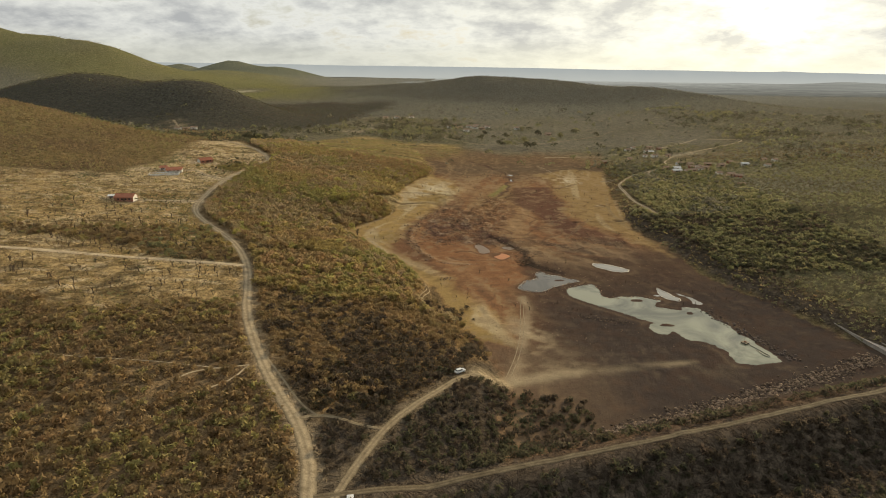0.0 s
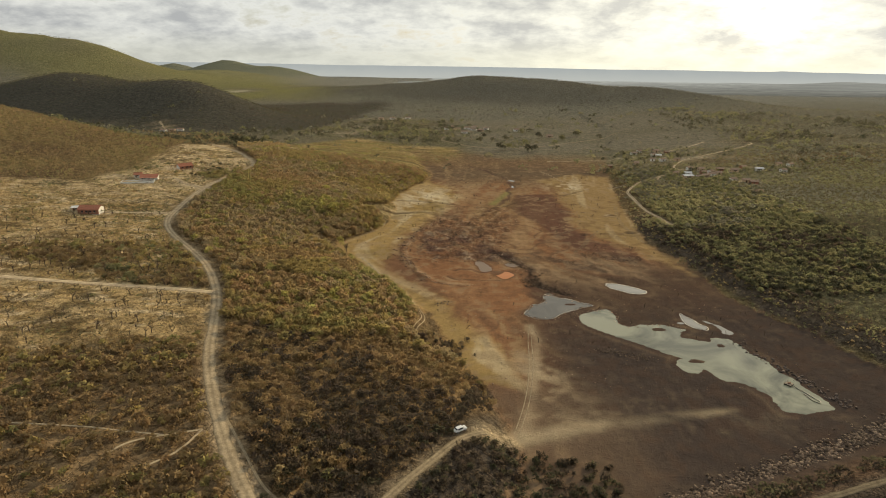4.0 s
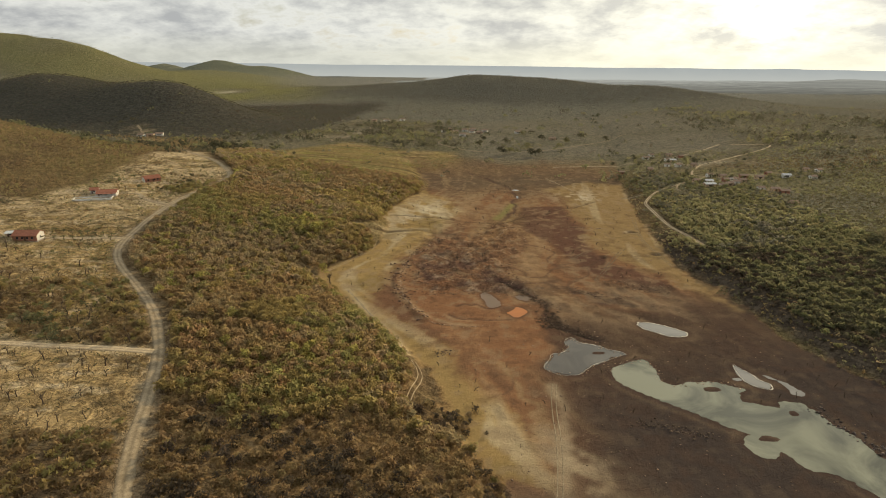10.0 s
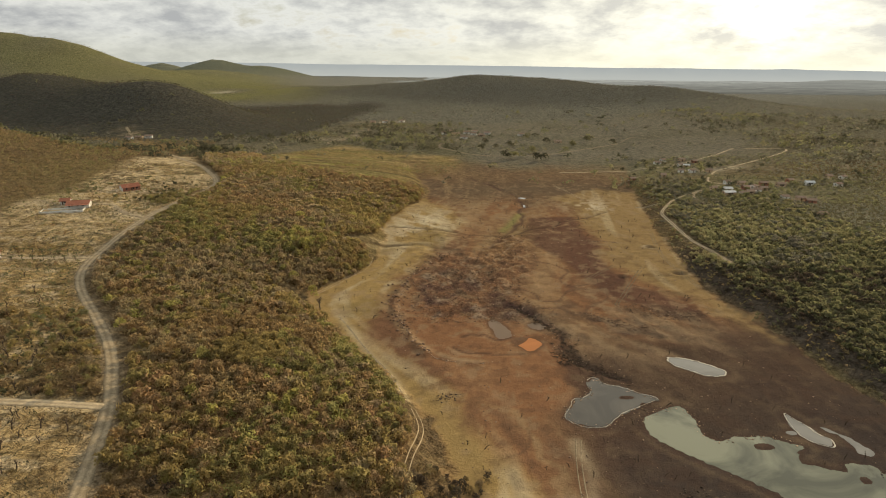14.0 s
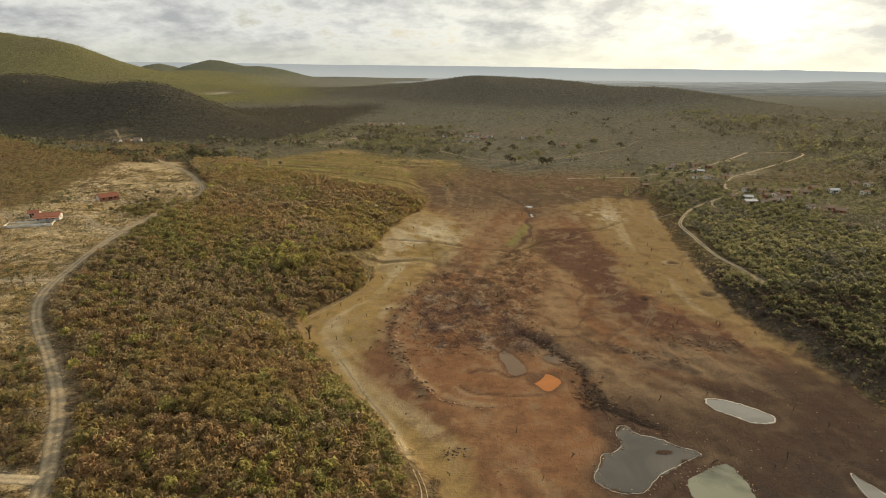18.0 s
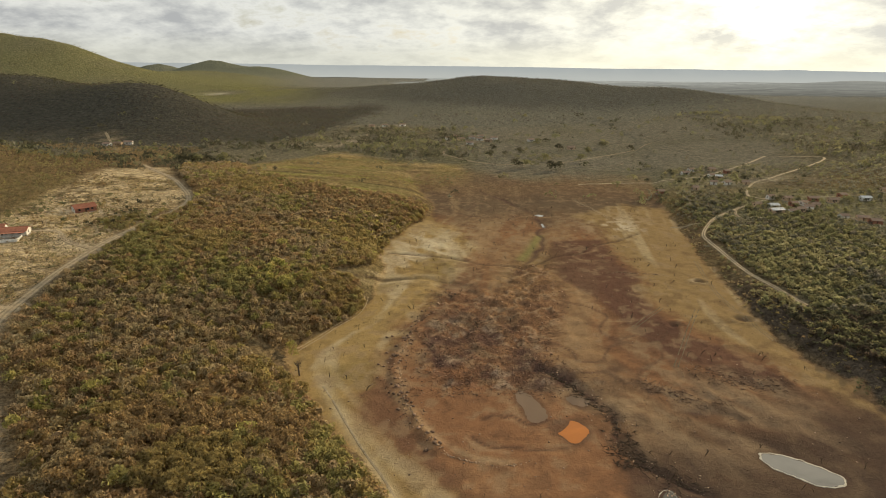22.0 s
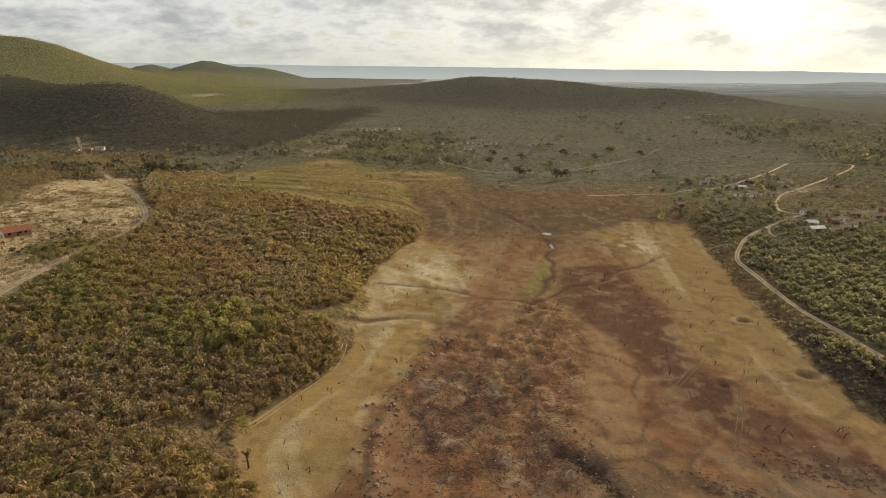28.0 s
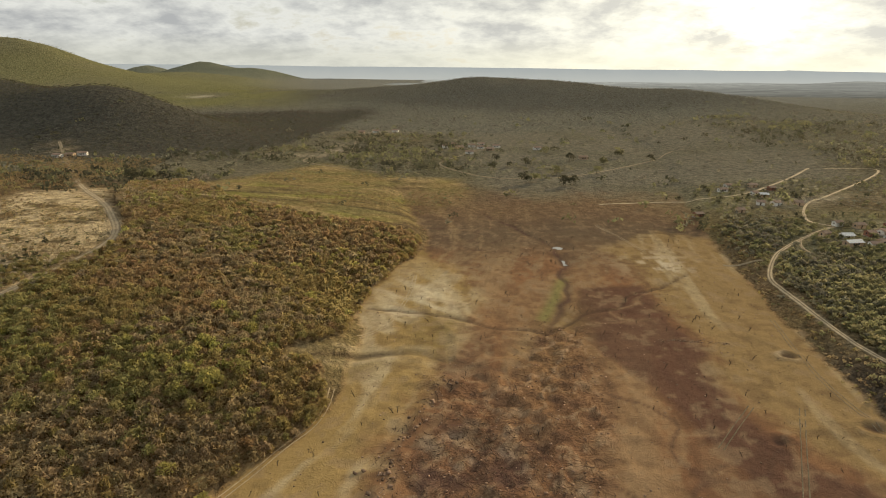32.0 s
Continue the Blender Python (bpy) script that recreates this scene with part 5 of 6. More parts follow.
def meadow_rows(x, y):
    return (inside(x, y, MEADOW) > 0) * sm(0.05, 0.3, fbm(x * 0.25, y, 26, 96))


x, y = scatter(-190, 30, 600, 885, 3.6, meadow_rows)
thicket("meadow_shrubs", x, y, (0.7, 2.2), 12, [("umber", 1.0), ("leaf", 0.8), ("moss", 0.4)], "rows of low shrubs across a dry meadow", "shrub", width=1.6, trunk=False, seed=26)


def east_hills(x, y):
    open_ = np.exp(-(((x - 230) / 150) ** 2 + ((y - 800) / 130) ** 2)) + np.exp(-(((x - 300) / 120) ** 2 + ((y - 680) / 110) ** 2))
    return np.where((x < 560) & (y < 760), 0, 1) * sm(30, 120, x - curve(y, XR)) * sm(-15, 25, x - np.interp(y, [760, 850, 1017, 1233, 1350], [330, 340, 400, 450, 480]) + 30 * fbm(x, y, 90, 97, 3)) * np.clip(1 - 0.95 * open_, 0.03, 1) * clear_of_roads(x, y, 8)


# leaf tints greyed to hold the haze over these hills
x, y = scatter(200, 1250, 200, 1300, 7.0, east_hills)
thicket("east_forest", x, y, (1.5, 3.2), 8, [("far", 1.2), ("slate", 0.5)], "forest over the low eastern hills, haze greyed into its colour", "forest", width=1.7, trunk=False, seed=12)


def slopes(x, y):
    z = height(x, y)
    return np.maximum(sm(24, 40, z + 10 * fbm(x, y, 120, 68)), wooded(x, y)) * np.clip(0.98 + 0.6 * fbm(x, y, 90, 69), 0, 1) * (1 - 0.93 * sunny_vale(x, y))


# darker leaf tints stand for the cloud shade on this hill
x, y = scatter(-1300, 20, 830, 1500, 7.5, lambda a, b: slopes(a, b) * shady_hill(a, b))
thicket("dark_hill_woods", x, y, (1.8, 3.6), 8, [("dark", 1.0), ("dusk", 0.8)], "thorn woods on a near rounded hill, cloud shade in colour", "woods", width=1.7, trunk=False, seed=46)
# hill shade is put into the darker leaf tints
x, y = scatter(-1500, 950, 830, 1950, 8.8, lambda a, b: slopes(a, b) * (1 - shady_hill(a, b)) * ((a > -700) | (b < 1660)))
thicket("hill_woods", x, y, (1.4, 3.0), 8, [("far", 0.7), ("dusk", 1.0), ("dark", 0.5)], "woods covering the distant hills, shade and haze in colour", "woods", width=1.7, trunk=False, seed=13)
x, y = scatter(-2300, -700, 1640, 2400, 12.0, slopes)
thicket("mountain_woods", x, y, (2.2, 3.8), 7, [("sage", 1.2), ("moss", 0.6), ("leaf", 0.4)], "green woods on the far mountain side", "woods", width=1.8, trunk=False, seed=14)

# ---- small makers for things ----


def empty(name, x, y, z=None, turn=0.0):
    ob = new(name)
    ob.empty_display_size = 0.5
    ob.matrix_basis = pose(x, y, h1(x, y) if z is None else z, 0, 0, turn)
    return ob


def part(name, bm, mat, parent, label=""):
    me = bpy.data.meshes.new(name)
    bm.normal_update()
    bm.to_mesh(me)
    bm.free()
    me.materials.append(mat)
    ob = new(name, me)
    ob.parent = parent
    return tagged(ob, label) if label else ob


def box(bm, x0, x1, y0, y1, z0, z1, bevel=0.0):
    r = bmesh.ops.create_cube(bm, size=1.0)
    for v in r["verts"]:
        v.co = Vector(((x0 + x1) / 2 + v.co.x * (x1 - x0), (y0 + y1) / 2 + v.co.y * (y1 - y0), (z0 + z1) / 2 + v.co.z * (z1 - z0)))
    if bevel:
        es = {e for v in r["verts"] for e in v.link_edges}
        bmesh.ops.bevel(bm, geom=list(es), offset=bevel, segments=2, affect="EDGES")
    return bm


def stick(bm, a, b, r0, r1, sides=6):
    a, b = Vector(a), Vector(b)
    d = (b - a).normalized()
    s = d.orthogonal().normalized()
    t = d.cross(s)
    rings = [[bm.verts.new(c + r * (math.cos(6.2832 * k / sides) * s + math.sin(6.2832 * k / sides) * t)) for k in range(sides)] for c, r in ((a, r0), (b, r1))]
    for k in range(sides):
        bm.faces.new((rings[0][k], rings[0][(k + 1) % sides], rings[1][(k + 1) % sides], rings[1][k]))
    bm.faces.new(rings[0][::-1]), bm.faces.new(rings[1])


def paint(name, col, scale=2.0, rough=0.85, bump_size=0.01, spread=0.22):
    d, l = tuple(1 - spread for _ in col), tuple(1 + spread * 0.7 for _ in col)
    return material(name, grainy(col, d, l, scale, bump_size), rough, 0.25)


MAT_WHITE = paint("whitewash", (0.70, 0.68, 0.62))
MAT_BRICK = paint("red_brick_wall", (0.30, 0.14, 0.09), 4.0)
MAT_OCHRE = paint("ochre_plaster", (0.50, 0.37, 0.24))
MAT_TILE = paint("red_roof_tile", (0.36, 0.15, 0.09), 3.0)
MAT_TILE_OLD = paint("weathered_roof_tile", (0.30, 0.215, 0.155), 3.0)
MAT_SHEET = paint("pale_sheet_roof", (0.62, 0.62, 0.60), 2.0, 0.5)
MAT_DOOR = paint("dark_wood_door", (0.10, 0.06, 0.04), 4.0)
MAT_SHADE = paint("dark_window", (0.03, 0.035, 0.04), 2.0, 0.15)
MAT_CONCRETE = paint("weathered_concrete", (0.30, 0.27, 0.235), 1.2)
MAT_ROCK = material("brown_rock", grainy((0.24, 0.18, 0.13), D1, L1, 2.0, 0.05), 0.95, 0.15)
MAT_DEAD = material("grey_deadwood", grainy((0.10, 0.075, 0.055), D1, L1, 5.0, 0.02), 0.95, 0.1)
MAT_TWIG = material("brown_deadwood", grainy((0.155, 0.105, 0.075), D1, L1, 5.0, 0.02), 0.95, 0.1)
MAT_POST = material("weathered_post", grainy((0.26, 0.22, 0.17), D1, L1, 5.0, 0.02), 0.95, 0.1)
MAT_CARPAINT = material("white_car_paint", grainy((0.72, 0.72, 0.70), (0.92, 0.92, 0.92), (1.05, 1.05, 1.05), 1.0, 0.0), 0.3, 0.5)
MAT_TYRE = paint("tyre_rubber", (0.02, 0.02, 0.02))
MAT_RUST = paint("rusty_steel", (0.20, 0.10, 0.06), 5.0)
MAT_HOSE = paint("black_hose", (0.02, 0.02, 0.022), 3.0, 0.4)


def tree_leaf(base):
    def build(mk, ln, b):
        g, o = mk("ShaderNodeNewGeometry"), mk("ShaderNodeObjectInfo")
        r = ramp(mk, [(0.0, (0.72, 0.72, 0.72)), (1.0, (1.32, 1.3, 1.24))])
        q = ramp(mk, [(0.0, (0.72, 0.70, 0.70)), (1.0, (1.3, 1.3, 1.22))])
        ln(g.outputs["Random Per Island"], r.inputs[0]), ln(o.outputs["Random"], q.inputs[0])
        c = mixc(mk, ln, 1.0, mixc(mk, ln, 1.0, base, r.outputs[0], "MULTIPLY"), q.outputs[0], "MULTIPLY")
        ln(c, b.inputs["Base Color"])
        tr, mx = mk("ShaderNodeBsdfTranslucent"), mk("ShaderNodeMixShader")
        ln(c, tr.inputs[0])
        mx.inputs[0].default_value = 0.65
        ln(b.outputs[0], mx.inputs[1]), ln(tr.outputs[0], mx.inputs[2])
        ln(mx.outputs[0], [n for n in b.id_data.nodes if n.type == "OUTPUT_MATERIAL"][0].inputs[0])
    return material("tree_foliage", build, 0.8, 0.15)


LEAFS = {k: tree_leaf(v) for k, v in PALETTE.items()}
WORDS = {"olive": "olive-green thorn tree with a loose twiggy crown", "brown": "brown dry-leaved thorn tree in dense wood", "grey": "almost bare grey thorn tree with fine twigs",
         "green": "fresh green thorn tree among dry neighbours", "lime": "bright yellow-green rounded tree standing in dry wood"}


def leafy_tree(name, kind, seed, size, leaves, width=0.95, label=""):
    """A tree: forked trunk with limbs, and a crown of many small clumps."""
    rng = np.random.default_rng(seed)
    root = new(name)
    root.empty_display_size = 0.5
    tv, tf = trunk_shape(rng, 0.85, 0.024, 5)
    t = new("trunk", raw_mesh("trunk", tv * size, tf, MAT_TRUNK))
    c = crown_shape(rng, leaves, width, 0.85, 0.12, 0.9) * size
    cr = new("crown", raw_mesh("crown", c, np.arange(len(c)).reshape(-1, 3), LEAFS[kind]))
    t.parent = cr.parent = root
    return tagged(root, label or WORDS[kind], "tree", "trees of the thorn wood")


# ---- single trees ----
protos = {}
for k, kind in enumerate(("olive", "brown", "grey", "green")):
    protos[kind] = [leafy_tree("thorn_tree", kind, 100 + 10 * k + j, 4.3 + 0.45 * j, 150) for j in range(3)]
used = set()
rnd = random.Random(5)
patch = [fbm(PLOT_X, PLOT_Y, 22, 80 + k, 2) for k in range(4)]
for i in range(min(len(PLOT_X), 330)):
    kinds = ("olive", "brown", "grey", "green")
    score = [p[i] * 1.2 + rnd.uniform(0, 0.9) - (0.35 if kd == "green" else 0) for p, kd in zip(patch, kinds)]
    kind = kinds[score.index(max(score))]
    src = rnd.choice(protos[kind])
    px, py = float(PLOT_X[i]), float(PLOT_Y[i])
    m = pose(px, py, h1(px, py) - 0.05, 0, 0, rnd.uniform(0, 360))
    if src.name not in used:
        used.add(src.name)
        src.matrix_basis = m
    else:
        copy_thing(src, m)
rest = len(PLOT_X) - 330
if rest > 0:
    thicket("woodland_edge", PLOT_X[330:], PLOT_Y[330:], (2.8, 5.2), 52, [("olive", 0.9), ("brown", 0.9), ("grey", 0.8), ("green", 0.3)], "dense dry thorn woodland in olive and brown", "woodland", seed=31)
for fam in protos.values():
    for p in fam:
        if p.name not in used:
            p.matrix_basis = pose(-70, 285, h1(-70, 285), 0, 0, 20)

for j, (tx, ty, size) in enumerate(((-72, 423, 8.0), (-80, 418, 6.0), (-66, 432, 6.5), (-86, 472, 5.5), (-58, 497, 5.0), (-62, 385, 5.5), (-72, 390, 5.0), (-104, 330, 5.5), (-58, 320, 5.0))):
    t = leafy_tree("green_tree", "lime", 200 + j, size, 260, 1.15, "bright yellow-green rounded tree standing in dry wood")
    t.matrix_basis = pose(tx, ty, h1(tx, ty) - 0.05, 0, 0, 40 * j)
    tagged(t, group="green trees in the wood")

for j, (tx, ty, size) in enumerate(((-204, 729, 11), (-236, 716, 10), (-229, 722, 9.5), (-224, 718, 9), (-216, 724, 8), (75, 786, 11), (84, 790, 9), (108, 775, 10), (116, 780, 9), (110, 824, 10), (52, 846, 9), (140, 905, 9), (170, 880, 9),
                                     (200, 930, 9), (90, 880, 8), (150, 830, 8), (228, 905, 8), (60, 900, 8), (120, 950, 9))):
    t = leafy_tree("spreading_tree", "dark" if j % 3 else "leaf", 300 + j, size, 170, 1.25, "large dark spreading tree standing in open pasture")
    t.matrix_basis = pose(tx, ty, h1(tx, ty) - 0.1, 0, 0, 33 * j)
    tagged(t, group="pasture trees")


def bare_tree(name, seed, size, mat, label, group="", lean=0.0, limbs=7):
    """A leafless tree, or what is left of one: crooked trunk, limbs and twigs."""
    rng = random.Random(seed)
    root = new(name)
    root.empty_display_size = 0.4
    bm = bmesh.new()
    p, q = Vector((0, 0, -0.15 * size)), Vector((rng.uniform(-0.05, 0.05) + lean, rng.uniform(-0.05, 0.05), 0.3)) * size
    q2 = q + Vector((rng.uniform(-0.08, 0.08) + lean, rng.uniform(-0.08, 0.08), 0.3)) * size
    stick(bm, p, q, 0.046 * size, 0.036 * size), stick(bm, q, q2, 0.036 * size, 0.02 * size)
    part("trunk", bm, mat, root)
    bm = bmesh.new()
    for k in range(limbs):
        a, f = rng.uniform(0, 6.28), rng.uniform(0.0, 1.0)
        s = q.lerp(q2, f)
        e = s + Vector((math.cos(a) * 0.2, math.sin(a) * 0.2, rng.uniform(0.05, 0.34))) * size * rng.uniform(0.6, 1.1)
        stick(bm, s, e, 0.02 * size, 0.009 * size, 4)
        for _ in range(3):
            e2 = e + Vector((rng.uniform(-0.1, 0.1), rng.uniform(-0.1, 0.1), rng.uniform(0.0, 0.15))) * size
            stick(bm, e, e2, 0.009 * size, 0.003 * size, 3)
    part("crown", bm, mat, root)
    return tagged(root, label, "tree", group)


lone = bare_tree("bare_tree", 3, 7.5, MAT_DEAD, "tall leafless tree alone on the old shore", limbs=14)
lone.matrix_basis = pose(-55.5, 370, h1(-55.5, 370), 0, 0, 10)


def spread_things(makers, n, seed, ok, box_, group):
    rng = random.Random(seed)
    used_, made = set(), 0
    while made < n:
        px, py = rng.uniform(box_[0], box_[1]), rng.uniform(box_[2], box_[3])
        if not ok(px, py):
            continue
        src = rng.choice(makers)
        m = pose(px, py, h1(px, py), rng.uniform(-14, 14), rng.uniform(-14, 14), rng.uniform(0, 360))
        if src.name in used_:
            copy_thing(src, m)
        else:
            used_.add(src.name)
            src.matrix_basis = m
        made += 1


def dry_spot(px, py):
    a, b_ = np.array([px]), np.array([py])
    if px < curve(b_, XL)[0] + 6 or px > curve(b_, XR)[0] - 8:
        return False
    return all(inside(a, b_, poly)[0] < -1 for poly, _ in POOLS)


snags = [bare_tree("dead_stump", 20 + k, 1.3 + 0.36 * k, MAT_DEAD, "dark dead stump with broken limbs on dry mud", "stumps on the lake bed", 0.1 * (k % 3), 3 + k % 3) for k in range(6)]
spread_things(snags, 280, 9, lambda a, b: dry_spot(a, b) and fbm(np.array([a]), np.array([b]), 50, 90, 2)[0] > -0.25, (-60, 150, 255, 620), "stumps on the lake bed")
poles = [bare_tree("burnt_sapling", 40 + k, 2.6 + 0.5 * k, MAT_DEAD, "thin charred sapling standing in a cleared field", "saplings in the field", 0.02, 8) for k in range(5)]


def in_field(a, b):
    a, b = np.array([a]), np.array([b])
    return inside(a, b, CLEARED)[0] > 4 and clear_of_roads(a, b, 4)[0] > 0


spread_things(poles, 240, 12, lambda a, b: in_field(a, b) and (b < 330 or fbm(np.array([a]), np.array([b]), 60, 91, 2)[0] > 0.1), (-235, -90, 206, 480), "saplings in the field")

# ---- dead branches along the gully, rocks and clods ----


def sticks_stuff(name, spots, length, label, seed, mat=MAT_DEAD):
    rng = np.random.default_rng(seed)
    V, F, base = [], [], 0
    zz = height(np.array([p[0] for p in spots]), np.array([p[1] for p in spots]))
    for (sx, sy), sz in zip(spots, zz):
        for _ in range(rng.integers(2, 5)):
            a = rng.uniform(0, 6.283)
            l = length * rng.uniform(0.4, 1.2)
            d = np.array([math.cos(a), math.sin(a), rng.uniform(-0.05, 0.45)]) * l
            s = np.cross(d, (0, 0, 1.0))
            s /= np.linalg.norm(s)
            r = 0.035 * l + 0.03
            p = np.array([sx, sy, sz + 0.05]) + rng.normal(0, 0.25, 3) * (1, 1, 0.2)
            e = p + d
            u = np.array([0, 0, 1.0])
            V += [p - s * r, p + s * r, p + u * r * 1.6, e]
            F += [(base, base + 1, base + 3), (base + 1, base + 2, base + 3), (base + 2, base, base + 3), (base, base + 2, base + 1)]
            base += 4
    tagged(new(name, raw_mesh(name, V, F, mat)), label, "branches", kind="stuff")


def along(line, n, spread, seed):
    rng = random.Random(seed)
    seg = list(zip(line, line[1:]))
    w = [math.dist(a, b) for a, b in seg]
    out = []
    for a, b in rng.choices(seg, w, k=n):
        f = rng.random()
        out.append((a[0] + (b[0] - a[0]) * f + rng.gauss(0, spread), a[1] + (b[1] - a[1]) * f + rng.gauss(0, spread)))
    return out


def within(poly, n, seed, grow=4.0):
    rng = random.Random(seed)
    xs, ys = [p[0] for p in poly], [p[1] for p in poly]
    out = []
    while len(out) < n:
        q = (rng.uniform(min(xs) - 5, max(xs) + 5), rng.uniform(min(ys) - 5, max(ys) + 5))
        if inside(np.array([q[0]]), np.array([q[1]]), poly)[0] > -grow * rng.random():
            out.append(q)
    return out


sticks_stuff("gully_branches", along(GULLY, 260, 1.7, 41) + [(49 + random.Random(k).gauss(0, 3), 327 + random.Random(k + 99).gauss(0, 3)) for k in range(70)], 2.4, "tangled dark dead branches and roots lining a gully", 42)
sticks_stuff("bed_branches", within(RUBBLE, 700, 43, 14) + along([(86, 376), (101, 368), (118, 366)], 160, 3.0, 47) + along([(66, 368), (76, 357), (90, 352)], 110, 2.2, 48) + along(LEDGE, 80, 2.0, 44) + along(CREEK, 120, 4.0, 45), 1.5, "broken dead twigs strewn over dark rubble", 46, MAT_TWIG)


def rocks(name, spots, size, label, seed, tone, flat=0.6):
    """Angular stones, each a small uneven block."""
    rng = np.random.default_rng(seed)
    oct_ = np.array([(1, 0, 0), (-1, 0, 0), (0, 1, 0), (0, -1, 0), (0, 0, 1), (0, 0, -0.6), (0.7, 0.7, 0.45), (-0.7, -0.6, 0.5)])
    tri = np.array([(0, 6, 4), (6, 2, 4), (2, 1, 4), (1, 7, 4), (7, 3, 4), (3, 0, 4), (0, 2, 6), (1, 3, 7), (2, 0, 5), (1, 2, 5), (3, 1, 5), (0, 3, 5)])
    n = len(spots)
    P = np.array(spots)
    z = height(P[:, 0], P[:, 1])
    s = size[0] + (size[1] - size[0]) * rng.uniform(0, 1, (n, 1, 1)) ** 2.2
    v = oct_[None] * rng.uniform(0.6, 1.3, (n, 8, 3)) * s * np.array((1, 1, flat))
    a = rng.uniform(0, 6.283, n)[:, None]
    x_, y_ = v[:, :, 0] * np.cos(a) - v[:, :, 1] * np.sin(a), v[:, :, 0] * np.sin(a) + v[:, :, 1] * np.cos(a)
    V = np.stack([x_ + P[:, :1], y_ + P[:, 1:], v[:, :, 2] + z[:, None] + 0.1 * s[:, :, 0]], -1).reshape(-1, 3)
    F = (tri[None] + (np.arange(n) * 8)[:, None, None]).reshape(-1, 3)
    C = np.repeat(np.array(tone)[None] * rng.uniform(0.75, 1.3, (n, 1)) ** 2.2, 8, 0)
    me = raw_mesh(name, V, F, MAT_STONE, False, C, "soil")
    return tagged(new(name, me), label, "rocks", kind="stuff")


MAT_STONE = material("loose_stone", grainy(None, D1, L1, 3.0, 0.05, "soil"), 0.95, 0.15)
RIPRAP = [(31, 148), (48, 156), (69, 165), (91, 176), (122, 189), (156, 205), (175, 214)]
rocks("riprap", along(RIPRAP, 2800, 2.2, 51), (0.2, 0.85), "rough brown boulders piled along the dam's foot", 52, (0.15, 0.112, 0.083), 0.8)
rocks("rubble", within(RUBBLE, 600, 53, 9), (0.1, 0.5), "dark broken clods and stones on the lake bed", 54, (0.225, 0.145, 0.100), 0.5)
rocks("ledge_rocks", along(LEDGE, 200, 1.5, 55) + along(LEDGE, 90, 4, 56), (0.12, 0.95), "broken pale and dark rock ledge across the bed", 57, (0.21, 0.14, 0.095), 0.7)
rocks("rock_row", along([(84, 479), (100, 478), (110, 476)], 130, 0.8, 58) + along([(86, 378), (101, 368), (116, 371)], 220, 2.2, 59) + along([(66, 368), (73, 361), (79, 354)], 150, 2.5, 60), (0.1, 0.45), "row of stones on red mud", 61, (0.19, 0.135, 0.095), 0.6)
rocks("shore_boulders", [(1 + random.Random(k).gauss(0, 2.2), 299 + random.Random(k + 500).gauss(0, 1.4)) for k in range(70)] + along([(62, 252), (72, 250), (84, 244)], 200, 1.6, 62), (0.1, 0.5), "heap of dark boulders on the shore", 63, (0.11, 0.082, 0.062), 0.8)
rocks("bank_stones", along([(141, 212), (136, 228), (130, 246), (125, 262)], 300, 1.5, 64), (0.1, 0.8), "dark jagged stones along the water's edge", 65, (0.10, 0.08, 0.07), 0.7)
rocks("bed_clods", [(random.Random(k).uniform(-50, 140), random.Random(k + 7000).uniform(215, 600)) for k in range(2600) if dry_spot(random.Random(k).uniform(-50, 140), random.Random(k + 7000).uniform(215, 600))], (0.1, 0.42),
      "scattered clods and stones on the dried bed", 66, (0.20, 0.14, 0.10), 0.6)

rocks("hummock_clods", within(HUMMOCKS, 420, 72, 5), (0.1, 0.6), "heaved clods of red-brown mud on the lake bed", 73, (0.25, 0.16, 0.105), 0.55)
sticks_stuff("hummock_twigs", within(HUMMOCKS, 130, 74, 8), 1.2, "dead twigs scattered between mud clods", 75, MAT_TWIG)
RIM = [(-19, 394), (-21, 379), (-18, 357), (-10, 336), (-3, 327), (10, 322), (19, 324)]
rocks("rim_clods", along(RIM, 420, 0.35, 67) + along(GULLY, 260, 2.6, 68) + along(POOL_B, 240, 0.9, 69) + along(POOL[:40], 160, 1.0, 70), (0.1, 0.42), "crumbled pale mud clods along an eroded rim", 71, (0.30, 0.215, 0.145), 0.6)

# ---- houses ----


def wall_run(bm, length, high, thick, openings, m):
    """A wall along x with openings (x0, x1, z0, z1) cut right through."""
    def put(x0, x1, z0, z1):
        if x1 - x0 > 1e-3 and z1 - z0 > 1e-3:
            k = len(bm.verts)
            box(bm, x0, x1, 0, thick, z0, z1)
            bm.verts.ensure_lookup_table()
            for v in bm.verts[k:]:
                v.co = m @ v.co
    x = 0.0
    for a, b, c, d in sorted(openings):
        put(x, a, 0, high), put(a, b, 0, c), put(a, b, d, high)
        x = b
    put(x, length, 0, high)


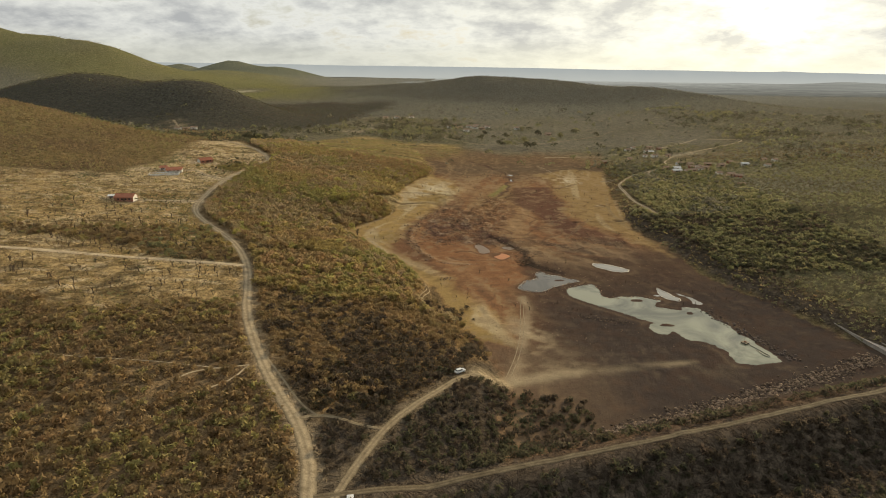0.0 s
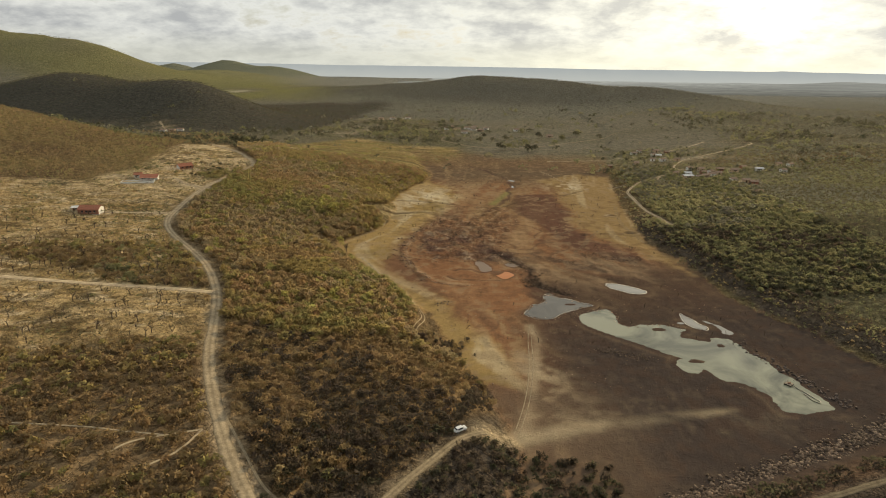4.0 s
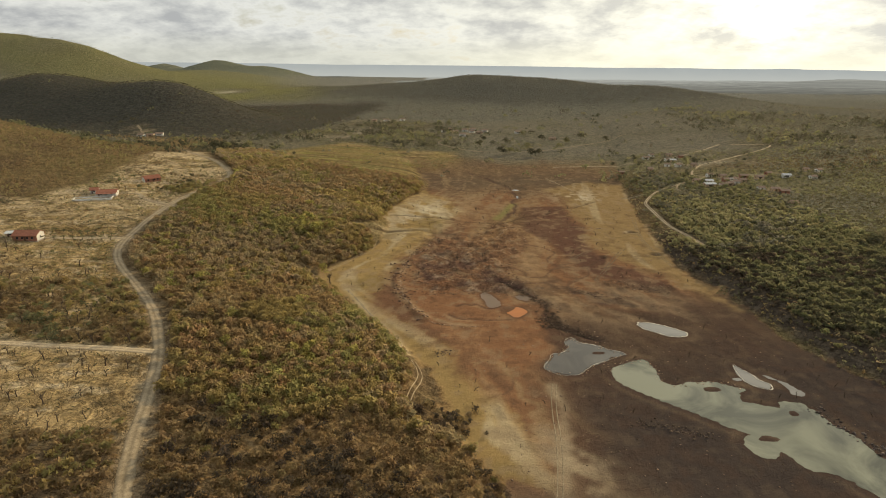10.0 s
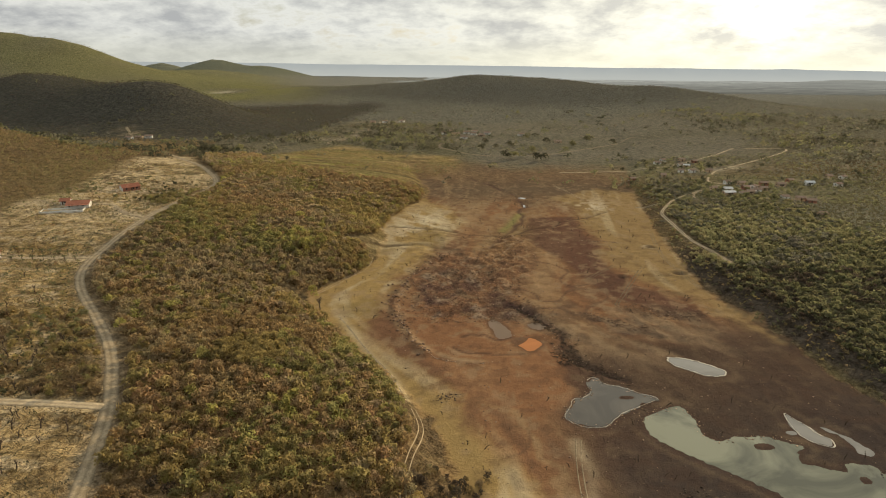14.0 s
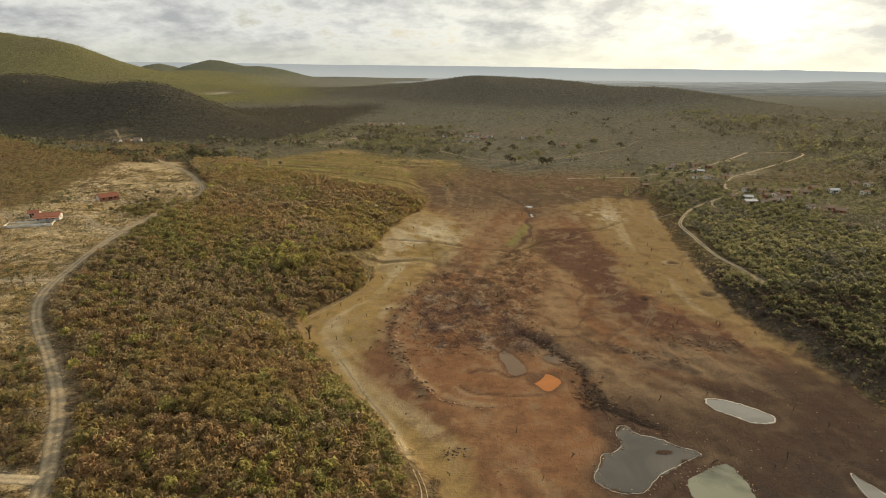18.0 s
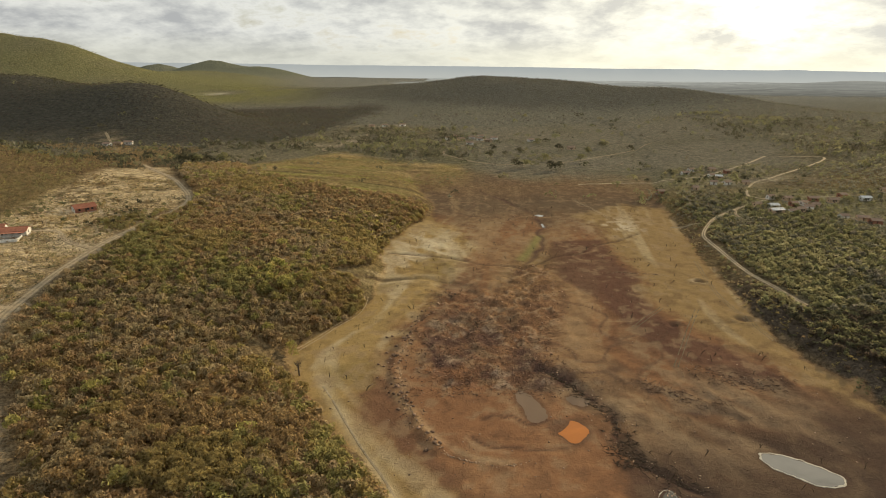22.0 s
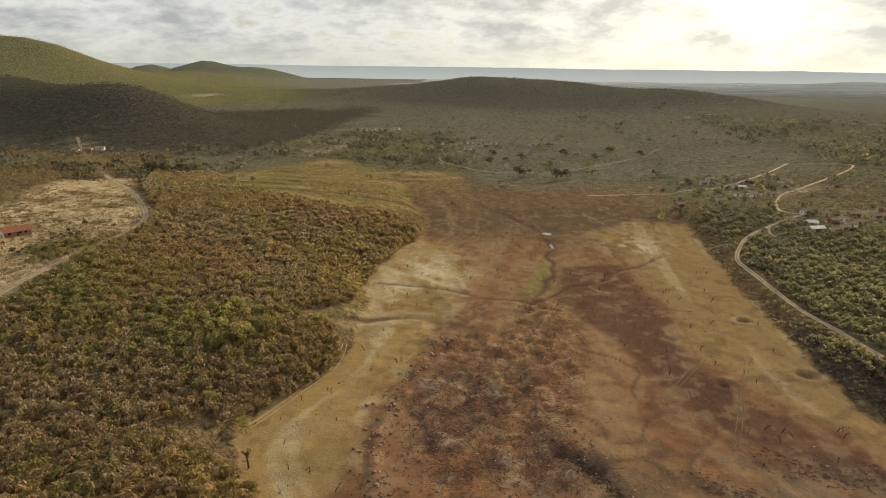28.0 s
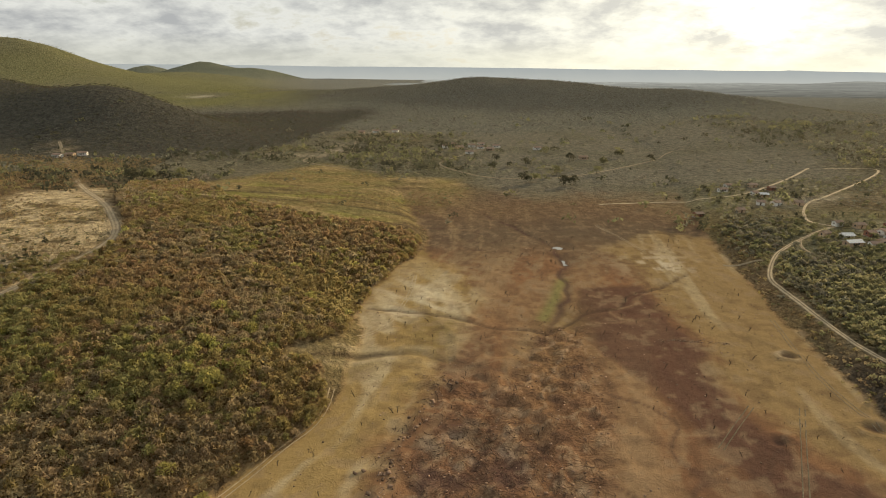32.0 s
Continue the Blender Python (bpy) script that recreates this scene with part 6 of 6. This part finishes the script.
def house(name, x, y, turn, wide, deep, high, wall_mat, roof_mat, label, rise=1.5, front=2, porch=False, group="", gable_mat=None):
    """A small gabled house: four walls with openings, door, windows, a ribbed tile roof."""
    root = empty(name, x, y, None, turn)
    lift = 0.05
    w2, d2, th = wide / 2, deep / 2, 0.2
    step = wide / (front + 1)
    wins = [(step * (k + 1) - 0.55 - (0.0), step * (k + 1) + 0.55, 1.0, 2.1) for k in range(front)]
    mid = wide / 2 if front % 2 == 0 else step * 0.5
    door = (mid - 0.45, mid + 0.45, 0.02, 2.1)
    wins = [w for w in wins if w[1] < door[0] - 0.1 or w[0] > door[1] + 0.1]
    sides = ((Matrix.Translation((-w2, -d2, lift)), wide, [door] + wins, "front"), (Matrix.Translation((w2, d2, lift)) @ Matrix.Rotation(math.pi, 4, "Z"), wide, wins[:1], "back"),
             (Matrix.Translation((w2, -d2 + th, lift)) @ Matrix.Rotation(math.pi / 2, 4, "Z"), deep - 2 * th, [(deep / 2 - 0.8, deep / 2 + 0.2, 1.0, 2.0)], "side"),
             (Matrix.Translation((-w2, d2 - th, lift)) @ Matrix.Rotation(-math.pi / 2, 4, "Z"), deep - 2 * th, [(deep / 2 - 0.8, deep / 2 + 0.2, 1.0, 2.0)], "side"))
    for m, length, opens, _ in sides:
        bm = bmesh.new()
        wall_run(bm, length, high, th, opens, m)
        if _ == "side":
            k = [bm.verts.new(m @ Vector(p)) for p in ((-th, 0, high), (length + th, 0, high), (length / 2, 0, high + rise - 0.05), (-th, th, high), (length + th, th, high), (length / 2, th, high + rise - 0.05))]
            for f in ((0, 1, 2), (5, 4, 3), (0, 3, 4, 1), (1, 4, 5, 2), (2, 5, 3, 0)):
                bm.faces.new([k[i] for i in f])
        wl = part("wall", bm, gable_mat if (_ == "side" and gable_mat) else wall_mat, root)
        for a, b, c, d in opens:
            bm = bmesh.new()
            k = len(bm.verts)
            box(bm, a, b, th * 0.45, th * 0.7, c, d)
            for v in bm.verts:
                v.co = m @ v.co
            is_door = c < 0.5
            pane = part("door" if is_door else "window", bm, MAT_DOOR if is_door else MAT_SHADE, root)
            if not is_door:
                bm = bmesh.new()
                box(bm, a - 0.06, b + 0.06, -0.08, th * 0.4, c - 0.08, c - 0.002)
                for v in bm.verts:
                    v.co = m @ v.co
                part("sill", bm, MAT_CONCRETE, pane)
    bm = bmesh.new()
    box(bm, -w2 - 0.25, w2 + 0.25, -d2 - 0.25, d2 + 0.25, -0.8, lift, 0.03)
    part("plinth", bm, MAT_CONCRETE, root)
    eave = 0.5
    run = math.hypot(d2 + eave, rise)
    for s in (-1, 1):
        bm = bmesh.new()
        slope = math.atan2(rise, d2)
        n = int((wide + 0.8) / 0.42)
        pw = (wide + 0.8) / n
        prof = [(-w2 - 0.4 + pw * (k + f), z_) for k in range(n) for f, z_ in ((0.0, 0.10), (0.25, 0.10), (0.35, 0.18), (0.65, 0.18), (0.75, 0.10))] + [(w2 + 0.4, 0.10)]
        rows = [[bm.verts.new((a, yy, b)) for a, b in prof] + [bm.verts.new((w2 + 0.4, yy, 0.0)), bm.verts.new((-w2 - 0.4, yy, 0.0))] for yy in (0.0, run + 0.1)]
        for k in range(len(rows[0])):
            q = (k + 1) % len(rows[0])
            bm.faces.new((rows[0][k], rows[0][q], rows[1][q], rows[1][k]))
        bm.faces.new(rows[0][::-1]), bm.faces.new(rows[1])
        bmesh.ops.recalc_face_normals(bm, faces=bm.faces)
        m = Matrix.Translation((0, 0, lift + high + rise + 0.02)) @ (Matrix.Rotation(math.pi, 4, "Z") if s < 0 else Matrix.Identity(4)) @ Matrix.Rotation(-slope, 4, "X")
        for v in bm.verts:
            v.co = m @ v.co
        part("roof", bm, roof_mat, root)
    bm = bmesh.new()
    stick(bm, (-w2 - 0.4, 0, lift + high + rise + 0.12), (w2 + 0.4, 0, lift + high + rise + 0.12), 0.16, 0.16, 8)
    part("ridge_cap", bm, roof_mat, root)
    if porch:
        bm = bmesh.new()
        box(bm, -w2, w2, -d2 - 3.0, -d2 - 0.25, high - 0.35, high - 0.22)
        part("porch_roof", bm, roof_mat, root)
        for k in range(5):
            bm = bmesh.new()
            xx = -w2 + 0.2 + k * (wide - 0.4) / 4
            stick(bm, (xx, -d2 - 2.8, -0.3), (xx, -d2 - 2.8, high - 0.35), 0.09, 0.09, 8)
            part("porch_post", bm, MAT_WHITE, root)
    return tagged(root, label, "house", group)


house("farmhouse", -205, 373, 4, 11.5, 7.0, 2.9, MAT_BRICK, MAT_TILE, "long red-brick farmhouse with orange tile roof and white gable", 1.6, 4, gable_mat=MAT_WHITE)
house("shed", -215, 376, 12, 4.5, 4.0, 2.2, MAT_OCHRE, MAT_SHEET, "small pale shed beside the brick farmhouse", 0.5, 1)
house("villa", -211, 459, 16, 11.5, 6.5, 2.4, MAT_WHITE, MAT_TILE, "white villa with red tile roof on a walled terrace", 1.2, 3, True)
house("villa_annex", -221, 463, 16, 5.0, 4.5, 2.3, MAT_WHITE, MAT_TILE, "small white annex with a red tile roof", 1.1, 1)
house("country_house", -207, 510, 48, 11.0, 6.0, 2.5, MAT_BRICK, MAT_TILE, "brick-walled country house with red tiles and white end", 1.7, 4, gable_mat=MAT_WHITE)


def terrace(x, y, turn, wide, deep):
    root = empty("terrace", x, y, None, turn)
    bm = bmesh.new()
    box(bm, -wide / 2, wide / 2, -deep / 2, deep / 2, -1.2, 0.12, 0.03)
    part("paving", bm, MAT_CONCRETE, root, "pale concrete paving")
    for x0, x1, y0, y1 in ((-wide / 2, wide / 2, -deep / 2 - 0.25, -deep / 2 - 0.003), (-wide / 2, wide / 2, deep / 2 + 0.003, deep / 2 + 0.25), (-wide / 2 - 0.25, -wide / 2 - 0.003, -deep / 2, deep / 2), (wide / 2 + 0.003, wide / 2 + 0.25, -deep / 2, deep / 2)):
        bm = bmesh.new()
        box(bm, x0, x1, y0, y1, -1.2, 1.0, 0.03)
        part("parapet", bm, MAT_WHITE, root, "whitewashed low wall")
    for k in range(9):
        for yy in (-deep / 2 - 0.125, deep / 2 + 0.125):
            bm = bmesh.new()
            xx = -wide / 2 + 0.2 + k * (wide - 0.4) / 8
            box(bm, xx - 0.17, xx + 0.17, yy - 0.17, yy + 0.17, 1.003, 1.35, 0.03)
            part("pillar_cap", bm, MAT_WHITE, root)
    return tagged(root, "paved terrace with whitewashed parapet before a villa", "terrace")


terrace(-215, 449.5, 18, 21, 7)
HAMLET = ((247, 622.5, 8), (230, 583, 10), (239, 578, -6), (246, 582, 15), (251, 599, 4), (255, 588, -12), (227, 603.5, 20), (235, 596, 0), (256, 616, 9), (273, 612, -8), (259, 601, 30), (263, 594, 5),
          (261, 559, 3), (270, 554, -15), (299, 619, 12), (309, 608, -4), (341, 633, 8), (350, 628, 24), (258, 508, 6), (273, 546, -9), (328, 600, 14), (284, 606, 2),
          (243, 716, 10), (246, 708, -14), (262, 727, 5), (241, 682, 22), (256, 680, -3), (226, 733, 9), (209, 669, 0), (183, 676, 12), (232, 686, -20), (254, 741, 7), (236, 745, 16))
for k, (hx, hy, tn) in enumerate(HAMLET):
    wm = (MAT_WHITE, MAT_OCHRE, MAT_WHITE, MAT_OCHRE, MAT_BRICK)[k % 5]
    rm = MAT_SHEET if k in (1, 7, 15, 23) else MAT_TILE_OLD
    wide = 9.5 if k == 1 else (5.2, 6.4, 5.8, 7.0, 4.8, 6.0)[k % 6]
    house("cottage", hx, hy, tn, wide, (4.2, 4.8, 4.4)[k % 3], 2.5, wm, rm, {MAT_WHITE: "small whitewashed cottage", MAT_OCHRE: "small ochre plastered cottage", MAT_BRICK: "small brick cottage"}[wm] + (" with a pale sheet roof" if rm is MAT_SHEET else " with a weathered tile roof"), 0.9, 2, group="hamlet cottages")
FAR = ((16, 1012, 8), (50, 992, -10), (34, 952, 4), (24, 985, 20), (40, 1003, -5), (8, 992, 12), (60, 975, 0), (52, 1015, 15), (70, 1000, -12), (-112, 1139, 4), (-64, 1148, -6), (-92, 1144, 10), (-380, 880, 0), (-372, 888, 12), (-390, 875, -9), (158, 918, 5), (118, 985, 7))
for k, (hx, hy, tn) in enumerate(FAR):
    house("far_cottage", hx, hy, tn, 9, 6, 2.8, MAT_WHITE if k % 3 else MAT_OCHRE, MAT_TILE_OLD, ("whitewashed" if k % 3 else "ochre") + " cottage far off in the valley", 1.2, 2, group="far cottages")


# ---- vehicles, raft, spillway, fences, palms ----
def car(x, y, turn):
    root = empty("car", x, y, h1(x, y) + 0.02, turn)
    bm = bmesh.new()
    box(bm, -2.05, 2.05, -0.82, 0.82, 0.32, 0.92, 0.12)
    part("body", bm, MAT_CARPAINT, root)
    bm = bmesh.new()
    r = bmesh.ops.create_cube(bm, size=1.0)
    for v in r["verts"]:
        top = v.co.z > 0
        v.co = Vector((v.co.x * (1.9 if top else 2.7) - 0.25, v.co.y * (1.25 if top else 1.56), 1.42 if top else 0.90))
    bmesh.ops.bevel(bm, geom=bm.edges[:], offset=0.06, segments=2, affect="EDGES")
    cab = part("cabin", bm, MAT_CARPAINT, root)
    for sx, sy, w_, d_ in ((1.05, 0, 0.03, 1.2), (-1.55, 0, 0.03, 1.2), (-0.25, 0.755, 1.8, 0.03), (-0.25, -0.755, 1.8, 0.03)):
        bm = bmesh.new()
        box(bm, sx - w_ / 2, sx + w_ / 2, sy - d_ / 2, sy + d_ / 2, 1.0, 1.37)
        m = Matrix.Translation((sx, sy, 1.0)) @ Matrix.Rotation((-0.65 if sx > 0 else 0.65) if w_ < 0.1 else 0, 4, "Y") @ Matrix.Rotation((0.3 if sy > 0 else -0.3) if w_ > 0.1 else 0, 4, "X") @ Matrix.Translation((-sx, -sy, -1.0))
        for v in bm.verts:
            v.co = m @ v.co
        part("window", bm, MAT_SHADE, cab)
    for sx in (-1.3, 1.3):
        for sy in (-0.78, 0.78):
            bm = bmesh.new()
            stick(bm, (sx, sy - 0.1, 0.32), (sx, sy + 0.1, 0.32), 0.32, 0.32, 16)
            wheel = part("wheel", bm, MAT_TYRE, root)
            bm = bmesh.new()
            stick(bm, (sx, sy - 0.11, 0.32), (sx, sy + 0.11, 0.32), 0.18, 0.18, 10)
            part("rim", bm, MAT_SHEET, wheel)
    for sx in (-2.06, 2.06):
        for sy in (-0.6, 0.6):
            bm = bmesh.new()
            box(bm, sx - 0.03, sx + 0.03, sy - 0.15, sy + 0.15, 0.62, 0.78)
            part("headlight" if sx > 0 else "tail_light", bm, MAT_SHEET if sx > 0 else MAT_TILE, root)
    return tagged(root, "white car parked on sand beside the track", "car", "parked cars")


car(6.5, 183.8, 35)
car(-20.3, 111.9, 98)


def raft(x, y):
    root = empty("pump_raft", x, y, 0.08, 35)
    for k in range(4):
        bm = bmesh.new()
        stick(bm, (-1.2, -0.9 + 0.6 * k, 0.12), (1.2, -0.9 + 0.6 * k, 0.12), 0.28, 0.28, 12)
        part("drum", bm, MAT_HOSE, root)
    bm = bmesh.new()
    for k in range(7):
        box(bm, -1.3 + 0.38 * k, -0.98 + 0.38 * k, -1.2, 1.2, 0.41, 0.47)
    part("deck", bm, MAT_POST, root)
    bm = bmesh.new()
    box(bm, -0.5, 0.5, -0.3, 0.3, 0.475, 0.95, 0.08)
    stick(bm, (0.5, 0, 0.7), (0.9, 0, 0.7), 0.2, 0.2, 10)
    part("pump", bm, MAT_RUST, root)
    for sx, sy in ((-1.1, -1.0), (1.1, 1.0), (-1.1, 1.0)):
        bm = bmesh.new()
        stick(bm, (sx, sy, 0.47), (sx, sy, 1.5), 0.05, 0.05)
        part("post", bm, MAT_POST, root)
    cu = bpy.data.curves.new("hose", "CURVE")
    cu.dimensions, cu.bevel_depth, cu.bevel_resolution = "3D", 0.11, 2
    sp = cu.splines.new("BEZIER")
    pts = ((0, 0, 0.5), (1.5, -3, 0.12), (3.5, -9, 0.12), (3.9, -12.4, 0.12), (2.9, -12.0, 0.12), (1.6, -6.5, 0.12))
    sp.bezier_points.add(len(pts) - 1)
    for b_, p in zip(sp.bezier_points, pts):
        b_.co = p
        b_.handle_left_type = b_.handle_right_type = "AUTO"
    cu.materials.append(MAT_HOSE)
    hs = new("hose", cu)
    hs.parent = root
    hs.matrix_parent_inverse = Matrix.Rotation(radians(-35), 4, "Z")
    return tagged(root, "floating pump raft of drums with a black hose", "raft")


raft(128, 227)


def spillway():
    root = empty("spillway", 178, 238, None, -82)
    L = 44
    for yy, hh in ((0, 0.9), (5.0, 0.8)):
        for k in range(11):
            bm = bmesh.new()
            box(bm, -8 + k * 4.0, -8 + k * 4.0 + 3.97, yy, yy + 0.45, -1.6, hh, 0.04)
            part("wall_panel", bm, MAT_CONCRETE, root, "stained concrete panel")
    bm = bmesh.new()
    box(bm, -8, -8 + L, 0.46, 4.99, -1.6, 0.15)
    part("channel_floor", bm, MAT_CONCRETE, root)
    return tagged(root, "weathered concrete spillway channel at the dam's end", "spillway")


spillway()


def fence(line, gap, label):
    root = empty("fence", line[0][0], line[0][1])
    o = root.matrix_basis.translation
    pts = []
    for a, b in zip(line, line[1:]):
        n = max(1, round(math.dist(a, b) / gap))
        pts += [(a[0] + (b[0] - a[0]) * k / n, a[1] + (b[1] - a[1]) * k / n) for k in range(n)]
    rng = random.Random(len(pts))
    spots = []
    for px, py in pts:
        bm = bmesh.new()
        z0 = h1(px, py) - o.z
        stick(bm, (0, 0, -0.3), (rng.uniform(-0.06, 0.06), rng.uniform(-0.06, 0.06), rng.uniform(1.3, 1.6)), 0.09, 0.075)
        p = part("post", bm, MAT_POST, root)
        p.location = (px - o.x, py - o.y, z0)
        here = Vector((px - o.x, py - o.y, z0))
        spots.append(here)
    for hh in (0.45, 0.85, 1.2):
        bm = bmesh.new()
        rings = [[bm.verts.new(p + Vector((dx, dx, hh + dz))) for dx, dz in ((-0.012, -0.01), (0.012, -0.01), (0, 0.012))] for p in spots]
        for ra, rb in zip(rings, rings[1:]):
            for k in range(3):
                bm.faces.new((ra[k], ra[(k + 1) % 3], rb[(k + 1) % 3], rb[k]))
        part("wire", bm, MAT_RUST, root, "thin rusty fence wire")
    return tagged(root, label, "fence", "field fences")


fence([(-238, 434), (-205, 430), (-172, 428)], 2.8, "pale post-and-wire fence below the villa")
fence([(-188, 456), (-174, 449)], 2.0, "pale post-and-wire fence beside the drive")
fence([(-172, 452), (-169, 480), (-164, 520)], 3.0, "pale post-and-wire fence along the dirt road")
fence([(-240, 500), (-232, 530), (-225, 575)], 3.4, "pale post-and-wire fence at the field's edge")
fence([(-205, 259.5), (-150, 258.5), (-102, 260)], 9.0, "sparse dark posts along the sandy side track")


def palm(seed):
    rng = random.Random(seed)
    root = new("young_palm")
    root.empty_display_size = 0.4
    top = Vector((rng.uniform(-0.1, 0.1), rng.uniform(-0.1, 0.1), rng.uniform(1.4, 2.0)))
    bm = bmesh.new()
    stick(bm, (0, 0, -0.2), top, 0.16, 0.12, 7)
    part("trunk", bm, MAT_TRUNK, root)
    for k in range(11):
        a = k * 0.571 + rng.uniform(-0.2, 0.2)
        l, d = rng.uniform(1.2, 1.7), Vector((math.cos(a), math.sin(a), 0))
        s = Vector((-d.y, d.x, 0))
        bm = bmesh.new()
        rows = []
        for f, up, w_ in ((0, 0, 0.05), (0.35, 0.45, 0.26), (0.7, 0.4, 0.22), (1.0, 0.05, 0.03)):
            c = top + d * l * f + Vector((0, 0, up * l * 0.8))
            rows.append([bm.verts.new(c - s * w_ - Vector((0, 0, 0.08))), bm.verts.new(c), bm.verts.new(c + s * w_ - Vector((0, 0, 0.08)))])
        for r0, r1 in zip(rows, rows[1:]):
            bm.faces.new((r0[0], r0[1], r1[1], r1[0])), bm.faces.new((r0[1], r0[2], r1[2], r1[1]))
        part("frond", bm, LEAFS["leaf"], root)
    return tagged(root, "small dry palm beside a sandy drive", "palm", "palms along the drive")


palms = [palm(70), palm(71)]
spots = [(-200 + 4.2 * k, 386.5 - 0.2 * k) for k in range(8)] + [(-198 + 4.2 * k, 373.8 + 0.9 * k) for k in range(8)] + [(-196, 498), (-190, 502), (-186, 494), (-180, 508), (-182, 516), (-192, 512), (-176, 500), (-188, 520)]
for k, (px, py) in enumerate(spots):
    m = pose(px, py, h1(px, py), 0, 0, 47 * k)
    if k < 2:
        palms[k].matrix_basis = m
    else:
        copy_thing(palms[k % 2], m)
